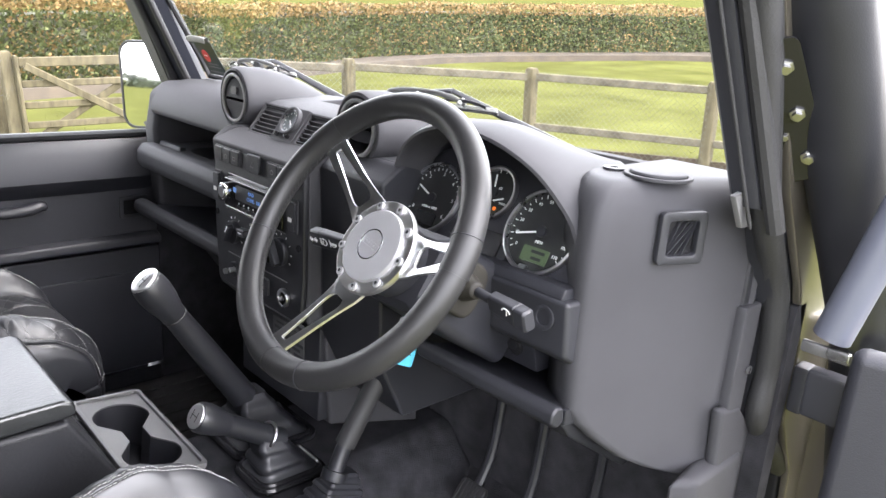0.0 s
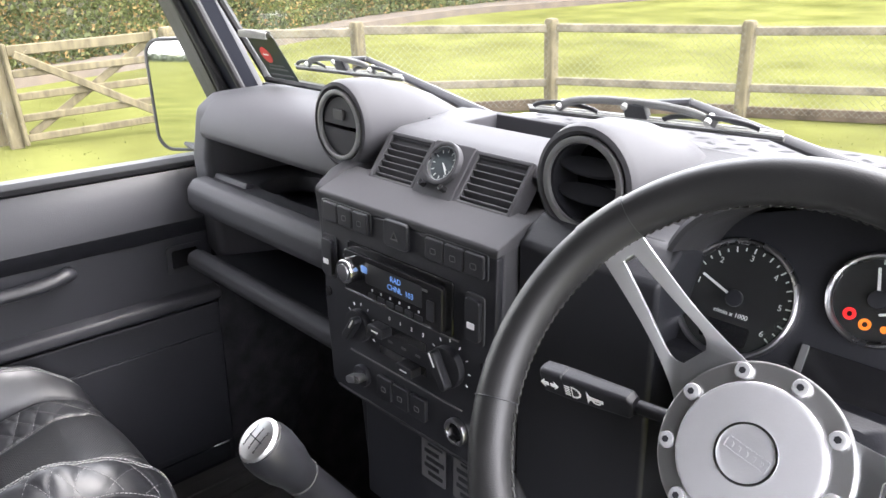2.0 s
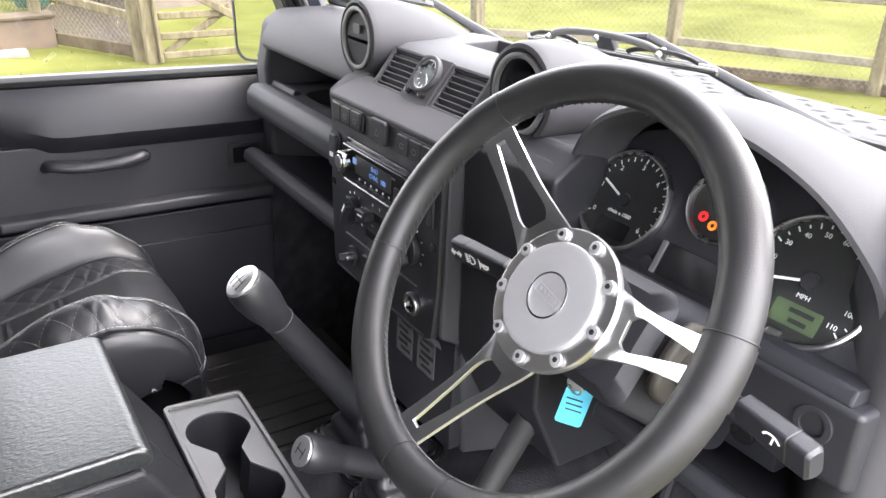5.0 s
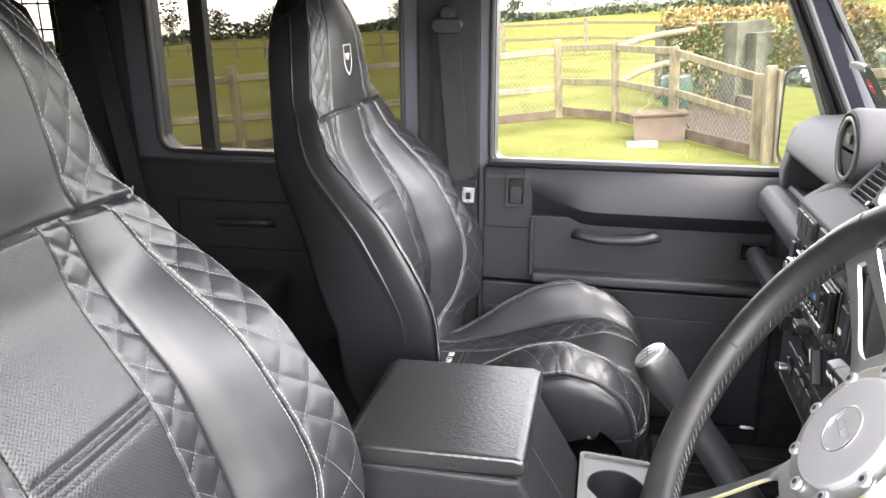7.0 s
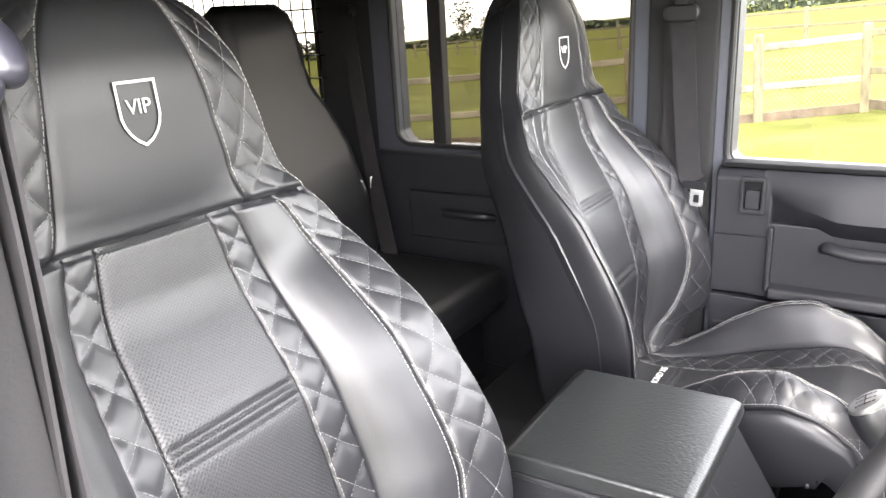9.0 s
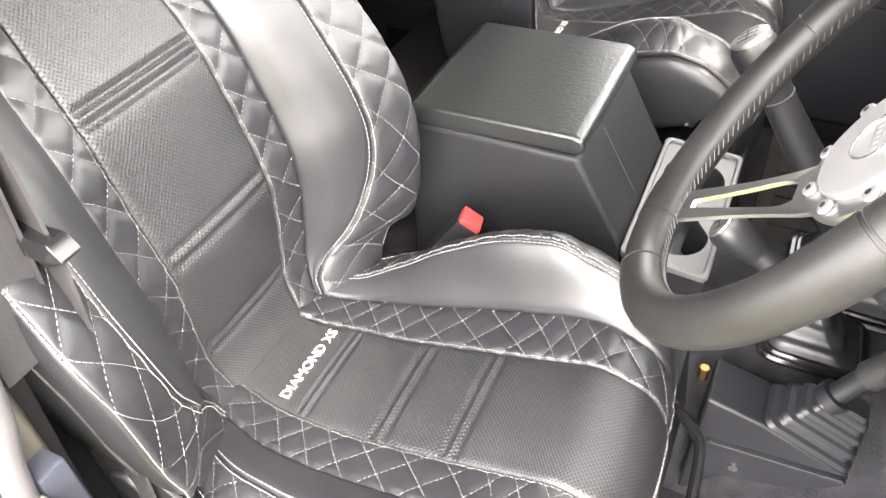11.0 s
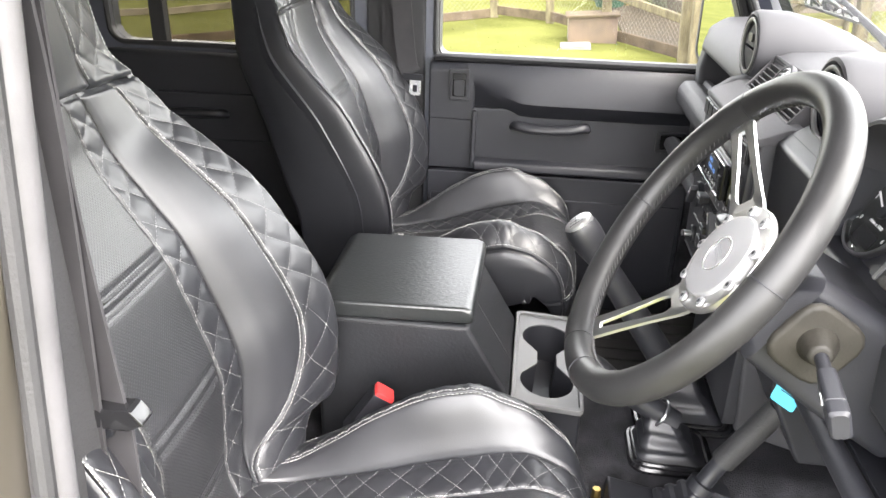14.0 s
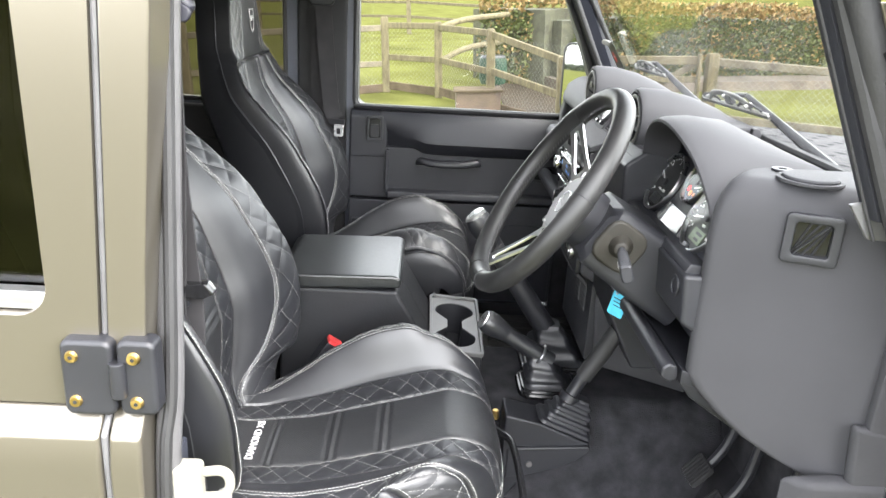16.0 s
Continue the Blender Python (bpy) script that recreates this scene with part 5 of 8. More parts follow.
for x0, n in ((-0.118, 3), (0.071, 3)):
    part("switch_surround", slab(on_face(x0 + 0.030, 1.3095), 0.095, 0.030, 0.003, 0.004), BLACK, dash)
    for i in range(n):
        rocker(x0 + 0.030 * i, 1.3095, 0.0275, 0.025, dash, not (x0 < 0 and i == 0))
hz = part("hazard_switch", slab(on_face(0.008, 1.311), 0.040, 0.032, 0.007, 0.004, 0.002, 3), BLACK, dash)
tri_mark = [(0, 0.006), (0.0065, -0.005), (-0.0065, -0.005)]
bm = frame_prism(tri_mark, [(x * 0.65, y * 0.65) for x, y in tri_mark], "z", 0, 0.0004)
bm.transform(on_face(0.008, 1.310, 0.6205))
part("symbol", bm, SILVERPAINT, hz)
for x in (-0.127, 0.131):
    part("window_switch_surround", slab(on_face(x, 1.2485), 0.028, 0.058, 0.003, 0.005), DASH, dash)
    w = part("window_switch", slab(on_face(x, 1.2485), 0.021, 0.048, 0.008, 0.004, 0.003, 3), BLACK, dash)
    bm = slab(on_face(x, 1.243, 0.6195), 0.011, 0.007, 0.0005, 0.001, 0)
    part("symbol", bm, WHITE, w)
# radio
rad = thing("car_radio", (0.005, 0.63, 1.218), "black car radio with a blue lit display and chrome knob", "car radio")
part("radio_frame", slab(on_face(0.006, 1.2475), 0.186, 0.066, 0.004, 0.004, 0.002), GLOSSBLACK, rad)
part("face_plate", slab(on_face(0.006, 1.2475, 0.624), 0.174, 0.054, 0.010, 0.004, 0.003, 3), GLOSSBLACK, rad)
part("display", slab(on_face(0.012, 1.2545, 0.6138), 0.10, 0.026, 0.0006, 0.002, 0), DIAL, rad, "dark display window")
lettering("display_text", "RAD", 0.0095, on_face(0.018, 1.2605, 0.6128), RADIO_LIGHT, rad, "blue lit text", 0.0002)
lettering("display_text", "CHNL  103", 0.0095, on_face(0.026, 1.250, 0.6128), RADIO_LIGHT, rad, "blue lit text", 0.0002)
k = part("volume_knob", disc(on_face(-0.064, 1.2515, 0.614), 0.0155, 0.014, 32, 0.003), CHROME, rad, "chrome volume knob")
part("knob_cap", disc(on_face(-0.064, 1.2515, 0.600), 0.010, 0.001), STEEL, k)
part("source_light", slab(on_face(-0.040, 1.258, 0.6137), 0.012, 0.009, 0.0005, 0.002, 0), RADIO_LIGHT, rad, "small blue lit display")
for i in range(6):
    part("preset_button", slab(on_face(-0.026 + 0.0165 * i, 1.2285, 0.6142), 0.013, 0.006, 0.002, 0.001), BLACK, rad)
    part("preset_mark", slab(on_face(-0.026 + 0.0165 * i, 1.2355, 0.6139), 0.0025, 0.003, 0.0003, 0.0004, 0), WHITE, rad)
part("chrome_trim", slab(on_face(0.000, 1.2225, 0.6142), 0.15, 0.0014, 0.0015, 0.0005, 0), CHROME, rad)
part("front_slot", slab(on_face(0.076, 1.243, 0.6142), 0.012, 0.024, 0.002, 0.002), BLACK, rad)
part("slot_mark", slab(on_face(0.060, 1.2645, 0.6139), 0.022, 0.003, 0.0003, 0.001, 0), SILVERPAINT, rad)
# heater panel
part("trim_line", slab(on_face(0.004, 1.2125), 0.205, 0.0016, 0.002, 0.0005, 0), SILVERPAINT, dash)
part("trim_line", slab(on_face(0.010, 1.1285), 0.205, 0.0016, 0.002, 0.0005, 0), SILVERPAINT, dash)


def dial_knob(x, z, r, spin, parent, label):
    kn = part("heater_knob", disc(on_face(x, z), r, 0.010, 32, 0.002), BLACK, parent, label)
    part("knob_grip", slab(on_face(x, z, 0.618) @ pose(0, 0, 0, 0, 0, spin), 2 * r * 0.94, 0.011, 0.012, 0.004, 0.002, 3), BLACK, kn)
    part("pointer", slab(on_face(x, z, 0.606) @ pose(0, 0, 0, 0, 0, spin) @ Matrix.Translation((r * 0.55, 0, 0)), r * 0.7, 0.002, 0.0006, 0.0005, 0), WHITE, kn)
    for a in range(-120, 121, 30):
        part("scale_mark", slab(on_face(x, z) @ pose(0, 0, 0, 0, 0, 90 + a) @ Matrix.Translation((r + 0.006, 0, 0)), 0.004, 0.0014, 0.0005, 0.0003, 0), WHITE, kn)
    return kn


dial_knob(-0.068, 1.172, 0.0215, 55, dash, "black rotary knob with white pointer")
dial_knob(0.092, 1.178, 0.0245, 120, dash, "black rotary knob with white pointer")
for z, x in ((1.184, -0.022), (1.152, 0.030)):
    part("slider_slot", slab(on_face(0.010, z), 0.085, 0.011, 0.0008, 0.001, 0), GLOSSBLACK, dash)
    s = part("slider_knob", slab(on_face(x, z - 0.001), 0.028, 0.013, 0.016, 0.003, 0.003, 3), BLACK, dash)
    part("slider_mark", slab(on_face(x, z - 0.001, 0.612), 0.012, 0.0015, 0.0005, 0.0003, 0), WHITE, s)
for i, ch in enumerate("0123"):
    lettering("scale_number", ch, 0.007, on_face(-0.012 + 0.020 * i, 1.199, 0.6275), WHITE, dash, "white printed number", 0.0002)
for i in range(3):
    part("scale_mark", slab(on_face(-0.012 + 0.025 * i, 1.168), 0.009, 0.003, 0.0004, 0.001, 0), SILVERPAINT, dash)
b = part("blower_knob", disc(on_face(-0.066, 1.101), 0.015, 0.008, 28, 0.002), BLACK, dash)
part("blower_lever", slab(on_face(-0.066, 1.101, 0.620) @ pose(0, 0, 0, 0, 0, 20), 0.030, 0.010, 0.012, 0.004, 0.003), STEEL, b, "worn silver lever")
for i in range(3):
    rocker(-0.020 + 0.031 * i, 1.102, 0.028, 0.030, dash)
li = part("lighter_socket", annulus(on_face(0.106, 1.100), 0.0115, 0.0165, 0.008, 32, 0.002), STEEL, dash, "chrome ringed lighter socket")
part("socket_inside", disc(on_face(0.106, 1.100), 0.0115, 0.003), GLOSSBLACK, li)
for x in (-0.135, 0.146):
    part("screw_cover", disc(on_face(x, 1.197), 0.006, 0.002, 16), GLOSSBLACK, dash)
for x0, w, h in ((0.022, 0.045, 0.075), (0.082, 0.046, 0.075)):
    st = part("information_label", slab(on_face(x0, 1.000, 0.668), w, h, 0.0008, 0.002, 0), surf("grey_label", (0.07, 0.07, 0.072), 0.5), dash, "grey printed information label")
    for i in range(6):
        part("printed_bar", slab(on_face(x0 + (0.004 if i % 2 else -0.003), 1.028 - 0.011 * i, 0.667), w * (0.6 if i % 3 else 0.75), 0.004 if i < 2 else 0.006, 0.0004, 0.0005, 0), BLACK, st)

# grilles, clock and tray above the shelf
gm = Matrix.Translation((0.004, 0.676, 1.348)) @ pose(0, 0, 0, 53, 0, 0)


def on_slope(x, s, h=0.0):
    """x across, s up the sloping grille panel, h off it."""
    return gm @ Vector((x - 0.004, s, h))


top = thing("vent_panel", (0, 0.71, 1.35), "grey plastic panel with two slatted grilles and a clock", "vent panel")


def slope_prism(pts, h0, h1, r=0.002):
    bm = prism(pts, "z", h0, h1, r, 2)
    bm.transform(gm)
    return bm


# left and right grille: frame, dark inside and slats (the panel runs straight up; its sides lean a little)
for x0, x1 in ((-0.100, -0.030), (0.050, 0.122)):
    out = [(x0 - 0.008, -0.004), (x1 + 0.006, -0.004), (x1 + 0.006, 0.064), (x0 - 0.008, 0.064)]
    inn = [(x0, 0.003), (x1, 0.003), (x1, 0.058), (x0, 0.058)]
    bm = frame_prism(out, inn, "z", -0.02, 0.004, 0.002)
    bm.transform(gm)
    g = part("grille", bm, DASH, top, "slatted air grille")
    part("grille_inside", slope_prism([(x0 - 0.002, 0.0), (x1 + 0.002, 0.0), (x1 + 0.002, 0.062), (x0 - 0.002, 0.062)], -0.024, -0.020, 0), GLOSSBLACK, g)
    for i in range(7):
        s = 0.007 + 0.0083 * i
        bm = box(x0 - 0.001, x1 + 0.001, -0.0012, 0.0012, -0.014, 0.002, 0.0006, 1)
        bm.transform(gm @ Matrix.Translation((0, s, 0)) @ pose(0, 0, 0, -35, 0, 0))
        part("slat", bm, DASH, g)
part("clock_panel", slope_prism([(-0.023, -0.005), (0.043, -0.005), (0.043, 0.066), (-0.023, 0.066)], -0.01, 0.006, 0.003), DASH, top)
cm = gm @ Matrix.Translation((0.010, 0.037, 0.004)) @ pose(0, 0, 0, 6, 0, 0)
ck = thing("dash_clock", tuple(cm.translation), "small round analogue clock with silver rim in the dash", "clock")
part("bezel", annulus(cm, 0.0205, 0.0265, 0.010, 40, 0.002), DASH, ck)
part("rim_ring", annulus(cm, 0.0195, 0.021, 0.0085, 40), STEEL, ck)
part("clock_face", disc(cm, 0.0205, 0.004, 32), surf("clock_face", (0.06, 0.07, 0.08), 0.3, var=0.1, bump=0), ck)
for i in range(12):
    part("hour_mark", slab(cm @ pose(0, 0, 0, 0, 0, 30 * i) @ Matrix.Translation((0.016, 0, 0.004)), 0.004, 0.0012, 0.0004, 0.0003, 0), WHITE, ck)
part("hour_hand", slab(cm @ pose(0, 0, 0, 0, 0, -40) @ Matrix.Translation((0.005, 0, 0.0048)), 0.011, 0.0014, 0.0004, 0.0003, 0), WHITE, ck)
part("minute_hand", slab(cm @ pose(0, 0, 0, 0, 0, -48) @ Matrix.Translation((0.007, 0, 0.0054)), 0.017, 0.001, 0.0004, 0.0003, 0), WHITE, ck)
ob = part("clock_glass", disc(cm @ Matrix.Translation((0, 0, 0.0068)), 0.0196, 0.0008, 32), LENS, ck)
ob.visible_shadow = False
for x in (-0.006, 0.028):
    p = part("clock_button", disc(gm @ Matrix.Translation((x, 0.008, 0.006)), 0.0038, 0.009, 14, 0.001), GLOSSBLACK, top)
# top of the dash: centre pad with a coin tray, and the sides
part("centre_pad", prism([(0.706, 1.385), (0.712, 1.396), (0.735, 1.404), (0.80, 1.408), (0.80, 1.37), (0.74, 1.36)], "x", -0.112, 0.135, 0.004, 3), DASH, dash)
part("coin_tray", box(-0.07, 0.14, 0.800, 0.872, 1.375, 1.388, 0.003), BLACK, dash, "dark open tray on the dash top")
part("tray_rim", prism([(0.868, 1.37), (0.872, 1.408), (0.885, 1.408), (0.90, 1.37)], "x", -0.13, 0.31, 0.003), DASH, dash)
part("tray_end", prism([(0.795, 1.37), (0.795, 1.405), (0.88, 1.408), (0.88, 1.37)], "x", -0.145, -0.07, 0.004), DASH, dash)
part("tray_end", prism([(0.795, 1.37), (0.795, 1.405), (0.88, 1.408), (0.88, 1.37)], "x", 0.14, 0.30, 0.004), DASH, dash)
part("top_deck", prism([(0.72, 1.33), (0.76, 1.37), (0.90, 1.372), (0.90, 1.30), (0.72, 1.30)], "x", -0.21, 0.285, 0.0), DASH, dash)
part("screen_base", prism([(0.875, 1.365), (0.88, 1.388), (0.898, 1.388), (0.91, 1.30)], "x", -0.70, 0.70, 0.003), BLACK, dash, "black strip below the windscreen")


def round_vent(cx, cz, open_flaps):
    v = thing("round_vent", (cx, 0.69, cz - 0.055), "round black air vent in a horn-shaped housing" if open_flaps else "round closed air vent in a horn-shaped housing", "air vent", "round dash vents")
    N = 40

    def circ(y, z, r, sx=1.0):
        return [Vector((cx + r * sx * math.cos(2 * math.pi * i / N), y, z + r * math.sin(2 * math.pi * i / N))) for i in range(N)]
    rings = [circ(0.700, cz, 0.046), circ(0.690, cz, 0.0475), circ(0.687, cz, 0.051), circ(0.689, cz, 0.0555), circ(0.698, cz, 0.0585), circ(0.74, cz - 0.001, 0.0585, 1.02), circ(0.79, cz - 0.006, 0.053, 1.1), circ(0.84, cz - 0.014, 0.043, 1.25), circ(0.885, cz - 0.024, 0.030, 1.4)]
    part("housing", ring_loft(rings, caps=False), DASH, v, "smooth grey plastic housing")
    fm = facing((cx, 0.692, cz), (0, -1, 0))
    part("trim_ring", annulus(fm, 0.0395, 0.0465, 0.006, 48, 0.002), SILVERPAINT, v, "grey bevelled trim ring")
    part("vent_inside", disc(facing((cx, 0.735, cz), (0, -1, 0)), 0.045, 0.003), GLOSSBLACK, v)
    part("inner_ring", annulus(facing((cx, 0.735, cz), (0, -1, 0)), 0.038, 0.0415, 0.042, 48), BLACK, v)
    if open_flaps:
        for z in (-0.013, 0.014):
            w = math.sqrt(0.039 ** 2 - z ** 2)
            lens = [(w * math.cos(a), 0.0105 * math.sin(a)) for a in np.linspace(0, 2 * math.pi, 28, endpoint=False)]
            bm = prism(lens, "z", -0.0025, 0.0025, 0.001)
            bm.transform(facing((cx, 0.702, cz + z), (0, -0.75, 0.66)))
            part("flap", bm, BLACK, v, "curved black flap")
    else:
        for s in (1, -1):
            pts = [(0.038 * math.cos(a), s * (0.0012 + 0.0375 * math.sin(a))) for a in np.linspace(0.03, math.pi - 0.03, 20)]
            bm = prism(pts, "z", 0, 0.003, 0.001)
            bm.transform(facing((cx, 0.6935, cz - 0.003), (0, -1, 0.06 * s)))
            part("flap", bm, DASH, v)
        part("flap_grip", slab(facing((cx, 0.6905, cz + 0.014), (0, -1, 0)), 0.022, 0.014, 0.003, 0.003), BLACK, v)
    return v


round_vent(-0.183, 1.400, False)
round_vent(0.209, 1.398, True)
# panel to the right of the stack and below the vents
part("knee_panel", prism([(0.655, 1.335), (0.665, 1.05), (0.72, 0.94), (0.90, 0.94), (0.90, 1.36), (0.69, 1.36)], "x", 0.160, 0.32, 0.006, 3), BLACK, dash)
part("vent_saddle", prism([(0.662, 1.330), (0.668, 1.345), (0.70, 1.362), (0.72, 1.33)], "x", 0.158, 0.30, 0.004), DASH, dash)

# ---- instrument binnacle ----
CL = radians(28)
CN = Vector((0, -math.cos(CL), math.sin(CL)))


def on_cluster(x, s, h=0.0):
    """x across the car, s up the cluster's face from the gauges' middle, h off it."""
    return facing(Vector((x, 0.719, 1.313)) + Vector((0, math.sin(CL), math.cos(CL))) * s + CN * h, CN)


bi = thing("instrument_binnacle", (0.468, 0.72, 1.2), "hooded instrument binnacle with three round gauges", "instrument panel")
arch = [(0.288, 0.712, 1.25), (0.293, 0.700, 1.30), (0.303, 0.692, 1.345), (0.335, 0.682, 1.393), (0.39, 0.675, 1.424), (0.455, 0.672, 1.434), (0.52, 0.675, 1.425), (0.575, 0.684, 1.400), (0.615, 0.692, 1.365), (0.636, 0.697, 1.335), (0.644, 0.705, 1.29), (0.648, 0.712, 1.25)]
A = smooth_path(arch, 5)
mid = Vector((0.468, 0.70, 1.30))


def scaled(p, k, dy, dz=0.0):
    return Vector((mid.x + (p.x - mid.x) * k, p.y + dy, mid.z + (p.z - mid.z) * k + dz))


rows = [[scaled(p, 0.90, 0.055, 0.002) for p in A], [scaled(p, 0.945, 0.012) for p in A], [scaled(p, 0.965, 0.001) for p in A], [scaled(p, 0.985, -0.004) for p in A], [scaled(p, 1.015, -0.003) for p in A], [scaled(p, 1.05, 0.008) for p in A],
        [scaled(p, 1.075, 0.04, 0.0) for p in A], [scaled(p, 1.09, 0.09, -0.006) for p in A], [Vector((mid.x + (p.x - mid.x) * 1.1, 0.86, min(1.40, mid.z + (p.z - mid.z) * 0.95))) for p in A], [Vector((mid.x + (p.x - mid.x) * 1.1, 0.89, min(1.385, mid.z + (p.z - mid.z) * 0.8))) for p in A]]
part("hood", skin(rows), DASH, bi, "smooth curved plastic hood")
part("cluster_panel", (lambda b: (b.transform(on_cluster(0.468, 0.0, -0.012)), b)[1])(prism([(-0.178, -0.075), (0.176, -0.075), (0.172, 0.03), (0.13, 0.075), (0.03, 0.11), (-0.04, 0.11), (-0.13, 0.08), (-0.172, 0.03)], "z", 0, 0.012, 0.003)), BLACK, bi, "black gauge surround")


def gauge(x, s, r, marks, nums, a0, a1, needle, title, name, label, small=0.0075):
    m = on_cluster(x, s, 0.0)
    g = thing(name, tuple(m.translation), label, "gauge", "round gauges")
    part("bezel", annulus(m, r - 0.005, r, 0.009, 56, 0.0025), STEEL, g, "satin silver bezel")
    part("dial", disc(m, r - 0.004, 0.002, 48), DIAL, g, "black dial face")
    for i in range(marks):
        a = a0 + (a1 - a0) * i / (marks - 1)
        part("tick", slab(m @ pose(0, 0, 0, 0, 0, a) @ Matrix.Translation((r * 0.83, 0, 0.002)), 0.005 if i % 2 == 0 else 0.003, 0.0012, 0.0003, 0.0003, 0), WHITE, g)
    for i, ch in enumerate(nums):
        a = radians(a0 + (a1 - a0) * i / (len(nums) - 1))
        lettering("number", ch, small, m @ Matrix.Translation((r * 0.70 * math.cos(a), r * 0.70 * math.sin(a), 0.0022)), WHITE, g, "white printed number", 0.0002)
    if title:
        lettering("unit", title, 0.006, m @ Matrix.Translation((0, -0.014, 0.0022)), WHITE, g, "white printed unit", 0.0002)
    n = part("needle", slab(m @ pose(0, 0, 0, 0, 0, needle) @ Matrix.Translation((r * 0.32, 0, 0.005)), r * 0.72, 0.0022, 0.0008, 0.0006, 0), WHITE, g, "white needle")
    part("needle_hub", disc(m @ Matrix.Translation((0, 0, 0.003)), 0.0075, 0.005, 20, 0.001), BLACK, g)
    ob = part("gauge_glass", disc(m @ Matrix.Translation((0, 0, 0.0078)), r - 0.0052, 0.0006, 40), LENS, g)
    ob.visible_shadow = False
    return g, m


g, m = gauge(0.360, 0.004, 0.0545, 25, "0123456", 210, -36, 158, "r/min x 1000", "rev_counter", "round rev counter with white needle and silver bezel")
part("trip_window", slab(m @ Matrix.Translation((0.0, -0.031, 0.002)), 0.042, 0.018, 0.0015, 0.003, 0), GLOSSBLACK, g)
part("trip_button", slab(m @ Matrix.Translation((-0.003, -0.0465, 0.002)), 0.012, 0.006, 0.006, 0.002), STEEL, g)
g, m = gauge(0.569, 0.004, 0.058, 25, ["0", "10", "20", "30", "40", "50", "60", "70", "80", "90", "100", "110"], 215, -40, 196, "MPH", "speedometer", "round speedometer with green display and silver bezel", 0.0062)
part("lcd_window", slab(m @ Matrix.Translation((0.002, -0.031, 0.002)), 0.042, 0.020, 0.0012, 0.002, 0), LCD, g, "green odometer display")
for i in range(2):
    part("odometer_bar", slab(m @ Matrix.Translation((0.006, -0.027 - 0.0085 * i, 0.0032)), 0.022 - 0.006 * i, 0.004, 0.0003, 0.0003, 0), BLACK, g)
part("trip_button", slab(m @ Matrix.Translation((-0.006, -0.050, 0.002)), 0.012, 0.006, 0.006, 0.002), STEEL, g)
g, m = gauge(0.467, 0.036, 0.0385, 2, [], 100, 80, 105, "", "fuel_gauge", "round fuel and temperature gauge with warning lamps")
lettering("half_mark", "1/2", 0.005, m @ Matrix.Translation((0.006, 0.008, 0.0022)), WHITE, g, "white printed mark", 0.0002)
lettering("unit", "DIESEL", 0.0042, m @ Matrix.Translation((0.020, -0.012, 0.0022)), WHITE, g, "white printed word", 0.0002)
part("needle", slab(m @ Matrix.Translation((0.012, -0.008, 0.004)) @ pose(0, 0, 0, 0, 0, 20), 0.018, 0.002, 0.0008, 0.0005, 0), WHITE, g, "white needle")
for x, y, mt, r in ((-0.017, -0.016, LAMP_RED, 0.005), (-0.004, -0.021, LAMP_AMBER, 0.0047), (0.010, -0.021, LAMP_AMBER, 0.0028)):
    part("warning_lamp", annulus(m @ Matrix.Translation((x, y, 0.0022)), r * (0.45 if r > 0.004 else 0.0), r, 0.0006, 20), mt, g, "lit warning lamp")
# blank display, switch knobs and the ledge below the gauges
part("blank_display", slab(on_cluster(0.471, -0.033), 0.083, 0.036, 0.004, 0.002, 0.001), GLOSSBLACK, bi, "unlit display panel")
part("display_edge", slab(on_cluster(0.4285, -0.033), 0.006, 0.036, 0.006, 0.001, 0.001), SILVERPAINT, bi)
for x in (0.418, 0.523):
    part("panel_button", disc(on_cluster(x, -0.042), 0.007, 0.004, 24, 0.001), BLACK, bi)
part("cluster_ledge", prism([(0.665, 1.262), (0.672, 1.275), (0.70, 1.272), (0.73, 1.24), (0.70, 1.235)], "x", 0.30, 0.650, 0.004), BLACK, bi)
part("lower_fascia", prism([(0.662, 1.262), (0.668, 1.19), (0.70, 1.17), (0.74, 1.18), (0.72, 1.26)], "x", 0.535, 0.662, 0.006, 3), BLACK, bi)
part("key_hole", annulus(facing((0.628, 0.664, 1.235), (0, -1, 0.05)), 0.010, 0.016, 0.003, 28, 0.001), BLACK, bi)
sw = part("lamp_switch", prism([(0.706, 1.182), (0.712, 1.19), (0.76, 1.19), (0.76, 1.125), (0.722, 1.126)], "x", 0.518, 0.582, 0.004, 2), BLACK, bi)
part("round_button", disc(facing((0.549, 0.714, 1.156), (0, -1, -0.28)), 0.0125, 0.006, 28, 0.002), GLOSSBLACK, sw)
# open tray with a padded front edge on the driver's side
part("driver_tray", prism([(0.68, 1.10), (0.86, 1.06), (0.86, 1.075), (0.68, 1.122)], "x", 0.42, 0.665, 0.003), BLACK, dash)
part("tray_back", box(0.32, 0.66, 0.85, 0.87, 1.05, 1.37, 0.0), BLACK, dash)
part("driver_bar", prism([(0.660, 1.104), (0.650, 1.112), (0.651, 1.126), (0.660, 1.133), (0.672, 1.129), (0.675, 1.112), (0.668, 1.104)], "x", 0.42, 0.668, 0.006, 3), BLACK, dash, "rounded tray edge")
part("under_panel", prism([(0.68, 1.10), (0.86, 1.06), (0.90, 0.98), (0.84, 0.98), (0.70, 1.075)], "x", 0.42, 0.66, 0.004), BLACK, dash)

# ---- corner pod by the driver's door ----
pod = thing("dash_end_pod", (0.69, 0.78, 1.0), "large smooth grey plastic end panel of the dashboard", "dash panel")
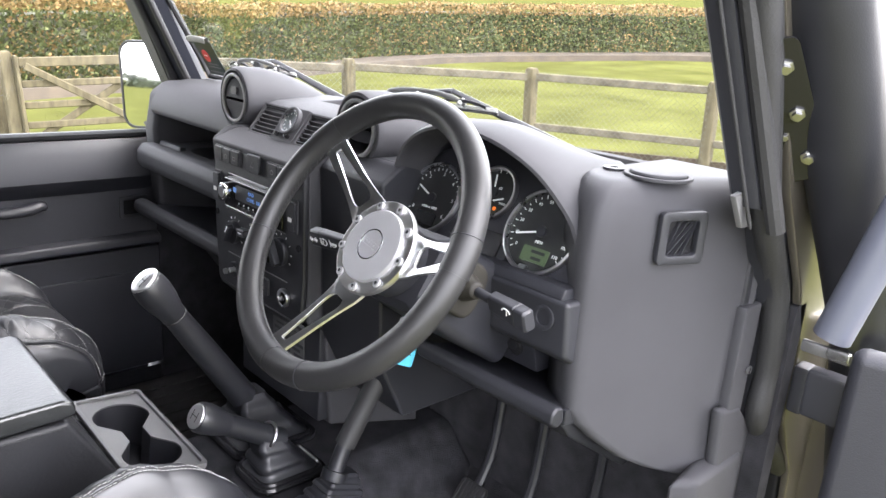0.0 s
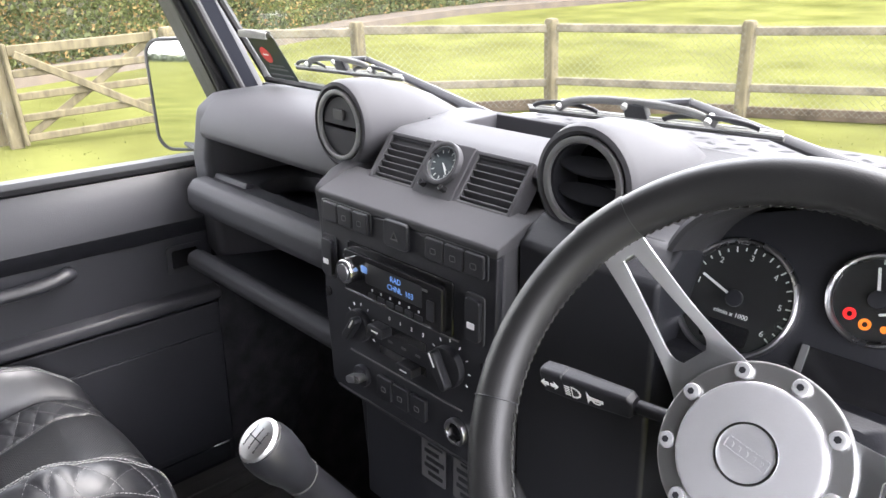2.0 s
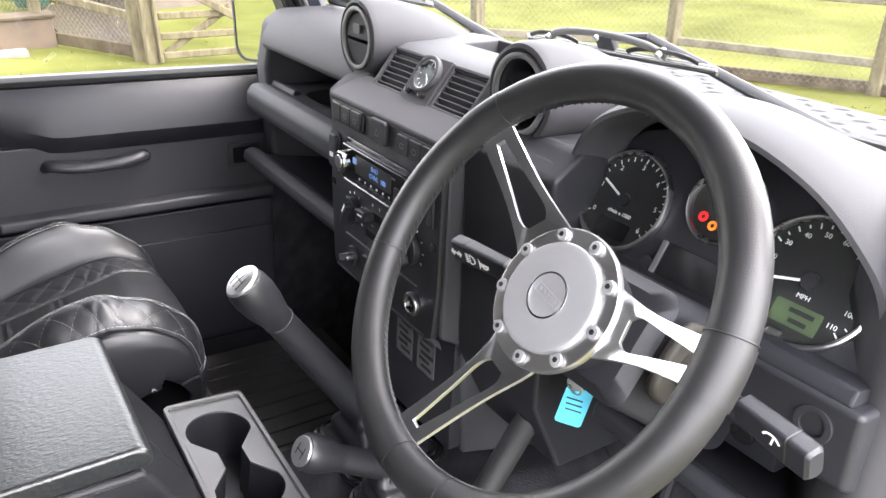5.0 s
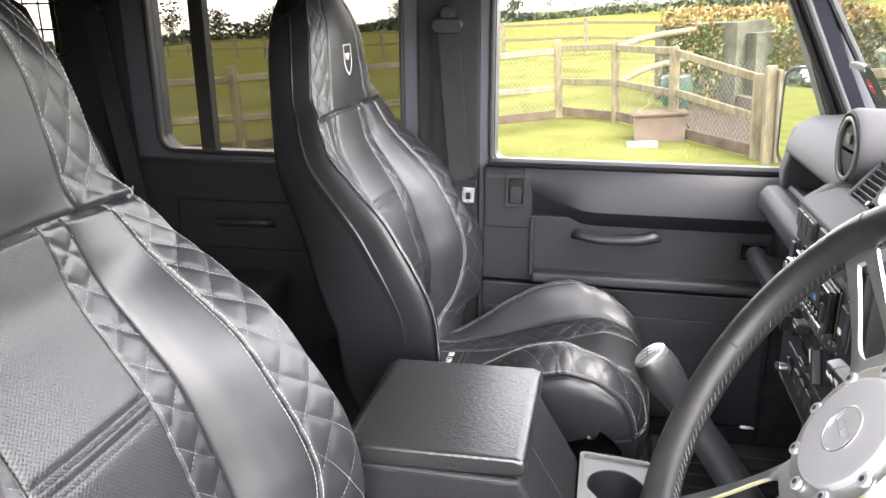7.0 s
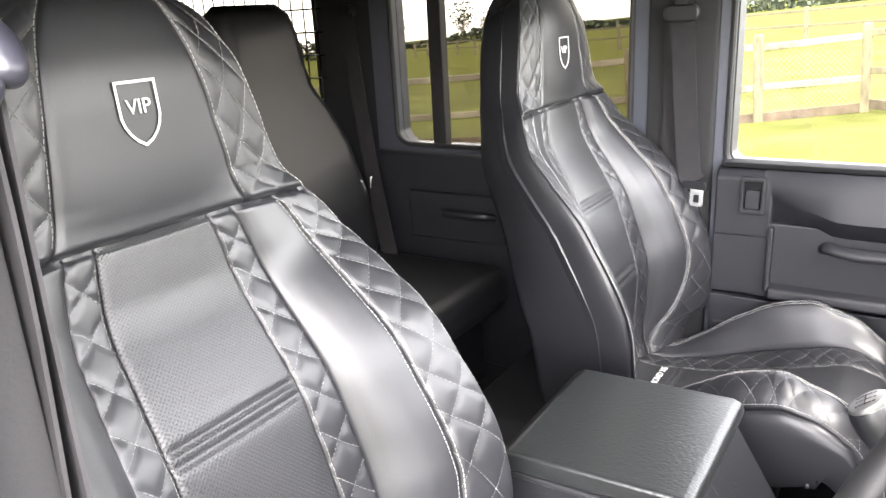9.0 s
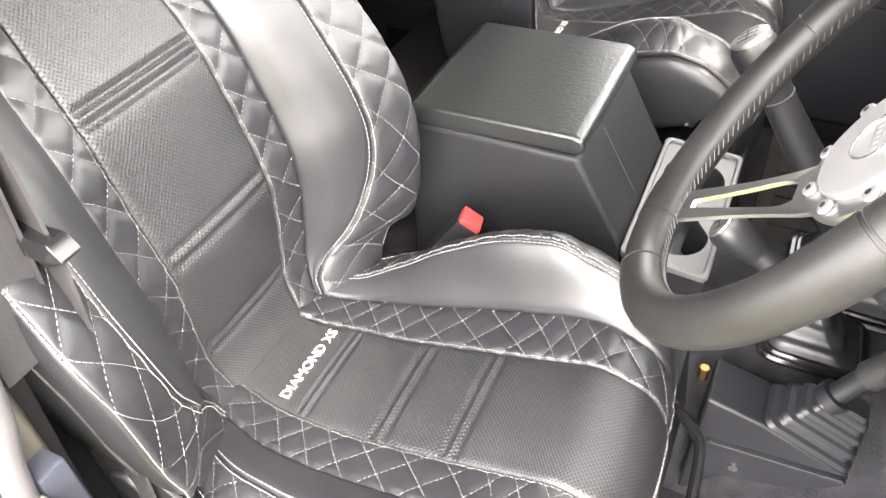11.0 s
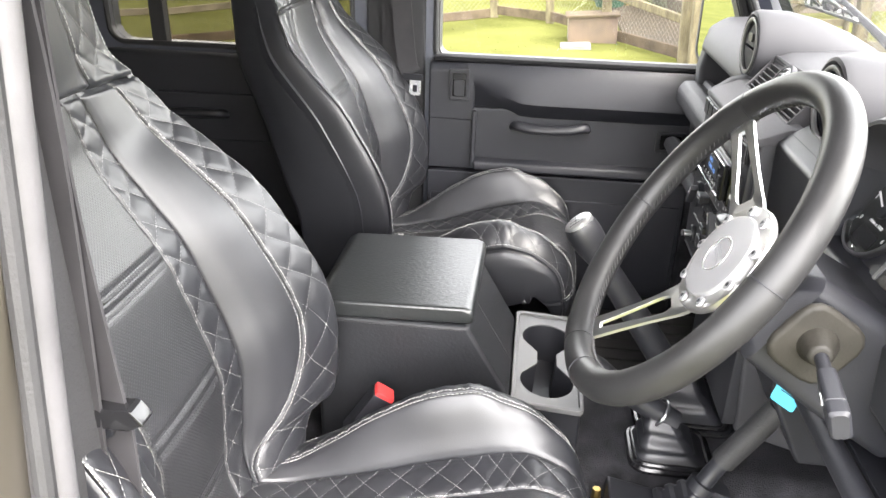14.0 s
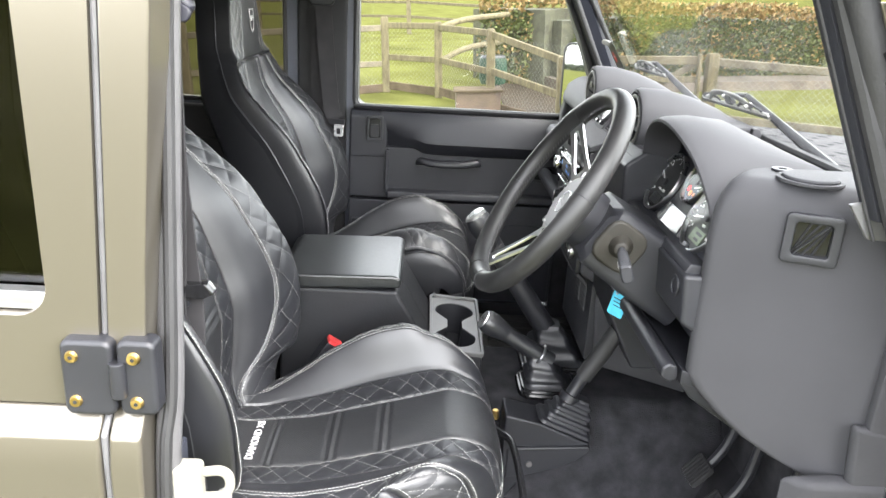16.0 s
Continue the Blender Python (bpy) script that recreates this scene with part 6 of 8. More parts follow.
# outline of the side face, along its length s and height z
F0, F1 = Vector((0.664, 0.672, 0)), Vector((0.765, 0.925, 0))
fd = (F1 - F0).normalized()
fn = Vector((fd.y, -fd.x, 0))


def pod_face(s, z, h=0.0):
    return F0 + fd * s + fn * h + Vector((0, 0, z))




def pod_ring(z, s0, inset):
    """A level cut through the pod: a rounded front corner, then the long flat face."""
    k = pod_face(s0, z, -inset)
    a = Vector((k.x - 0.034, k.y + 0.028, z))
    b = pod_face(s0 + 0.030, z, -inset)
    arc = [a * (1 - t) ** 2 + k * 2 * t * (1 - t) + b * t * t for t in (0, 0.2, 0.35, 0.5, 0.65, 0.8, 1.0)]
    e = pod_face(0.268, z, -inset)
    return [Vector((0.60, 0.94, z)), Vector((0.60, a.y + 0.02, z))] + arc + [b * 0.5 + e * 0.5, e, pod_face(0.276, z, -inset - 0.008), Vector((0.757 - inset, 0.94, z))]


pod_levels = [(0.985, 0.215, 0.006), (1.0, 0.175, 0.002), (1.02, 0.125, 0.0), (1.04, 0.085, 0.0), (1.07, 0.045, 0.0), (1.10, 0.014, 0.0), (1.12, 0.002, 0.0), (1.2, 0.0, 0.0), (1.32, 0.0, 0.0), (1.352, 0.002, 0.001), (1.374, 0.007, 0.004), (1.390, 0.016, 0.011), (1.399, 0.027, 0.022), (1.402, 0.038, 0.034)]
part("pod_shell", ring_loft([pod_ring(*k) for k in pod_levels]), DASH, pod, smooth=60)
part("speaker_pad", disc(Matrix.Translation((0.672, 0.797, 1.404)), 0.034, 0.006, 40, 0.004), DASH, pod, "round raised pad")
part("pad_ring", annulus(Matrix.Translation((0.672, 0.797, 1.402)), 0.035, 0.041, 0.004, 40, 0.001), DASH, pod)
part("top_screw", annulus(Matrix.Translation((0.616, 0.786, 1.403)), 0.006, 0.014, 0.0025, 28, 0.001), BLACK, pod)
vm = facing(pod_face(0.131, 1.338, 0.0), fn)
sv = thing("side_vent", tuple(vm.translation), "small square black side vent with slanted slats", "air vent")
bm = frame_prism(rrect(0.067, 0.065, 0.007, 4), rrect(0.042, 0.042, 0.004, 4), "z", 0, 0.010, 0.003)
bm.transform(vm)
part("vent_frame", bm, BLACK, sv)
part("vent_inside", slab(vm, 0.046, 0.046, 0.001, 0.003, 0), GLOSSBLACK, sv)
for i in range(5):
    bm = box(-0.0012, 0.0012, -0.036, 0.036, 0.001, 0.006, 0.0005, 1)
    bm.transform(vm @ Matrix.Translation((-0.022 + 0.011 * i, 0, 0)) @ pose(0, 0, 0, 0, 0, -32))
    # keep the slats inside the frame
    for v in list(bm.verts):
        q = vm.inverted() @ v.co
        q.x, q.y = max(-0.0215, min(0.0215, q.x)), max(-0.0215, min(0.0215, q.y))
        v.co = vm @ q
    part("slat", bm, BLACK, sv)
part("foot_trim", prism([(0.75, 0.80), (0.775, 0.83), (0.775, 0.96), (0.73, 0.96)], "z", 0.62, 1.02, 0.012, 3), DASH, pod)


# ---- steering wheel and column ----
WA = radians(33.25)
WN = Vector((0, -math.cos(WA), math.sin(WA)))
WM = facing((0.4645, 0.499, 1.321), WN)


def at_wheel(bm):
    bm.transform(WM)
    return bm


def build_wheel():
    w = thing("steering_wheel", (0.4645, 0.499, 1.321), "black leather steering wheel with three polished alloy spokes", "steering wheel")
    R, T = 0.172, 0.0162
    rim = [Vector((R * math.cos(a), R * math.sin(a), 0)) for a in np.linspace(0, 2 * math.pi, 96, endpoint=False)]
    rb = part("rim", at_wheel(tube(rim, T, 18, True)), RIM, w, "black leather rim")
    # stitched seam round the inside of the rim
    lines = []
    for i in range(150):
        a = 2 * math.pi * i / 150
        pts = []
        for k in range(4):
            f = math.pi - 0.18 + 0.12 * k + 0.35
            aa = a + 0.012 * (k - 1.5)
            rr = R + (T + 0.0004) * math.cos(f)
            q = Vector((rr * math.cos(aa), rr * math.sin(aa), (T + 0.0004) * math.sin(f)))
            n = Vector((math.cos(f) * math.cos(aa), math.cos(f) * math.sin(aa), math.sin(f)))
            pts.append((np.array(WM @ q), np.array(WM.to_3x3() @ n)))
        lines.append(pts)
    V, F = dashes(lines, 0.0006, 0.02, 0.0)
    raw("rim_stitching", V, F, RIMTHREAD, rb, "dark baseball stitching", smooth=False)
    for a in (193, 13, 285):
        q = [Vector(((R + (T + 0.0003) * math.cos(f)) * math.cos(radians(a)), (R + (T + 0.0003) * math.cos(f)) * math.sin(radians(a)), (T + 0.0003) * math.sin(f))) for f in np.linspace(0, 2 * math.pi, 20, endpoint=False)]
        part("rim_seam", at_wheel(tube(q, 0.0006, 6, True)), BLACK, rb)
    D = -0.0445
    # spokes: flat polished plates with a tapered slot, rising from the hub to the rim
    for ang in SPOKES:
        n = 12
        def z_at(r):
            t = (r - 0.062) / (R - 0.062)
            return D - 0.002 + (-D + 0.002) * max(0, min(1, t)) ** 1.1
        o, i_ = [], []
        r0, r1 = 0.045, R - 0.008
        prof = [(r0, 0.031), (0.075, 0.0235), (0.11, 0.0185), (r1, 0.0165)]
        slot = [(0.074, 0.009), (0.084, 0.0135), (0.112, 0.0095), (0.149, 0.0042)]
        o = smooth_path([(r, h, 0) for r, h in prof], 4) + smooth_path([(r, -h, 0) for r, h in prof[::-1]], 4)
        i_ = smooth_path([(r, h, 0) for r, h in slot], 4) + smooth_path([(r, -h, 0) for r, h in slot[::-1]], 4)
        bm = frame_prism([(p.x, p.y) for p in o], [(p.x, p.y) for p in i_], "z", -0.0022, 0.0022, 0.0006)
        for v in bm.verts:
            v.co.z += z_at(v.co.x)
        bm.transform(WM @ pose(0, 0, 0, 0, 0, ang))
        part("spoke", bm, SPOKE, w, "polished alloy spoke with a tapered slot")
        wrap = tube([Vector((R * math.cos(a), R * math.sin(a), 0)) for a in np.linspace(radians(ang) - 0.11, radians(ang) + 0.11, 14)], T + 0.0007, 16)
        part("rim_wrap", at_wheel(wrap), RIM, w, "leather wrap at the spoke")
    part("hub_plate", at_wheel(disc(Matrix.Translation((0, 0, D - 0.003)), 0.0612, 0.009, 72, 0.0022)), BRUSHED, w, "polished alloy hub plate")
    part("hub_pad", at_wheel(ring_loft([[Vector((r * math.cos(2 * math.pi * i / 48), r * math.sin(2 * math.pi * i / 48), D + z)) for i in range(48)] for r, z in ((0.0468, 0.002), (0.0468, 0.0090), (0.0458, 0.0110), (0.043, 0.0120), (0.021, 0.0128), (0.0192, 0.0128), (0.0187, 0.0122), (0.002, 0.0122))])), PAD, w, "satin alloy centre pad")
    part("emblem_ring", at_wheel(annulus(Matrix.Translation((0, 0, D + 0.0122)), 0.0182, 0.0200, 0.0014, 48, 0.0004)), CHROME, w, "bright raised ring")
    em = Matrix.Translation((0, 0, D + 0.0122)) @ pose(0, 0, 0, 0, 0, -12)
    bm = frame_prism(rrect(0.031, 0.0085, 0.0012, 3), rrect(0.0285, 0.0062, 0.0008, 3), "z", 0, 0.0009)
    bm.transform(em)
    bar = part("emblem_bar", at_wheel(bm), PAD, w, "raised oblong emblem frame")
    for k in range(5):
        part("emblem_mark", at_wheel(slab(em @ Matrix.Translation((-0.0106 + 0.0053 * k, 0, 0)), 0.0032, 0.0036, 0.0007, 0.001, 0)), PAD, bar)
    for i in range(9):
        a = radians(SPOKES[0] - 27 + 40 * i)
        q = Matrix.Translation((0.0537 * math.cos(a), 0.0537 * math.sin(a), D + 0.006))
        b = part("bolt", at_wheel(disc(q, 0.0058, 0.0042, 24, 0.0019)), PAD, w, "domed chrome bolt")
        part("bolt_socket", at_wheel(disc(q @ Matrix.Translation((0, 0, 0.0042)), 0.0024, 0.0004, 6)), BLACK, b)
    part("boss", at_wheel(cyl((0, 0, D - 0.075), (0, 0, D - 0.003), 0.043, 0.052, 36, 0.003)), BLACK, w, "black steering boss")


SPOKES = (141, 6, -102)
build_wheel()

col = thing("steering_column", (0.469, 0.65, 1.2), "black plastic steering column shroud with stalks", "steering column")

rings = []
for d_, w_, h_, dz in ((-0.085, 0.10, 0.085, 0.0), (-0.095, 0.125, 0.105, 0.0), (-0.18, 0.135, 0.115, 0.002), (-0.27, 0.13, 0.115, 0.002)):
    rings.append([WM @ Vector((p[0] + 0.008, p[1] + dz, d_)) for p in rrect(w_, h_, 0.016, 4)])
part("shroud", ring_loft(rings), BLACK, col)
part("stalk_plate", slab(facing((0.546, 0.600, 1.262), (1, 0, 0), (0, 0.56, 0.83)), 0.070, 0.070, 0.011, 0.020, 0.005, 3), GAITER, col, "worn brown rubber stalk gaiter")
part("stalk_boot", cyl((0.555, 0.600, 1.264), (0.582, 0.594, 1.267), 0.019, 0.010, 20, 0.003), GAITER, col)


def stalk(a, b, label, sgn):
    a, b = Vector(a), Vector(b)
    d = (b - a).normalized()
    up = Vector((0, -0.3, 1)) - d * d.dot(Vector((0, -0.3, 1)))
    s = part("stalk", tube([a, a + (b - a) * 0.35], 0.006, 12), BLACK, col, label)
    rings = []
    u = up.normalized()
    f = d.cross(u)
    for t, w_, h_ in ((0.37, 0.014, 0.012), (0.40, 0.022, 0.015), (0.82, 0.026, 0.0165), (0.828, 0.0245, 0.0150), (0.836, 0.026, 0.0165), (0.975, 0.0255, 0.016), (1.0, 0.021, 0.012)):
        c = a + (b - a) * t
        rings.append([c + u * p[0] + f * p[1] for p in rrect(w_, h_, 0.004, 3)])
    part("stalk_grip", ring_loft(rings), BLACK, s)
    m = facing(a + (b - a) * 0.72 - f * 0.0088 * (1 if f.y > 0 else -1), -f if f.y > 0 else f, u)

    def mark(points, px):
        bm = prism([(x + px, y) for x, y in points], "z", 0, 0.0004, 0)
        bm.transform(m)
        part("symbol", bm, WHITE, s)
    if sgn < 0:
        # direction arrows, head lamp and horn
        for k in (-1, 1):
            mark([(k * 0.0095, 0), (k * 0.005, 0.0045), (k * 0.005, 0.0018), (k * 0.001, 0.0018), (k * 0.001, -0.0018), (k * 0.005, -0.0018), (k * 0.005, -0.0045)], -0.029)
        lamp = [(-0.0035, 0.006), (0.001, 0.0055), (0.005, 0.003), (0.006, 0), (0.005, -0.003), (0.001, -0.0055), (-0.0035, -0.006)]
        bm = frame_prism(lamp, [(x * 0.74 - 0.0002, y * 0.76) for x, y in lamp], "z", 0, 0.0004)
        bm.transform(m @ Matrix.Translation((-0.0025, 0, 0)))
        part("symbol", bm, WHITE, s)
        for k in range(5):
            mark([(-0.0105, 0.0022 * (k - 2) - 0.0005), (-0.0050, 0.0022 * (k - 2) - 0.0005), (-0.0050, 0.0022 * (k - 2) + 0.0005), (-0.0105, 0.0022 * (k - 2) + 0.0005)], -0.0025)
        mark([(-0.007, 0.0065), (-0.0045, 0.0022), (0.004, 0.0016), (0.0085, 0.0018), (0.0085, -0.0018), (0.004, -0.0016), (-0.0045, -0.0022), (-0.007, -0.0065)], 0.0165)
        bm = frame_prism(rrect(0.009, 0.0062, 0.003, 4), rrect(0.0066, 0.0038, 0.0018, 4), "z", 0, 0.0004)
        bm.transform(m @ Matrix.Translation((0.0185, -0.0012, 0)))
        part("symbol", bm, WHITE, s)
    else:
        # wiper sweep
        fan = [(0.009 * math.cos(a), 0.009 * math.sin(a)) for a in np.linspace(0.5, 2.64, 12)]
        mark(fan + [(x * 0.8, y * 0.8) for x, y in fan[::-1]], 0.0)
        mark([(-0.0008, -0.001), (0.0008, -0.001), (0.0035, 0.008), (0.002, 0.0085)], 0.0)
    return s


stalk((0.570, 0.597, 1.266), (0.675, 0.580, 1.264), "black stalk with a white wiper symbol", 1)
stalk((0.405, 0.585, 1.267), (0.262, 0.580, 1.2555), "black stalk with white lamp and horn symbols", -1)
key = thing("ignition_key", (0.41, 0.63, 1.12), "ignition key with a blue paper tag hanging below", "key")
part("lock_barrel", cyl((0.412, 0.665, 1.172), (0.402, 0.648, 1.158), 0.015, 0.013, 20, 0.002), BLACK, key)
part("key_blade", slab(facing((0.396, 0.648, 1.146), (0.5, -0.8, 0.2)), 0.020, 0.028, 0.003, 0.008, 0.001), STEEL, key, "steel key head")
part("key_ring", tube([Vector((0.392 + 0.010 * math.cos(a), 0.652, 1.132 + 0.010 * math.sin(a))) for a in np.linspace(0, 6.28, 20, endpoint=False)], 0.001, 6, True), STEEL, key)
tg = part("tag", slab(facing((0.388, 0.658, 1.101), (0.75, -0.65, 0.05), spin=-12), 0.030, 0.046, 0.0012, 0.004, 0.0004), BLUE, key, "bright blue tag")
for i in range(4):
    part("scribble", slab(facing((0.3888, 0.6572, 1.111 - 0.007 * i), (0.75, -0.65, 0.05), spin=-12), 0.018, 0.0016, 0.0006, 0.0004, 0), BLACK, tg)

# ---- centre console ----
cub = thing("cubby_box", (0.02, 0.12, 0.76), "black leather-covered storage box between the front seats", "storage box")
part("box_body", prism([(0.018, 0.76), (0.335, 0.76), (0.335, 0.885), (0.262, 1.010), (0.018, 1.010)], "x", -0.098, 0.158, 0.008, 3), VINYL, cub, "plain black vinyl sides")
part("lid", prism([(0.025, 1.010), (0.268, 1.018), (0.272, 1.028), (0.268, 1.040), (0.255, 1.045), (0.03, 1.040), (0.012, 1.028)], "x", -0.102, 0.163, 0.006, 3), LEATHER_LID, cub, "padded creased leather lid")
lines = []
for x in (0.1592,):
    P = [np.array((x, y, z)) for y, z in ((0.03, 1.003), (0.255, 1.003))]
    lines.append([(p, np.array((1.0, 0, 0))) for p in P])
P = [np.array((0.06, 0.2632 + 0.0722 * t, 1.0095 - 0.123 * t)) for t in (0.03, 0.98)]
nrm = np.array((0, 0.86, 0.5))
lines.append([(p + nrm * 0.001, nrm) for p in P])
V, F = dashes(lines)
raw("stitching", V, F, DARKTHREAD, cub, "dark stitching", kind="stuff", smooth=False)

cup = thing("cup_holder", (0.02, 0.39, 0.78), "grey console tray with two round cup holders", "cup holder")
cm_ = Matrix.Translation((0.034, 0.394, 0.886)) @ pose(0, 0, 0, -4, 2, 0)
# a plate whose two round wells are joined by a slot


def well_outline(k=1.0, n=72):
    out = []
    for i in range(n):
        a = 2 * math.pi * i / n
        c, d = math.cos(a), math.sin(a)
        q = 0.064 * abs(c)
        root2 = q * q - 0.064 ** 2 + 0.045 ** 2
        r = q + math.sqrt(root2) if root2 > 0.0 else 0.017 / abs(d)
        out.append((r * c * k, r * d * k))
    return out


def plate_outline(w, h, n=72):
    out = []
    for i in range(n):
        c, d = math.cos(2 * math.pi * i / n), math.sin(2 * math.pi * i / n)
        k = min(w / 2 / max(abs(c), 1e-6), h / 2 / max(abs(d), 1e-6))
        out.append((k * c, k * d))
    for sx in (-1, 1):
        for sy in (-1, 1):
            q = (sx * w / 2, sy * h / 2)
            m = min(range(n), key=lambda m: (out[m][0] - q[0]) ** 2 + (out[m][1] - q[1]) ** 2)
            out[m] = q
    return out


bm = frame_prism(plate_outline(0.272, 0.112), well_outline(), "z", -0.006, 0.0, 0.0)
bm.transform(cm_)
part("cup_plate", bm, SILVERPAINT, cup, "grey plastic plate with two joined wells")
bm = bmesh.new()
rings = [[bm.verts.new((x, y, z)) for x, y in well_outline(k)] for k, z in ((1.0, -0.003), (0.97, -0.03), (0.93, -0.075))]
for A_, B_ in zip(rings, rings[1:]):
    for i in range(72):
        bm.faces.new((A_[i], A_[(i + 1) % 72], B_[(i + 1) % 72], B_[i]))
bm.faces.new(rings[-1])
bm.transform(cm_)
part("cup_well", bm, BLACK, cup, "black joined cup wells")
bm = frame_prism(rrect(0.280, 0.118, 0.010, 4), rrect(0.266, 0.104, 0.008, 4), "z", -0.004, 0.006, 0.002)
bm.transform(cm_)
part("plate_rim", bm, SILVERPAINT, cup)
part("cup_base", frame_prism([(p[0] + 0.034, p[1] + 0.394) for p in rrect(0.272, 0.110, 0.006, 3)], [(p[0] + 0.034, p[1] + 0.394) for p in rrect(0.264, 0.102, 0.006, 3)], "z", 0.76, 0.874, 0.0), BLACK, cup)


def gaiter(parent, c, w, d, top, neck, material=LEATHER, folds=3):
    """A soft leather gaiter: a rounded foot sagging in creases up to the lever's neck."""
    rings = []
    c, top = Vector(c), Vector(top)
    n = folds * 6
    for i in range(n + 1):
        t = i / n
        k = (1 - t) ** 1.25
        q = c + (top - c) * t
        crease = 0.0045 * math.sin(t * folds * 2 * math.pi) * (1 - t) ** 0.5
        ring = []
        for m, p in enumerate(rrect(w, d, 0.022, 6)):
            a = math.atan2(p[1], p[0])
            e = Vector((math.cos(a), math.sin(a), 0)) * neck
            v = Vector((p[0], p[1], 0)) * k + e * (1 - k)
            v = v * (1 + crease / max(v.length, 0.01)) + Vector((0, 0, 0.003 * math.sin(3 * a + 5 * t) * math.sin(math.pi * t)))
            ring.append(q + v)
        rings.append(ring)
    g = part("gaiter", ring_loft(rings), material, parent, "creased black leather gaiter", smooth=70)
    for k, r, z in ((1.06, 0.0065, 0.0), (0.97, 0.005, 0.007)):
        path = [c + Vector((p[0] * k, p[1] * k, z)) for p in rrect(w, d, 0.022, 6)]
        part("gaiter_frame", tube(path, r, 8, True), GLOSSBLACK, parent, "glossy black gaiter frame")
    return g


gl = thing("gear_lever", (0.0, 0.60, 0.79), "leather-covered gear lever with an alloy-topped knob", "gear lever")
g0, g1 = Vector((0.0, 0.615, 0.86)), Vector((0.027, 0.432, 1.130))
gd = (g1 - g0).normalized()
part("lever_sleeve", tube([g0 - gd * 0.05, g0, g0 + (g1 - g0) * 0.5, g0 + (g1 - g0) * 0.80], lambda s: 0.029 - 0.009 * s, 18), LEATHER, gl, "black leather sleeve")
part("sleeve_seam", tube([Vector(g0 + (g1 - g0) * 0.79) + gd.orthogonal().normalized() * 0.0 + q for q in [0.0208 * (math.cos(a) * gd.orthogonal().normalized() + math.sin(a) * gd.cross(gd.orthogonal().normalized())) for a in np.linspace(0, 6.2832, 24, endpoint=False)]], 0.0012, 6, True), DARKTHREAD, gl)
kx = gd.orthogonal().normalized()
ky = gd.cross(kx)
rings = []
for t, r in ((0.76, 0.0195), (0.83, 0.0215), (0.90, 0.0265), (0.97, 0.0285), (1.02, 0.0275), (1.05, 0.024)):
    rings.append([g0 + (g1 - g0) * t + (kx * math.cos(a) + ky * math.sin(a)) * r for a in np.linspace(0, 2 * math.pi, 28, endpoint=False)])
part("knob", ring_loft(rings), LEATHER, gl, "stitched leather knob")
km = facing(g0 + (g1 - g0) * 1.05, gd + Vector((0, -0.25, 0.1)), (0, 1, 0))
kc = part("knob_cap", (lambda b: (b.transform(km), b)[1])(ring_loft([[Vector((r * math.cos(a), r * 1.15 * math.sin(a), z)) for a in np.linspace(0, 2 * math.pi, 32, endpoint=False)] for r, z in ((0.0215, -0.006), (0.0215, 0.002), (0.019, 0.005), (0.008, 0.0065), (0.001, 0.0067))])), BRUSHED, gl, "satin alloy cap with shift pattern")
for x, y, w_, h_ in ((0, 0, 0.022, 0.0012), (-0.009, 0, 0.0012, 0.016), (0, 0, 0.0012, 0.016), (0.009, 0, 0.0012, 0.016)):
    part("shift_line", slab(km @ Matrix.Translation((x, y, 0.0066)), w_, h_, 0.0004, 0.0003, 0), BLACK, kc)
for ch, x, y in (("1", -0.009, 0.0105), ("3", 0, 0.0105), ("5", 0.009, 0.0105), ("2", -0.009, -0.0105), ("4", 0, -0.0105), ("6", 0.009, -0.0105)):
    lettering("gear_number", ch, 0.0055, km @ Matrix.Translation((x, y, 0.0064)), BLACK, kc, "dark engraved number", 0.0003)
gaiter(gl, (0.005, 0.635, 0.797), 0.150, 0.150, (0.0, 0.615, 0.885), 0.030)

tl = thing("transfer_lever", (0.138, 0.585, 0.79), "short leather transfer lever with alloy knob and gaiter", "gear lever")
t0, t1 = Vector((0.138, 0.575, 0.87)), Vector((0.139, 0.455, 0.945))
td = (t1 - t0).normalized()
part("lever_sleeve", tube([t0 - td * 0.03, t0, t0 + (t1 - t0) * 0.7], lambda s: 0.020 - 0.002 * s, 16), LEATHER, tl)
rings = []
kx = td.orthogonal().normalized()
ky = td.cross(kx)
for t, r in ((0.62, 0.018), (0.75, 0.022), (0.9, 0.0255), (1.0, 0.0245), (1.04, 0.022)):
    rings.append([t0 + (t1 - t0) * t + (kx * math.cos(a) + ky * math.sin(a)) * r for a in np.linspace(0, 2 * math.pi, 24, endpoint=False)])
part("knob", ring_loft(rings), LEATHER, tl, "stitched leather knob")
km2 = facing(t0 + (t1 - t0) * 1.03, td, (0, 0, 1))
kc = part("knob_cap", disc(km2, 0.020, 0.005, 28, 0.002), BRUSHED, tl, "satin alloy cap with pattern")
for x, y, w_, h_ in ((0, 0, 0.018, 0.0012), (-0.007, 0, 0.0012, 0.016), (0.007, 0, 0.0012, 0.016)):
    part("shift_line", slab(km2 @ Matrix.Translation((x, y, 0.005)), w_, h_, 0.0004, 0.0003, 0), BLACK, kc)
gaiter(tl, (0.140, 0.60, 0.797), 0.100, 0.118, (0.138, 0.572, 0.872), 0.022)
part("sleeve_ring", tube([t0 + (kx * math.cos(a) + ky * math.sin(a)) * 0.0225 for a in np.linspace(0, 2 * math.pi, 24, endpoint=False)], 0.003, 8, True), STEEL, tl, "thin steel ring")

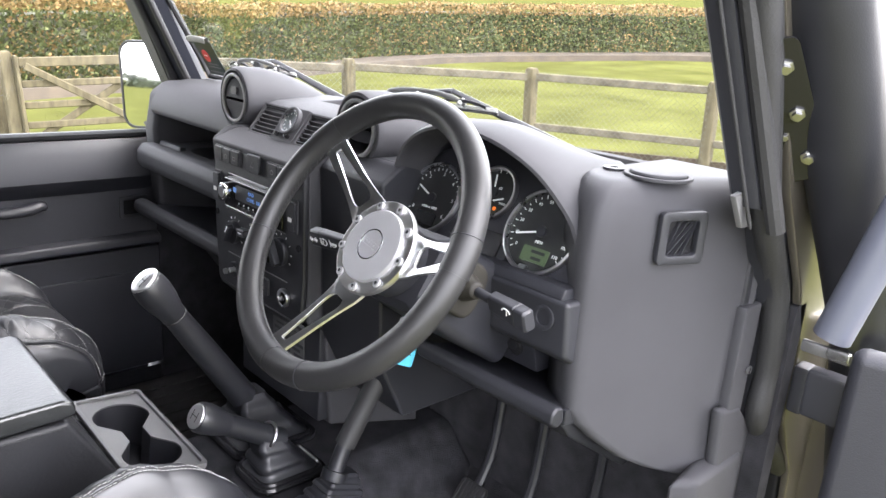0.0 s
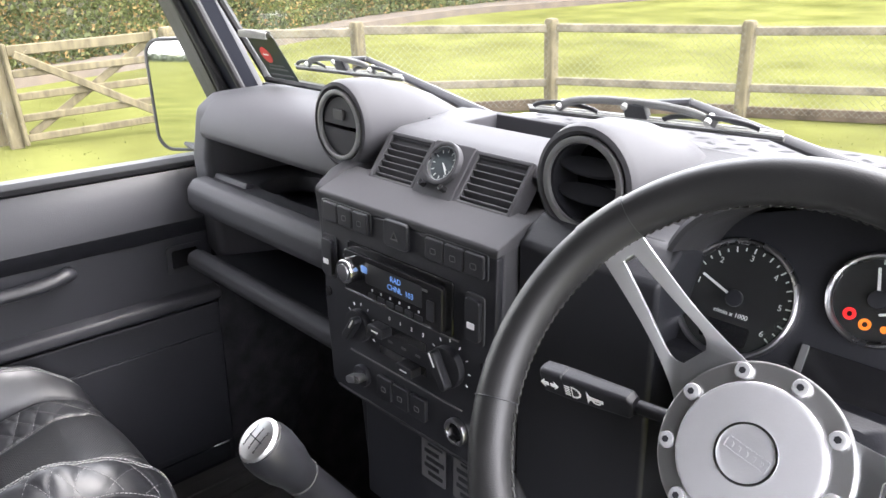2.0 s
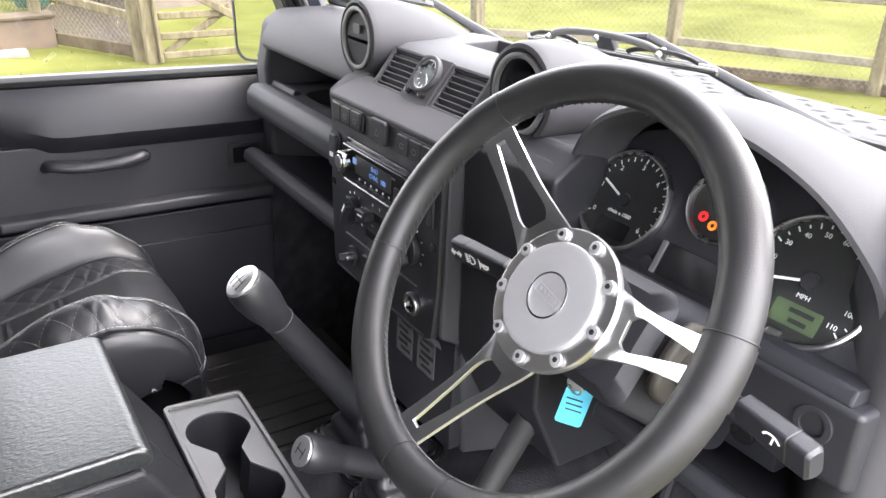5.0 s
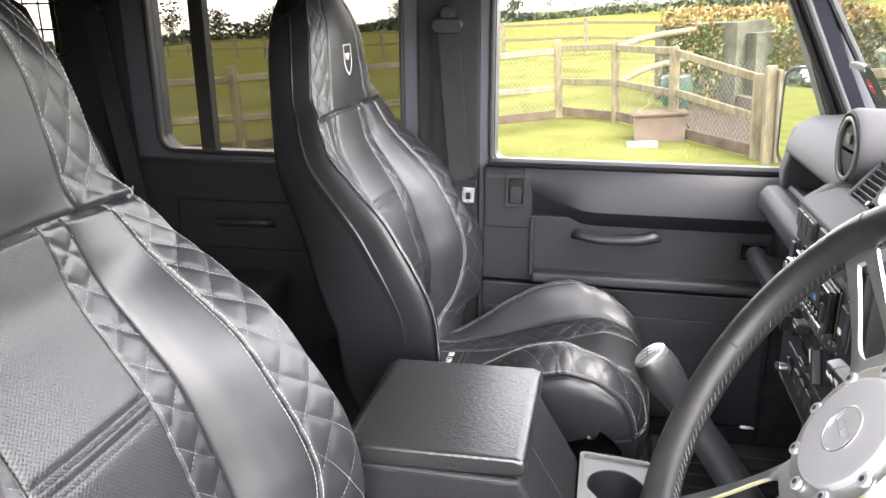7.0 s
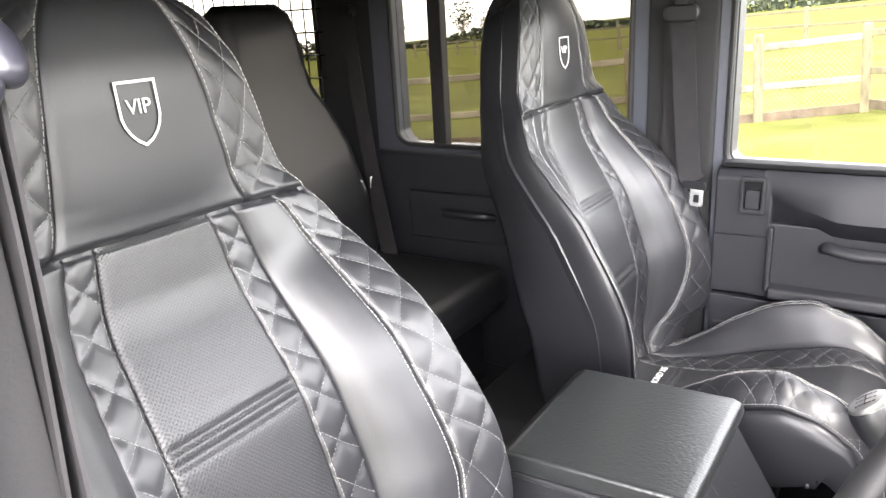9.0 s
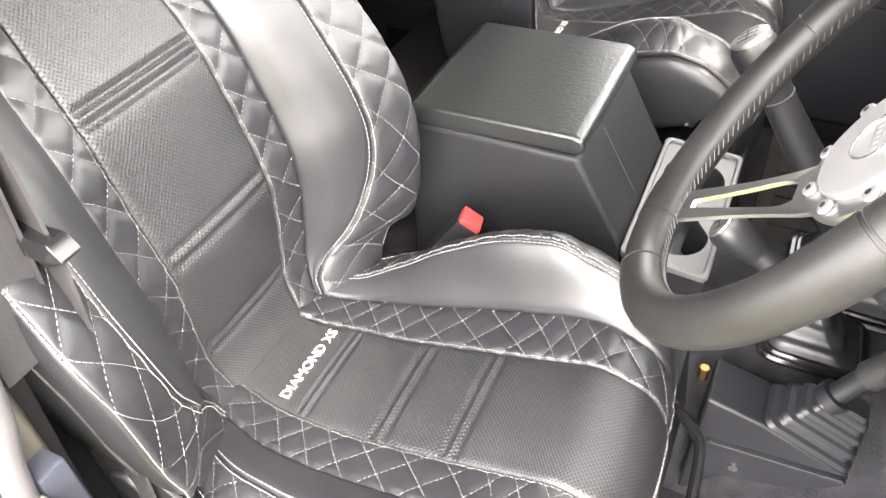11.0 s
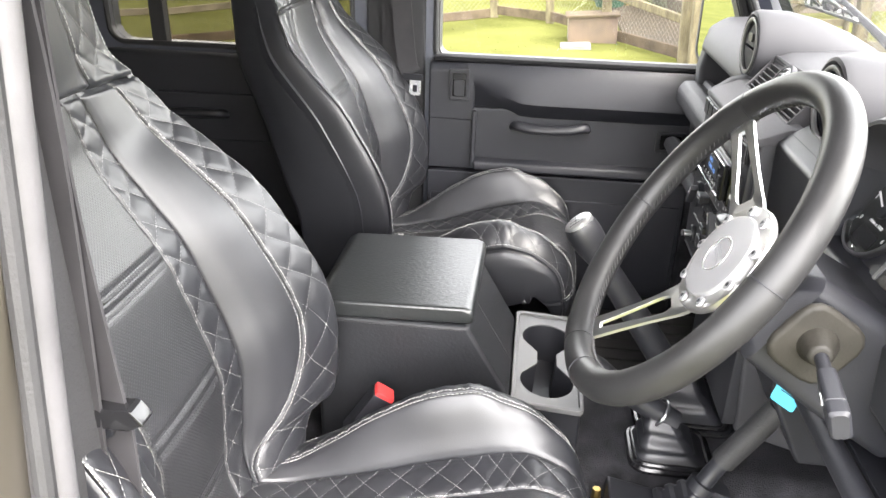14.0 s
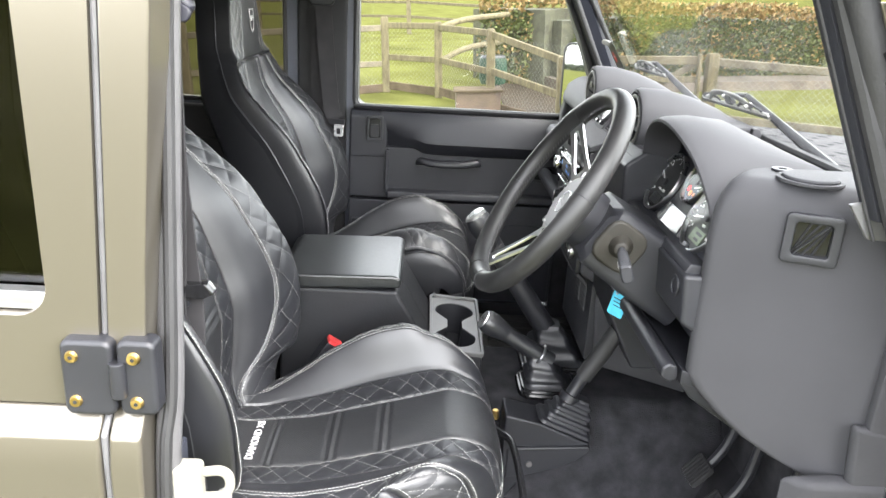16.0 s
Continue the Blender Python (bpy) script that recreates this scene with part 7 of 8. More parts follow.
hb = thing("handbrake", (0.30, 0.60, 0.68), "black handbrake lever rising from a folded gaiter", "handbrake")
part("mount_plate", prism([(0.490, 0.62), (0.490, 0.822), (0.560, 0.806), (0.664, 0.762), (0.668, 0.752), (0.655, 0.738), (0.600, 0.712), (0.540, 0.690), (0.500, 0.62)], "x", 0.240, 0.312, 0.006, 3), BLACK, hb, "black moulded mounting")
part("mount_lip", prism([(0.505, 0.744), (0.505, 0.752), (0.660, 0.762), (0.666, 0.755)], "x", 0.306, 0.320, 0.003), BLACK, hb)
part("mount_apron", prism([(0.500, 0.748), (0.662, 0.757), (0.664, 0.748), (0.640, 0.726), (0.600, 0.705), (0.545, 0.688), (0.500, 0.680)], "x", 0.308, 0.317, 0.004), BLACK, hb)
part("mount_screw", cyl((0.316, 0.545, 0.716), (0.321, 0.545, 0.716), 0.006, seg=16), STEEL, hb)
rings = []
for i in range(25):
    t = i / 24
    k = 1 - 0.58 * t + (0.07 if i % 6 in (1, 2, 3) else -0.05) * (1 - 0.6 * t)
    o = Vector((0.280 - 0.010 * t, 0.610 + 0.010 * t, 0.788)) + Vector((0, 0.35, 0.94)) * (0.062 * t)
    rings.append([o + Vector((p[0] * k, p[1] * k * 0.92, -p[1] * k * 0.38)) for p in rrect(0.068, 0.112, 0.012, 4)])
part("bellows", ring_loft(rings), BLACK, hb, "ribbed black rubber bellows", smooth=25)
part("lever_collar", tube([(0.272, 0.618, 0.838), (0.270, 0.625, 0.852)], 0.021, 16), BLACK, hb)
part("lever", tube(smooth_path([(0.272, 0.616, 0.835), (0.266, 0.640, 0.881), (0.270, 0.662, 0.925)], 6), lambda s: 0.014 - 0.002 * s, 14), BLACK, hb)
part("grip", tube(smooth_path([(0.266, 0.645, 0.890), (0.272, 0.675, 0.950), (0.281, 0.697, 1.004)], 6), lambda s: 0.0175 - 0.001 * s, 16), RUBBER, hb, "ribbed rubber grip")
part("release_button", cyl((0.281, 0.697, 1.004), (0.2825, 0.700, 1.011), 0.008, 0.007, 16), CHROME, hb, "chrome release button")

mat = thing("floor_mat", (0.5, 0.66, 0.58), "black ribbed rubber mat in the driver's footwell", "floor mat")
part("mat_base", prism([(0.72, 0.52), (0.42, 0.535), (0.335, 0.555), (0.328, 0.605), (0.295, 0.625), (0.245, 0.636), (0.228, 0.68), (0.232, 0.90), (0.72, 0.90)], "z", 0.580, 0.590, 0.004, 2), MATRUBBER, mat)
part("mat_rim", tube(smooth_path([(0.70, 0.535, 0.591), (0.43, 0.548, 0.591), (0.352, 0.562, 0.591), (0.344, 0.612, 0.591), (0.300, 0.640, 0.591), (0.258, 0.650, 0.591), (0.243, 0.69, 0.591), (0.247, 0.885, 0.591)], 5), 0.005, 8), MATRUBBER, mat)
for x0, x1, y0, y1 in ((0.262, 0.276, 0.655, 0.832), (0.292, 0.318, 0.640, 0.828), (0.350, 0.376, 0.572, 0.828), (0.392, 0.428, 0.570, 0.828), (0.444, 0.482, 0.568, 0.828), (0.498, 0.536, 0.566, 0.828), (0.552, 0.590, 0.566, 0.828), (0.606, 0.644, 0.566, 0.828)):
    bm = frame_prism([(p[0] + (x0 + x1) / 2, p[1] + (y0 + y1) / 2) for p in rrect(x1 - x0 + 0.008, y1 - y0 + 0.008, 0.008, 4)], [(p[0] + (x0 + x1) / 2, p[1] + (y0 + y1) / 2) for p in rrect(x1 - x0, y1 - y0, 0.005, 4)], "z", 0.588, 0.5945, 0.0015)
    part("panel_rim", bm, MATRUBBER, mat)
    part("panel", box(x0 + 0.002, x1 - 0.002, y0 + 0.002, y1 - 0.002, 0.586, 0.5925, 0.002), MATRUBBER, mat)
for i in range(4):
    part("rib", box(0.27, 0.66, 0.845 + 0.013 * i, 0.851 + 0.013 * i, 0.588, 0.5955, 0.002), MATRUBBER, mat)
mat2 = thing("floor_mat", (-0.4, 0.66, 0.58), "black ribbed rubber mat in the passenger footwell", "floor mat")
part("mat_base", box(-0.70, -0.17, 0.50, 0.86, 0.580, 0.590, 0.004), MATRUBBER, mat2)
for i in range(10):
    x = -0.67 + 0.048 * i
    part("rib", box(x, x + 0.032, 0.53, 0.83, 0.588, 0.595, 0.003), MATRUBBER, mat2)
ped = thing("pedal", (0.44, 0.88, 0.70), "rubber-faced foot pedal on a black steel arm", "pedal", "foot pedals")
pm = facing((0.44, 0.880, 0.715), (0, -0.75, 0.66))
part("pad", slab(pm, 0.062, 0.056, 0.012, 0.008, 0.003), RUBBER, ped)
for i in range(6):
    part("rib", slab(pm @ Matrix.Translation((-0.024 + 0.0096 * i, 0, 0.012)), 0.0045, 0.048, 0.003, 0.001, 0.0008), RUBBER, ped)
part("arm", tube(smooth_path([(0.44, 0.885, 0.715), (0.44, 0.93, 0.80), (0.44, 0.95, 0.98)], 6), 0.010, 10), BLACK, ped)
copy_thing(ped, CAR @ Matrix.Translation((0.56, 0.885, 0.71)))
copy_thing(ped, CAR @ Matrix.Translation((0.335, 0.885, 0.71)))

# ---- passenger door trim ----
fd_ = bpy.data.objects["front_passenger_door"]
sections = []
for y, k in ((0.17, 0.0), (0.20, 0.12), (0.255, 0.6), (0.31, 0.96), (0.34, 1.0), (0.60, 1.0), (0.74, 1.0)):
    flat_ = [(-0.735, 1.246), (-0.735, 1.10), (-0.703, 1.19), (-0.700, 1.20), (-0.699, 1.225), (-0.708, 1.244)]
    full_ = [(-0.735, 1.246), (-0.735, 1.10), (-0.695, 1.12), (-0.672, 1.155), (-0.680, 1.215), (-0.705, 1.244)]
    sections.append([Vector((a[0] * (1 - k) + b[0] * k, y, a[1] * (1 - k) + b[1] * k)) for a, b in zip(flat_, full_)])
part("trim_upper", bev(ring_loft(sections), 0.004, 2, 40), TRIM, fd_, "sloping padded upper trim with a tapered end")
part("trim_rear", prism([(-0.735, 1.246), (-0.735, 1.10), (-0.698, 1.10), (-0.698, 1.225), (-0.712, 1.244)], "y", 0.075, 0.19, 0.006, 3), TRIM, fd_)
part("sill_seal", box(-0.748, -0.704, 0.085, 0.745, 1.2465, 1.2575, 0.003), SEALBLACK, fd_, "matt black window sill seal")
part("trim_middle", box(-0.735, -0.700, 0.075, 0.74, 0.972, 1.135, 0.005), TRIM, fd_)
part("armrest_step", prism([(-0.702, 1.008), (-0.676, 1.000), (-0.674, 0.978), (-0.702, 0.974)], "y", 0.195, 0.74, 0.006, 3), TRIM, fd_)
part("recess_edge", prism([(-0.702, 1.13), (-0.686, 1.128), (-0.684, 0.99), (-0.702, 0.985)], "y", 0.186, 0.198, 0.004), TRIM, fd_)
part("trim_lower", box(-0.735, -0.695, 0.075, 0.74, 0.64, 0.966, 0.005), TRIM, fd_)
part("trim_lower_step", prism([(-0.697, 0.905), (-0.688, 0.905), (-0.686, 0.66), (-0.697, 0.66)], "y", 0.085, 0.73, 0.003), TRIM, fd_)
part("pull_handle", tube(smooth_path([(-0.705, 0.292, 1.092), (-0.682, 0.300, 1.100), (-0.672, 0.335, 1.096), (-0.670, 0.385, 1.095), (-0.672, 0.435, 1.098), (-0.682, 0.468, 1.103), (-0.705, 0.476, 1.095)], 6), lambda s: 0.0125, 12, flat=0.8), BLACK, fd_, "black curved pull handle")
bm = frame_prism(rrect(0.050, 0.078, 0.006, 3), rrect(0.034, 0.058, 0.004, 3), "z", 0, 0.009, 0.002)
bm.transform(facing((-0.6975, 0.152, 1.192), (1, 0, 0)))
lt = part("latch_surround", bm, BLACK, fd_, "black door release surround")
part("latch_back", slab(facing((-0.697, 0.152, 1.192), (1, 0, 0)), 0.036, 0.060, 0.002, 0.003, 0), GLOSSBLACK, fd_)
part("latch_lever", slab(facing((-0.695, 0.152, 1.184), (1, 0, 0)), 0.026, 0.040, 0.008, 0.004, 0.002), BLACK, fd_, "black door release lever")
bm = frame_prism(rrect(0.072, 0.055, 0.006, 3), rrect(0.052, 0.036, 0.004, 3), "z", 0, 0.006, 0.002)
bm.transform(facing((-0.6995, 0.682, 1.074), (1, 0, 0)))
part("pocket_frame", bm, BLACK, fd_)
part("pocket_back", slab(facing((-0.6995, 0.682, 1.074), (1, 0, 0)), 0.054, 0.038, 0.001, 0.003, 0), GLOSSBLACK, fd_)

# ---- seat belts ----
def strap(points, w, name, parent, side=(0, 1, 0), t=0.0014, material=None):
    """Flat webbing along a line, w wide across 'side'."""
    P = smooth_path(points, 6)
    rows = []
    for i, p in enumerate(P):
        d = (P[min(i + 1, len(P) - 1)] - P[max(i - 1, 0)]).normalized()
        s = Vector(side) - d * d.dot(Vector(side))
        s.normalize()
        n = d.cross(s)
        rows.append([p + s * (w / 2) + n * t, p - s * (w / 2) + n * t, p - s * (w / 2) - n * t, p + s * (w / 2) - n * t])
    return part(name, ring_loft(rows), material or WEB, parent, "black woven webbing")


pb = thing("seat_belt", (-0.71, 0.0, 0.8), "black seat belt hanging on the passenger door pillar", "seat belt", "seat belts")
part("anchor", cyl((-0.728, -0.012, 1.585), (-0.700, -0.012, 1.585), 0.020, 0.015, 24, 0.004), BLACK, pb)
part("guide_loop", slab(facing((-0.704, -0.010, 1.558), (1, 0, 0)), 0.072, 0.034, 0.016, 0.014, 0.005, 3), BLACK, pb, "black belt guide")
strap([(-0.700, -0.008, 1.55), (-0.694, 0.004, 1.40), (-0.688, 0.02, 1.25), (-0.680, 0.035, 1.215)], 0.048, "webbing", pb)
strap([(-0.712, -0.022, 1.55), (-0.712, -0.02, 1.2), (-0.71, -0.02, 0.85)], 0.048, "webbing", pb)
part("tongue", slab(facing((-0.672, 0.045, 1.185), (1, -0.2, 0.1)), 0.030, 0.040, 0.003, 0.006, 0.001), CHROME, pb, "chrome belt tongue")
part("tongue_slot", slab(facing((-0.6685, 0.0445, 1.182), (1, -0.2, 0.1)), 0.012, 0.016, 0.001, 0.002, 0), BLACK, pb)
part("tongue_grip", slab(facing((-0.672, 0.040, 1.210), (1, -0.2, 0.1)), 0.052, 0.016, 0.006, 0.004, 0.002), BLACK, pb)

db = thing("seat_belt", (0.70, 0.0, 0.8), "black seat belt running down the driver's door pillar", "seat belt", "seat belts")
part("anchor", cyl((0.722, -0.012, 1.598), (0.694, -0.012, 1.598), 0.012, 0.010, 24, 0.003), BLACK, db)
part("guide_loop", tube(smooth_path([(0.700, -0.034, 1.612), (0.692, -0.014, 1.604), (0.686, 0.008, 1.588), (0.685, 0.020, 1.576), (0.688, 0.028, 1.566)], 6), lambda s: 0.003 + 0.011 * math.sin(math.pi * s) ** 0.5, 12), GUIDE, db, "grey plastic belt guide")
part("guide_plate", slab(facing((0.694, -0.002, 1.580), (1, 0.1, 0.1), spin=-34), 0.075, 0.020, 0.008, 0.008, 0.003, 3), GUIDE, db)
strap([(0.684, -0.006, 1.572), (0.685, -0.009, 1.42), (0.690, 0.001, 1.26), (0.692, 0.006, 1.20), (0.700, 0.006, 1.10), (0.708, 0.004, 1.02), (0.716, 0.004, 0.92), (0.735, 0.015, 0.76)], 0.046, "webbing", db, (0.2, 1, 0))
strap([(0.692, -0.008, 1.568), (0.694, -0.006, 1.42), (0.702, -0.018, 1.15), (0.706, -0.05, 0.80)], 0.046, "webbing", db, (0.2, 1, 0))
part("belt_clip", prism([(-0.027, 1.214), (-0.020, 1.232), (0.034, 1.236), (0.045, 1.222), (0.030, 1.214)], "x", 0.686, 0.706, 0.003), GLOSSBLACK, db, "black belt clip")
part("clip_stud", cyl((0.693, 0.004, 1.204), (0.697, 0.004, 1.204), 0.007, 0.006, 18, 0.001), BLACK, db)
bk_ = thing("belt_buckle", (0.205, 0.16, 0.86), "black belt buckle with a red release button", "belt buckle")
bmx = Matrix.Translation((0.226, 0.138, 0.912)) @ pose(0, 0, 0, -35, 0, 12)
bm = box(-0.017, 0.017, -0.019, 0.017, -0.08, 0.009, 0.004)
bm.transform(bmx)
part("buckle_body", bm, BLACK, bk_)
bm = box(-0.015, 0.015, -0.017, 0.015, 0.004, 0.0155, 0.003)
bm.transform(bmx)
part("release_button", bm, RED, bk_, "red release button")

# latch plate and sill bits at the driver's door pillar
ls = thing("door_striker", (0.80, 0.03, 0.99), "cream plastic door striker on the blue-grey pillar base", "door latch")
part("striker_plate", box(0.792, 0.822, 0.012, 0.050, 0.962, 1.040, 0.008, 3), CREAM, ls, "cream plastic striker block")
part("striker_bar", tube(smooth_path([(0.800, 0.046, 0.985), (0.796, 0.068, 0.985), (0.794, 0.078, 0.994), (0.794, 0.078, 1.012), (0.796, 0.068, 1.022), (0.800, 0.046, 1.022)], 5), 0.0065, 12), CREAM, ls)
part("striker_pin", cyl((0.794, 0.072, 0.972), (0.794, 0.072, 0.990), 0.009, seg=20, r=0.002), ZINC, ls, "pale zinc pin")
for z in (0.988, 1.020):
    part("striker_screw", cyl((0.790, 0.040, z), (0.7935, 0.040, z), 0.0065, 0.0055, 16), BRASS, ls, "yellow zinc screw head")
part("striker_base", prism([(0.020, 0.62), (0.020, 1.05), (-0.04, 1.05), (-0.09, 0.62)], "x", 0.764, 0.792, 0.004), surf("blue_grey_paint", (0.03, 0.033, 0.045), 0.4, var=0.15, scale=6, bump=0.05), ls, "blue-grey painted pillar base")

# recliner bracket, lever and slide rails beside the driver's seat
rl = thing("seat_recliner", (0.72, 0.06, 0.70), "black seat recliner bracket with lever and worn slide rails", "seat recliner")
part("bracket", prism([(-0.05, 0.80), (-0.06, 0.93), (-0.035, 0.965), (0.0, 0.955), (0.055, 0.905), (0.105, 0.862), (0.118, 0.845), (0.108, 0.835), (0.02, 0.842), (0.0, 0.80)], "x", 0.706, 0.713, 0.002), VINYL, rl, "grained black side bracket")
part("pivot_cover", cyl((0.713, -0.02, 0.90), (0.719, -0.02, 0.90), 0.022, 0.019, 24, 0.002), BLACK, rl)
part("lever_arm", tube([(0.716, -0.015, 0.872), (0.718, 0.04, 0.852), (0.720, 0.10, 0.834)], 0.006, 10, flat=0.6), STEEL, rl, "worn steel lever arm")
rings = []
for t, w_, h_ in ((0.0, 0.020, 0.012), (0.06, 0.034, 0.018), (0.5, 0.038, 0.020), (0.9, 0.036, 0.019), (1.0, 0.026, 0.012)):
    c = Vector((0.712 + 0.012 * t, 0.088 + 0.072 * t, 0.838 - 0.022 * t))
    rings.append([c + Vector((p[0], 0, p[1])) for p in rrect(w_, h_, 0.005, 3)])
part("lever_grip", ring_loft(rings), BLACK, rl, "black plastic paddle grip")
part("slide_rail", box(0.700, 0.722, -0.10, 0.40, 0.776, 0.786, 0.003), STEEL, rl, "worn steel slide rail")
part("rail_cover", box(0.690, 0.728, -0.14, 0.42, 0.758, 0.775, 0.003), BLACK, rl)
part("chrome_strip", box(0.736, 0.748, -0.075, 0.06, 0.700, 0.712, 0.002), CHROME, rl, "bright metal strip")
part("floor_block", box(0.725, 0.760, -0.20, 0.44, 0.60, 0.699, 0.004), CARPET, rl)
for y, z in ((-0.06, 0.815), (0.06, 0.80)):
    part("rail_bolt", cyl((0.713, y, z), (0.720, y, z), 0.006, seg=6), STEEL, rl)
# ---- rear seats ----
def rear_seat(x, y, name="rear_seat"):
    s = thing(name, (x, y, 0.66), "plain black high-backed rear seat with a built-in headrest", "car seat", "rear seats")
    part("seat_cushion", box(x - 0.24, x + 0.24, y, y + 0.46, 0.86, 0.97, 0.04, 4), LEATHER, s)
    part("seat_base", box(x - 0.20, x + 0.20, y + 0.02, y + 0.40, 0.66, 0.865, 0.01), BLACK, s)
    rings = []
    for z, w, d, dy in ((0.93, 0.40, 0.10, 0.02), (0.99, 0.47, 0.13, 0.01), (1.12, 0.49, 0.13, -0.02), (1.27, 0.46, 0.12, -0.06), (1.36, 0.38, 0.11, -0.08), (1.42, 0.30, 0.10, -0.09), (1.47, 0.28, 0.11, -0.10), (1.55, 0.265, 0.11, -0.11), (1.60, 0.24, 0.09, -0.115), (1.625, 0.18, 0.05, -0.118)):
        rings.append([Vector((x + p[0], y + dy + p[1], z)) for p in rrect(w, d, min(w, d) * 0.42, 5)])
    part("backrest", ring_loft(rings), LEATHER, s, smooth=60)
    return s


rear_seat(-0.43, -0.86)
rear_seat(0.43, -0.86)
rb = thing("seat_belt", (-0.70, -0.88, 0.8), "black rear seat belt with a chrome tongue", "seat belt", "seat belts")
part("anchor", cyl((-0.735, -0.90, 1.60), (-0.71, -0.90, 1.60), 0.018, 0.014, 20, 0.003), BLACK, rb)
strap([(-0.71, -0.90, 1.59), (-0.69, -0.86, 1.35), (-0.66, -0.80, 1.10), (-0.62, -0.74, 0.96)], 0.048, "webbing", rb)
part("tongue", slab(facing((-0.672, -0.815, 1.15), (1, 0.3, 0.1)), 0.028, 0.036, 0.003, 0.005, 0.001), CHROME, rb)

# ---- windscreen, pillars, wipers, bonnet ----
ws = thing("windscreen", (0, 0.88, 1.39), "clear flat windscreen with black rubber surround", "windscreen", kind="structure")


def screen(x, s, h=0.0):
    """x across, s metres up the raked screen from its foot, h out of it."""
    return Vector((x, 0.893 - 0.515 * s + h * 0.857, 1.392 + 0.857 * s + h * 0.515))


SWL, SWR, SH = 0.70, 0.755, 0.43
bm = ring_loft([[screen(x, s, h) for x, s in ((-SWL, 0), (SWR, 0), (SWR - 0.01, SH), (-SWL + 0.02, SH))] for h in (0.0, 0.004)])
g = part("glass_pane", bm, GLASS, ws)
g.visible_shadow = False
path = [screen(x, s, 0.002) for x, s in ((-SWL, 0), (SWR, 0), (SWR - 0.01, SH), (-SWL + 0.02, SH))]
P = []
for a, b in zip(path, path[1:] + path[:1]):
    P += [a + (b - a) * (i / 12) for i in range(12)]
part("screen_rubber", tube(P, 0.008, 8, True), RUBBER, ws, "black rubber surround")
hd = thing("header_rail", (0, 0.67, 1.76), "dark rail above the windscreen", "header rail", kind="structure")
part("header", box(-0.74, 0.74, 0.62, 0.71, 1.765, 1.87, 0.01), SHELL, hd)
for sg in (-1, 1):
    p = thing("pillar", (sg * 0.72, 0.87, 1.38), "grey and black windscreen pillar with rubber seals", "pillar", kind="structure")
    lo, hi = Vector((-0.718, 0.868, 1.36)), Vector((-0.700, 0.655, 1.79))
    rows = []
    if sg > 0:
        # the rear face leans back from the dash to the roof; the inner edge leans inwards
        for z_ in (1.385, 1.425, 1.50, 1.60, 1.80):
            y_, x_ = 0.733 + (1.602 - z_) * 0.418, 0.749 - (z_ - 1.425) * 0.119
            rows.append([Vector((x_ + a, y_ + b, z_)) for a, b in ((0.0, 0.055), (-0.001, 0.006), (0.006, -0.003), (0.026, -0.005), (0.036, 0.0), (0.038, 0.055))])
        part("pillar_frame", bev(ring_loft(rows), 0.003, 2, 40), TRIM, p, "black grained pillar trim")
        for dx, dy, rad in ((0.024, -0.006, 0.0022), (0.046, 0.012, 0.011)):
            line = [Vector((0.749 - (z_ - 1.425) * 0.119 + dx, 0.733 + (1.602 - z_) * 0.418 + dy, z_)) for z_ in (1.36, 1.5, 1.65, 1.80)]
            part("pillar_seal", tube(line, rad, 10), RUBBER, p, "black rubber door seal")
    else:
        for c in (lo, hi):
            rows.append([c + Vector((sg * a, b, 0)) for a, b in ((-0.022, 0.012), (-0.018, -0.030), (0.010, -0.034), (0.045, -0.032), (0.062, -0.018), (0.062, 0.025), (0.02, 0.045))])
        part("pillar_frame", ring_loft(rows), NAVY, p)
        part("pillar_seal", tube([lo + Vector((sg * 0.022, -0.040, 0)), hi + Vector((sg * 0.022, -0.040, 0))], 0.009, 10), RUBBER, p, "black rubber door seal")
        part("inner_seal", tube([lo + Vector((sg * -0.020, -0.024, 0)), hi + Vector((sg * -0.020, -0.024, 0))], 0.008, 10), RUBBER, p)
    if sg > 0:
        part("foot_pillar", prism([(0.845, 1.40), (0.90, 1.30), (0.955, 1.22), (0.975, 1.06), (1.08, 0.95), (1.13, 0.56), (1.20, 0.56), (1.20, 1.40)], "x", 0.752, 0.786, 0.006), BLACK, p)
        part("painted_jamb", prism([(0.76, 1.62), (0.875, 1.40), (0.965, 1.27), (1.01, 1.17), (1.01, 1.06), (1.08, 0.95), (1.13, 0.56), (1.20, 0.56), (1.20, 1.40), (0.80, 1.62)], "x", 0.788, 0.800, 0.003), PAINT, p, "body-coloured door jamb")
        part("jamb_hinge", box(0.800, 0.822, 1.00, 1.03, 1.08, 1.15, 0.005), BLACK, p, "black door check bracket")
        part("aperture_seal", tube(smooth_path([(0.782, 0.664, 1.80), (0.785, 0.770, 1.575), (0.784, 0.850, 1.389), (0.778, 0.924, 1.294), (0.778, 0.954, 1.242), (0.778, 0.974, 1.139), (0.778, 0.975, 1.062), (0.778, 1.07, 0.965), (0.778, 1.134, 0.88), (0.778, 1.15, 0.60)], 6), 0.017, 12), RUBBER, p, "ribbed black door seal")
        part("trim_strip", box(0.752, 0.768, 0.895, 0.940, 1.075, 1.243, 0.005), DASH, p)
        part("strip_screw", cyl((0.770, 0.928, 1.15), (0.773, 0.928, 1.15), 0.006, seg=14), STEEL, p)
        part("strip_foot", prism([(0.876, 1.105), (0.93, 1.095), (0.964, 1.062), (1.014, 1.011), (1.061, 0.921), (1.09, 0.60), (0.95, 0.60), (0.887, 1.0)], "x", 0.752, 0.770, 0.008, 3), DASH, p)
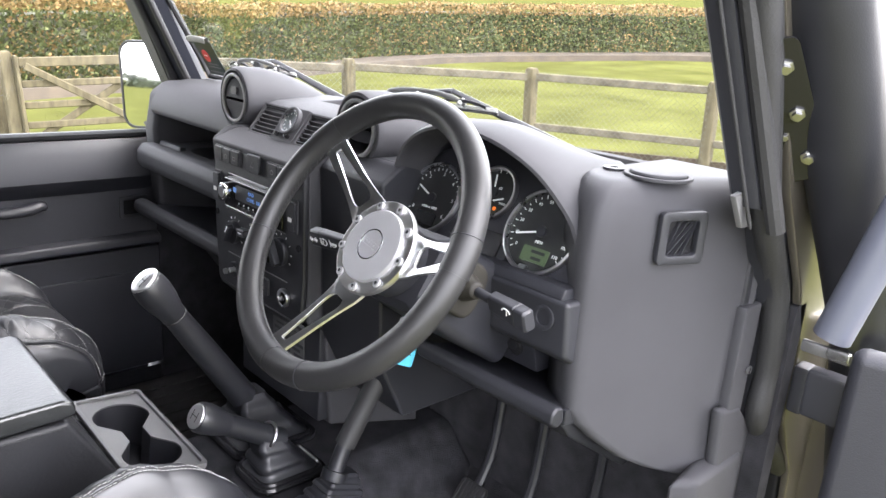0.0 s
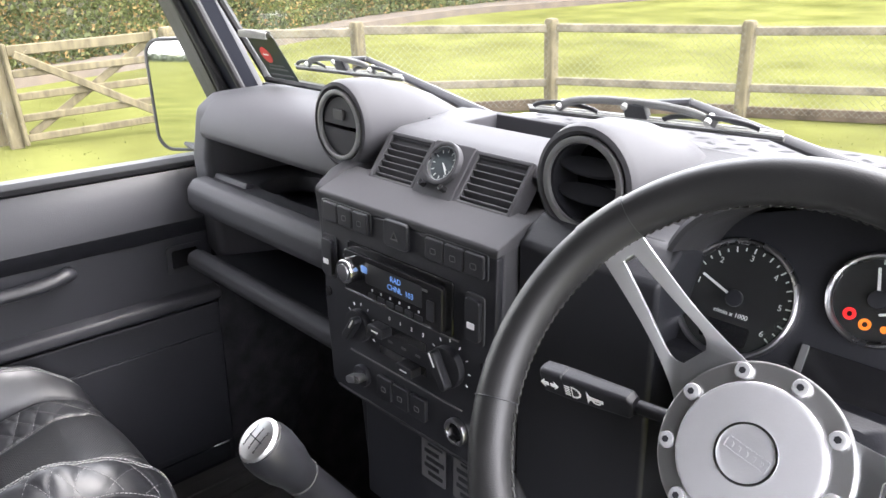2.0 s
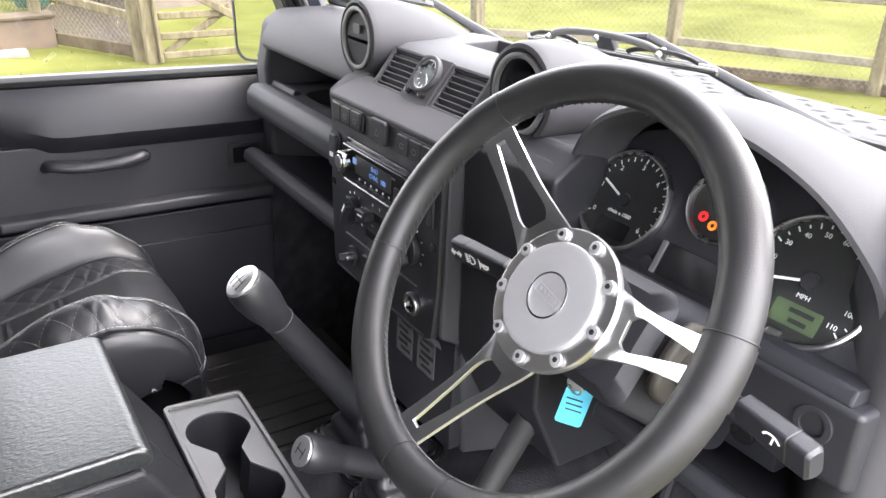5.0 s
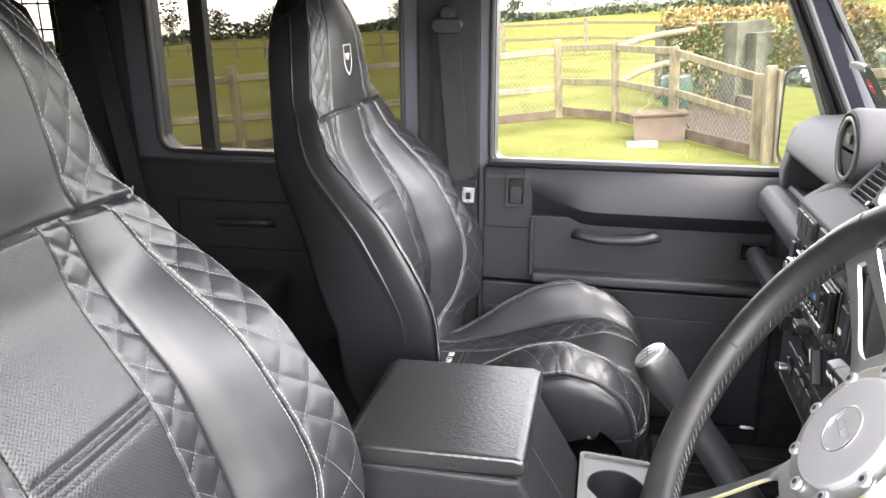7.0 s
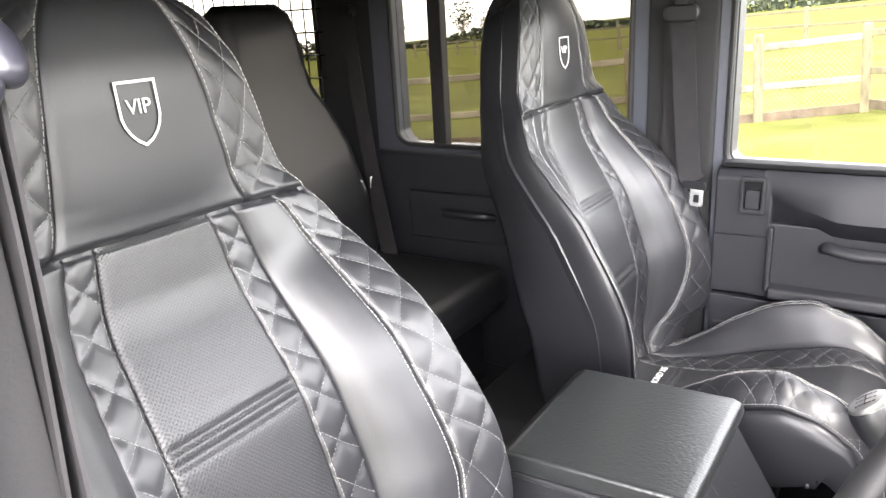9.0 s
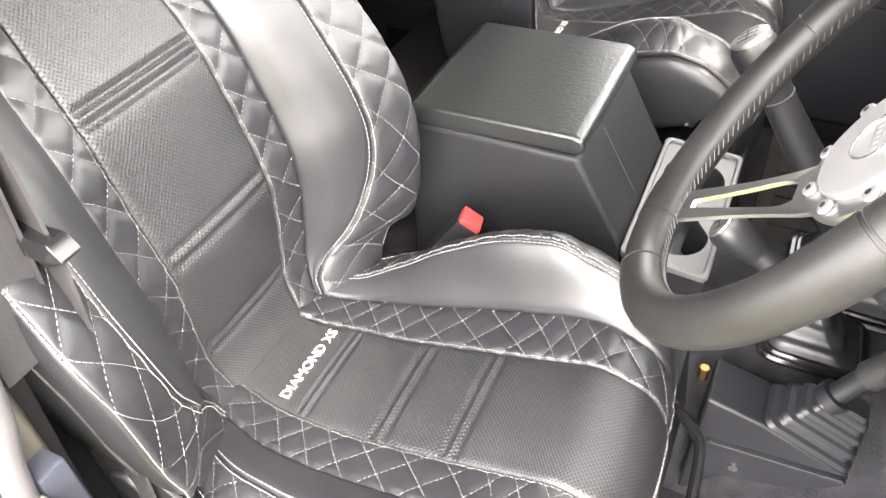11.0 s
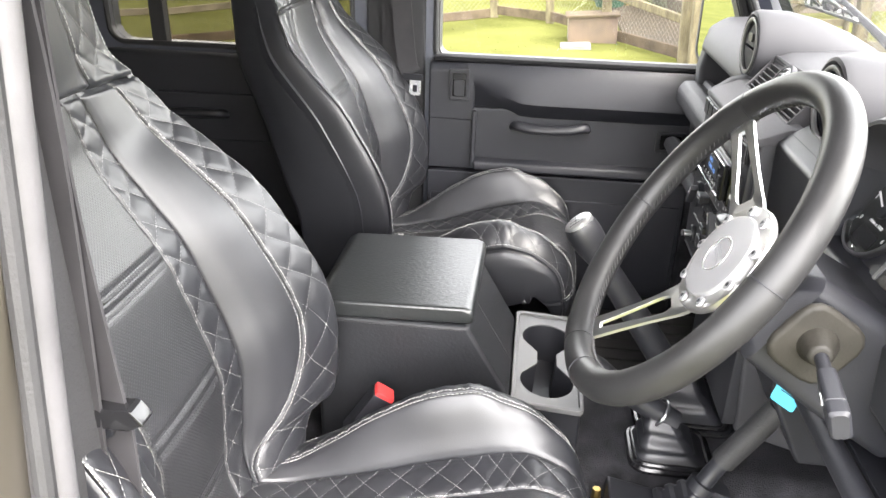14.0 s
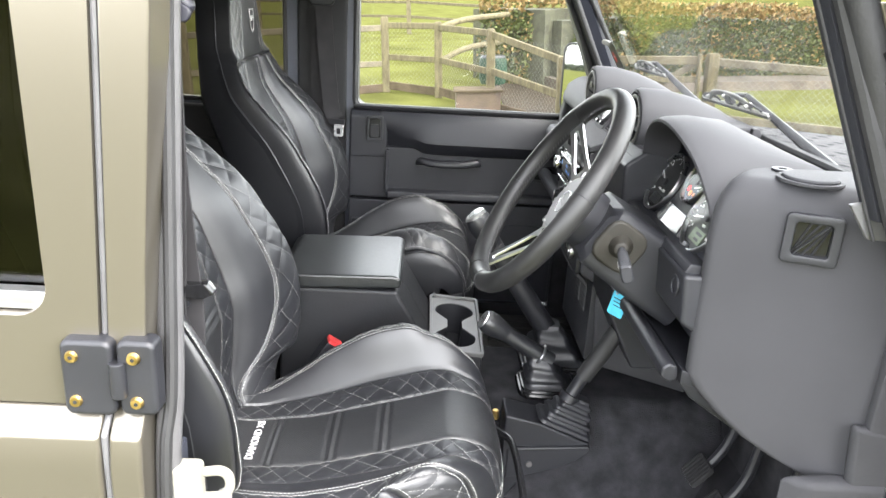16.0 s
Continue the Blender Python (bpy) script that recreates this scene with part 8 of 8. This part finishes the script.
        part("check_clip", prism([(0.797, 1.399), (0.820, 1.404), (0.857, 1.357), (0.827, 1.358)], "x", 0.764, 0.772, 0.002), SILVERPAINT, p)


def wiper(base, tip_a, tip_b, elbow):
    """A wiper arm and its blade lying on the outside of the screen: places as (x, s)."""
    w = thing("wiper", tuple(screen(*base, 0.03)), "black windscreen wiper with a silver edged blade", "wiper", "wipers")
    a, b, c, e = screen(*base, 0.03), screen(*tip_a, 0.022), screen(*tip_b, 0.022), screen(*elbow, 0.034)
    part("arm", tube(smooth_path([a, a + (e - a) * 0.45, e], 5), lambda s: 0.011 - 0.006 * s, 8, flat=0.6), BLACK, w, "dark wiper arm")
    d, n = (c - b).normalized(), Vector((0, 0.857, 0.515))
    up = d.cross(n) if d.cross(n).z > 0 else n.cross(d)
    # rubber below a channel of two bright steel strips
    part("blade_rubber", tube([b - up * 0.003, c - up * 0.003], 0.0028, 8), RUBBER, w)
    for k in (0.0015, 0.0055):
        part("blade_strip", tube([b + up * k, (b + c) / 2 + up * (k + 0.001), c + up * k], 0.0016, 6), ZINC, w, "bright blade strip")

    def bridge(t0, t1, rise, size, name, material):
        L = (c - b).length
        pts = [(t0, 0.006), (t0 + 0.12 * (t1 - t0), rise * 0.75), (t0 + 0.35 * (t1 - t0), rise), (t0 + 0.65 * (t1 - t0), rise), (t0 + 0.88 * (t1 - t0), rise * 0.75), (t1, 0.006)]
        line = smooth_path([b + d * (t * L) + up * h for t, h in pts], 5)
        part(name, tube(line, size, 10, flat=0.55, up=n), material, w)
    # the black bridge's sky-lit sheen is put into its colour as even grey
    bridge(0.15, 0.79, 0.026, 0.0058, "main_bridge", SILVERPAINT)
    bridge(0.03, 0.33, 0.015, 0.0036, "claw", BLACK)
    bridge(0.60, 0.93, 0.015, 0.0036, "claw", BLACK)
    m = (b + c) / 2
    for t in (0.17, 0.47, 0.77):
        p = b + (c - b) * t + up * (0.024 if t == 0.47 else 0.013)
        part("rivet", cyl(p - n * 0.008, p + n * 0.006, 0.004, seg=12), ZINC, w)
    part("link", box(-0.016, 0.016, -0.005, 0.005, 0.006, 0.026, 0.002, 2, Matrix.Translation(m) @ Matrix((d, n, up)).transposed().to_4x4()), BLACK, w)
    part("arm_tip", tube([e, m + up * 0.024], 0.005, 8), BLACK, w)
    part("pivot", cyl(screen(base[0], base[1], 0.0), screen(base[0], base[1], 0.035), 0.013, 0.011, 16, 0.002), BLACK, w)
    return w


wiper((-0.114, -0.031), (-0.605, 0.024), (-0.293, 0.034), (-0.384, 0.053))
wiper((0.47, -0.036), (-0.04, 0.014), (0.308, 0.031), (0.200, 0.050))

bon = thing("bonnet", (0, 1.5, 1.2), "bronze green bonnet with silver chequer plate panels", "bonnet")
part("bonnet_panel", prism([(0.985, 1.286), (1.80, 1.237), (1.83, 1.225), (1.90, 1.10), (0.985, 1.10)], "x", -0.66, 0.66, 0.01, 3), PAINT, bon)
part("scuttle", prism([(0.90, 1.372), (0.912, 1.340), (0.983, 1.285), (0.983, 1.22), (0.90, 1.22)], "x", -0.76, 0.76, 0.006), BLACK, bon, "black scuttle panel")
plate = part("chequer_plate", prism([(1.00, 1.292), (1.77, 1.2458), (1.77, 1.241), (1.00, 1.287)], "x", -0.60, 0.60, 0.001), PLATE, bon, "silver chequer plate")
verts, faces = [], []
for i in range(26):
    for j in range(16):
        if (i + j) % 2:
            continue
        x, y = -0.575 + 0.046 * i, 1.03 + 0.046 * j
        z = 1.2923 - (y - 1.0) * 0.06
        a = radians(45 if i % 2 else -45)
        c, s = math.cos(a), math.sin(a)
        k = len(verts)
        for u, v in ((-0.021, 0), (-0.008, -0.009), (0.008, -0.009), (0.021, 0), (0.008, 0.009), (-0.008, 0.009)):
            verts.append((x + u * c - v * s, y + u * s + v * c, z))
        verts += [(x - 0.006 * c, y - 0.006 * s, z + 0.0022), (x + 0.006 * c, y + 0.006 * s, z + 0.0022)]
        faces += [(k, k + 1, k + 6), (k + 1, k + 2, k + 7, k + 6), (k + 2, k + 3, k + 7), (k + 3, k + 4, k + 7), (k + 4, k + 5, k + 6, k + 7), (k + 5, k, k + 6)]
raw("tread_bars", verts, faces, CHEQUER, plate, "raised tread bars", kind="stuff", smooth=False)
for sg in (-1, 1):
    wg = thing("front_wing", (sg * 0.76, 1.4, 0.9), "bronze green front wing beside the bonnet", "car wing")
    part("wing_panel", prism([(1.13, 0.60), (1.13, 1.185), (1.90, 1.13), (1.90, 0.60)], "x", sg * 0.665, sg * 0.845, 0.015, 3), PAINT, wg)

# left door mirror, seen through the side window
dm = thing("door_mirror", (-0.86, 0.79, 1.24), "black door mirror with rounded rectangular glass", "door mirror")
mm = facing((-0.848, 0.786, 1.355), (0.55, -1, 0.02), spin=3)
rings = [[mm @ Vector((p[0] * k, p[1] * k, h)) for p in rrect(0.152, 0.222, 0.035, 5)] for h, k in ((0.0, 1.0), (-0.012, 1.03), (-0.035, 0.96), (-0.055, 0.8))]
part("mirror_shell", ring_loft(rings), BLACK, dm)
bm = frame_prism(rrect(0.157, 0.227, 0.036, 5), rrect(0.143, 0.213, 0.032, 5), "z", -0.004, 0.004, 0.002)
bm.transform(mm)
part("mirror_rim", bm, RUBBER, dm)
part("mirror_glass", (lambda b: (b.transform(mm), b)[1])(prism(rrect(0.145, 0.215, 0.033, 5), "z", 0.0005, 0.002, 0)), MIRROR, dm, "mirror glass")
part("mirror_arm", tube(smooth_path([(-0.80, 0.80, 1.262), (-0.83, 0.795, 1.25), (-0.87, 0.785, 1.262)], 5), 0.011, 10), BLACK, dm)

# leaflet standing on the dash in the corner of the screen
lf = thing("paper_leaflet", (-0.59, 0.862, 1.394), "dark printed leaflet with a white curled top leaning on the windscreen", "leaflet")
lm = facing((-0.589, 0.838, 1.450), (0, -0.857, -0.515), (0, -0.5, 0.86))
part("leaflet_sheet", slab(lm, 0.092, 0.104, 0.0012, 0.002, 0), LEAFLET, lf)
part("red_roundel", disc(lm @ Matrix.Translation((-0.014, 0.000, 0.0012)), 0.0165, 0.0005, 32), RED, lf, "red printed disc")
part("roundel_bar", slab(lm @ Matrix.Translation((-0.014, 0.001, 0.0017)), 0.018, 0.003, 0.0003, 0.001, 0), WHITE, lf)
rows = []
for k in range(9):
    a = math.pi * k / 8
    rows.append([lm @ Vector((x, 0.040 + 0.016 * math.sin(a) * (1 - 0.25 * (x / 0.047) ** 2) + 0.004 * k / 8, 0.0014 + 0.006 * (1 - math.cos(a)))) for x in np.linspace(-0.047, 0.047, 9)])
part("white_heading", thick(skin(rows), 0.0006), surf("cream_paper", (0.2, 0.197, 0.185), 0.8, var=0.1, scale=40, bump=0), lf, "white curled top edge")
for k, w_ in ((-0.022, 0.05), (-0.030, 0.062), (-0.043, 0.078)):
    part("printed_bar", slab(lm @ Matrix.Translation((0, k, 0.0012)), w_, 0.0035, 0.0004, 0.001, 0), SILVERPAINT, lf)

# ---- raised air intake and open driver's door ----
sn = thing("raised_air_intake", (0.90, 1.0, 1.0), "black plastic raised air intake beside the windscreen pillar", "air intake")
rows = []
for c, w_, d_ in ((Vector((0.90, 1.10, 0.95)), 0.10, 0.12), (Vector((0.88, 1.04, 1.20)), 0.10, 0.12), (Vector((0.862, 0.99, 1.31)), 0.10, 0.12), (Vector((0.85, 0.945, 1.39)), 0.10, 0.115), (Vector((0.838, 0.905, 1.465)), 0.10, 0.115), (Vector((0.828, 0.875, 1.525)), 0.10, 0.11), (Vector((0.817, 0.83, 1.61)), 0.10, 0.11), (Vector((0.80, 0.75, 1.78)), 0.10, 0.11), (Vector((0.79, 0.69, 1.92)), 0.10, 0.11)):
    rows.append([c + Vector((p[0], p[1], 0)) for p in rrect(w_, d_, 0.045, 6)])
part("intake_tube", ring_loft(rows), BLACK, sn)
bmx = facing((0.799, 0.829, 1.494), (0.42, -0.75, -0.5), (-0.1, -0.6, 0.78))
br = part("bracket", slab(bmx, 0.052, 0.185, 0.004, 0.010, 0.001), GLOSSBLACK, sn, "black steel bracket")
for y, r in ((0.075, 0.011), (0.0, 0.011), (-0.075, 0.011)):
    bl = part("bolt", disc(bmx @ Matrix.Translation((0.008, y * 0.8, 0.004)), r * 0.8, 0.003, 6, 0.001), STEEL, sn, "steel bolt")
    part("bolt_head", disc(bmx @ Matrix.Translation((0.008, y * 0.8, 0.007)), r * 0.55, 0.005, 6, 0.001), STEEL, bl)
for y in (0.040, -0.034):
    part("small_bolt", disc(bmx @ Matrix.Translation((-0.010, y * 0.8, 0.004)), 0.0042, 0.004, 6, 0.001), STEEL, sn, "small steel bolt")

dd = thing("driver_door", (0.86, 0.82, 0.62), "open driver's door with dark plastic trim and clear window", "car door", "side doors")
DM = Matrix.Translation((0.884, 0.822, 0)) @ pose(0, 0, 0, 0, 0, 12)
# in the door's own measure: x from hinge to handle, y through it, z up


def door_box(x0, x1, y0, y1, z0, z1, r=0.006, seg=2):
    bm = box(x0, x1, y0, y1, z0, z1, r, seg)
    bm.transform(DM)
    return bm


part("door_panel", door_box(0.05, 0.72, 0.02, 0.07, 0.60, 1.24, 0.012), PAINT, dd, "bronze green outer panel")
part("trim_panel", door_box(0.032, 0.70, -0.012, 0.022, 0.61, 1.262, 0.014, 3), TRIM, dd)
part("trim_pocket", door_box(0.10, 0.62, -0.030, -0.008, 0.70, 0.95, 0.016, 3), TRIM, dd)
for a, b in (((0.006, 1.255), (0.05, 1.44)), ((0.05, 1.44), (0.14, 1.72)), ((0.14, 1.72), (0.70, 1.72)), ((0.70, 1.72), (0.70, 1.235))):
    p, q = Vector((a[0], 0.035, a[1])), Vector((b[0], 0.035, b[1]))
    part("window_frame", tube([DM @ p, DM @ q], 0.021, 18), FRAME, dd, "grey painted window frame")
gp = prism([(0.02, 1.245), (0.06, 1.44), (0.15, 1.71), (0.69, 1.71), (0.69, 1.245)], "y", 0.033, 0.037, 0)
gp.transform(DM)
g = part("window_pane", gp, GLASS, dd)
g.visible_shadow = False
part("door_check", box(0.85, 0.905, 0.862, 0.870, 1.225, 1.240, 0.003), STEEL, dd, "steel door check strap")
for z in (0.82, 1.18):
    part("hinge", box(0.865, 0.915, 0.855, 0.880, z - 0.03, z + 0.03, 0.006), BLACK, dd, "black door hinge")
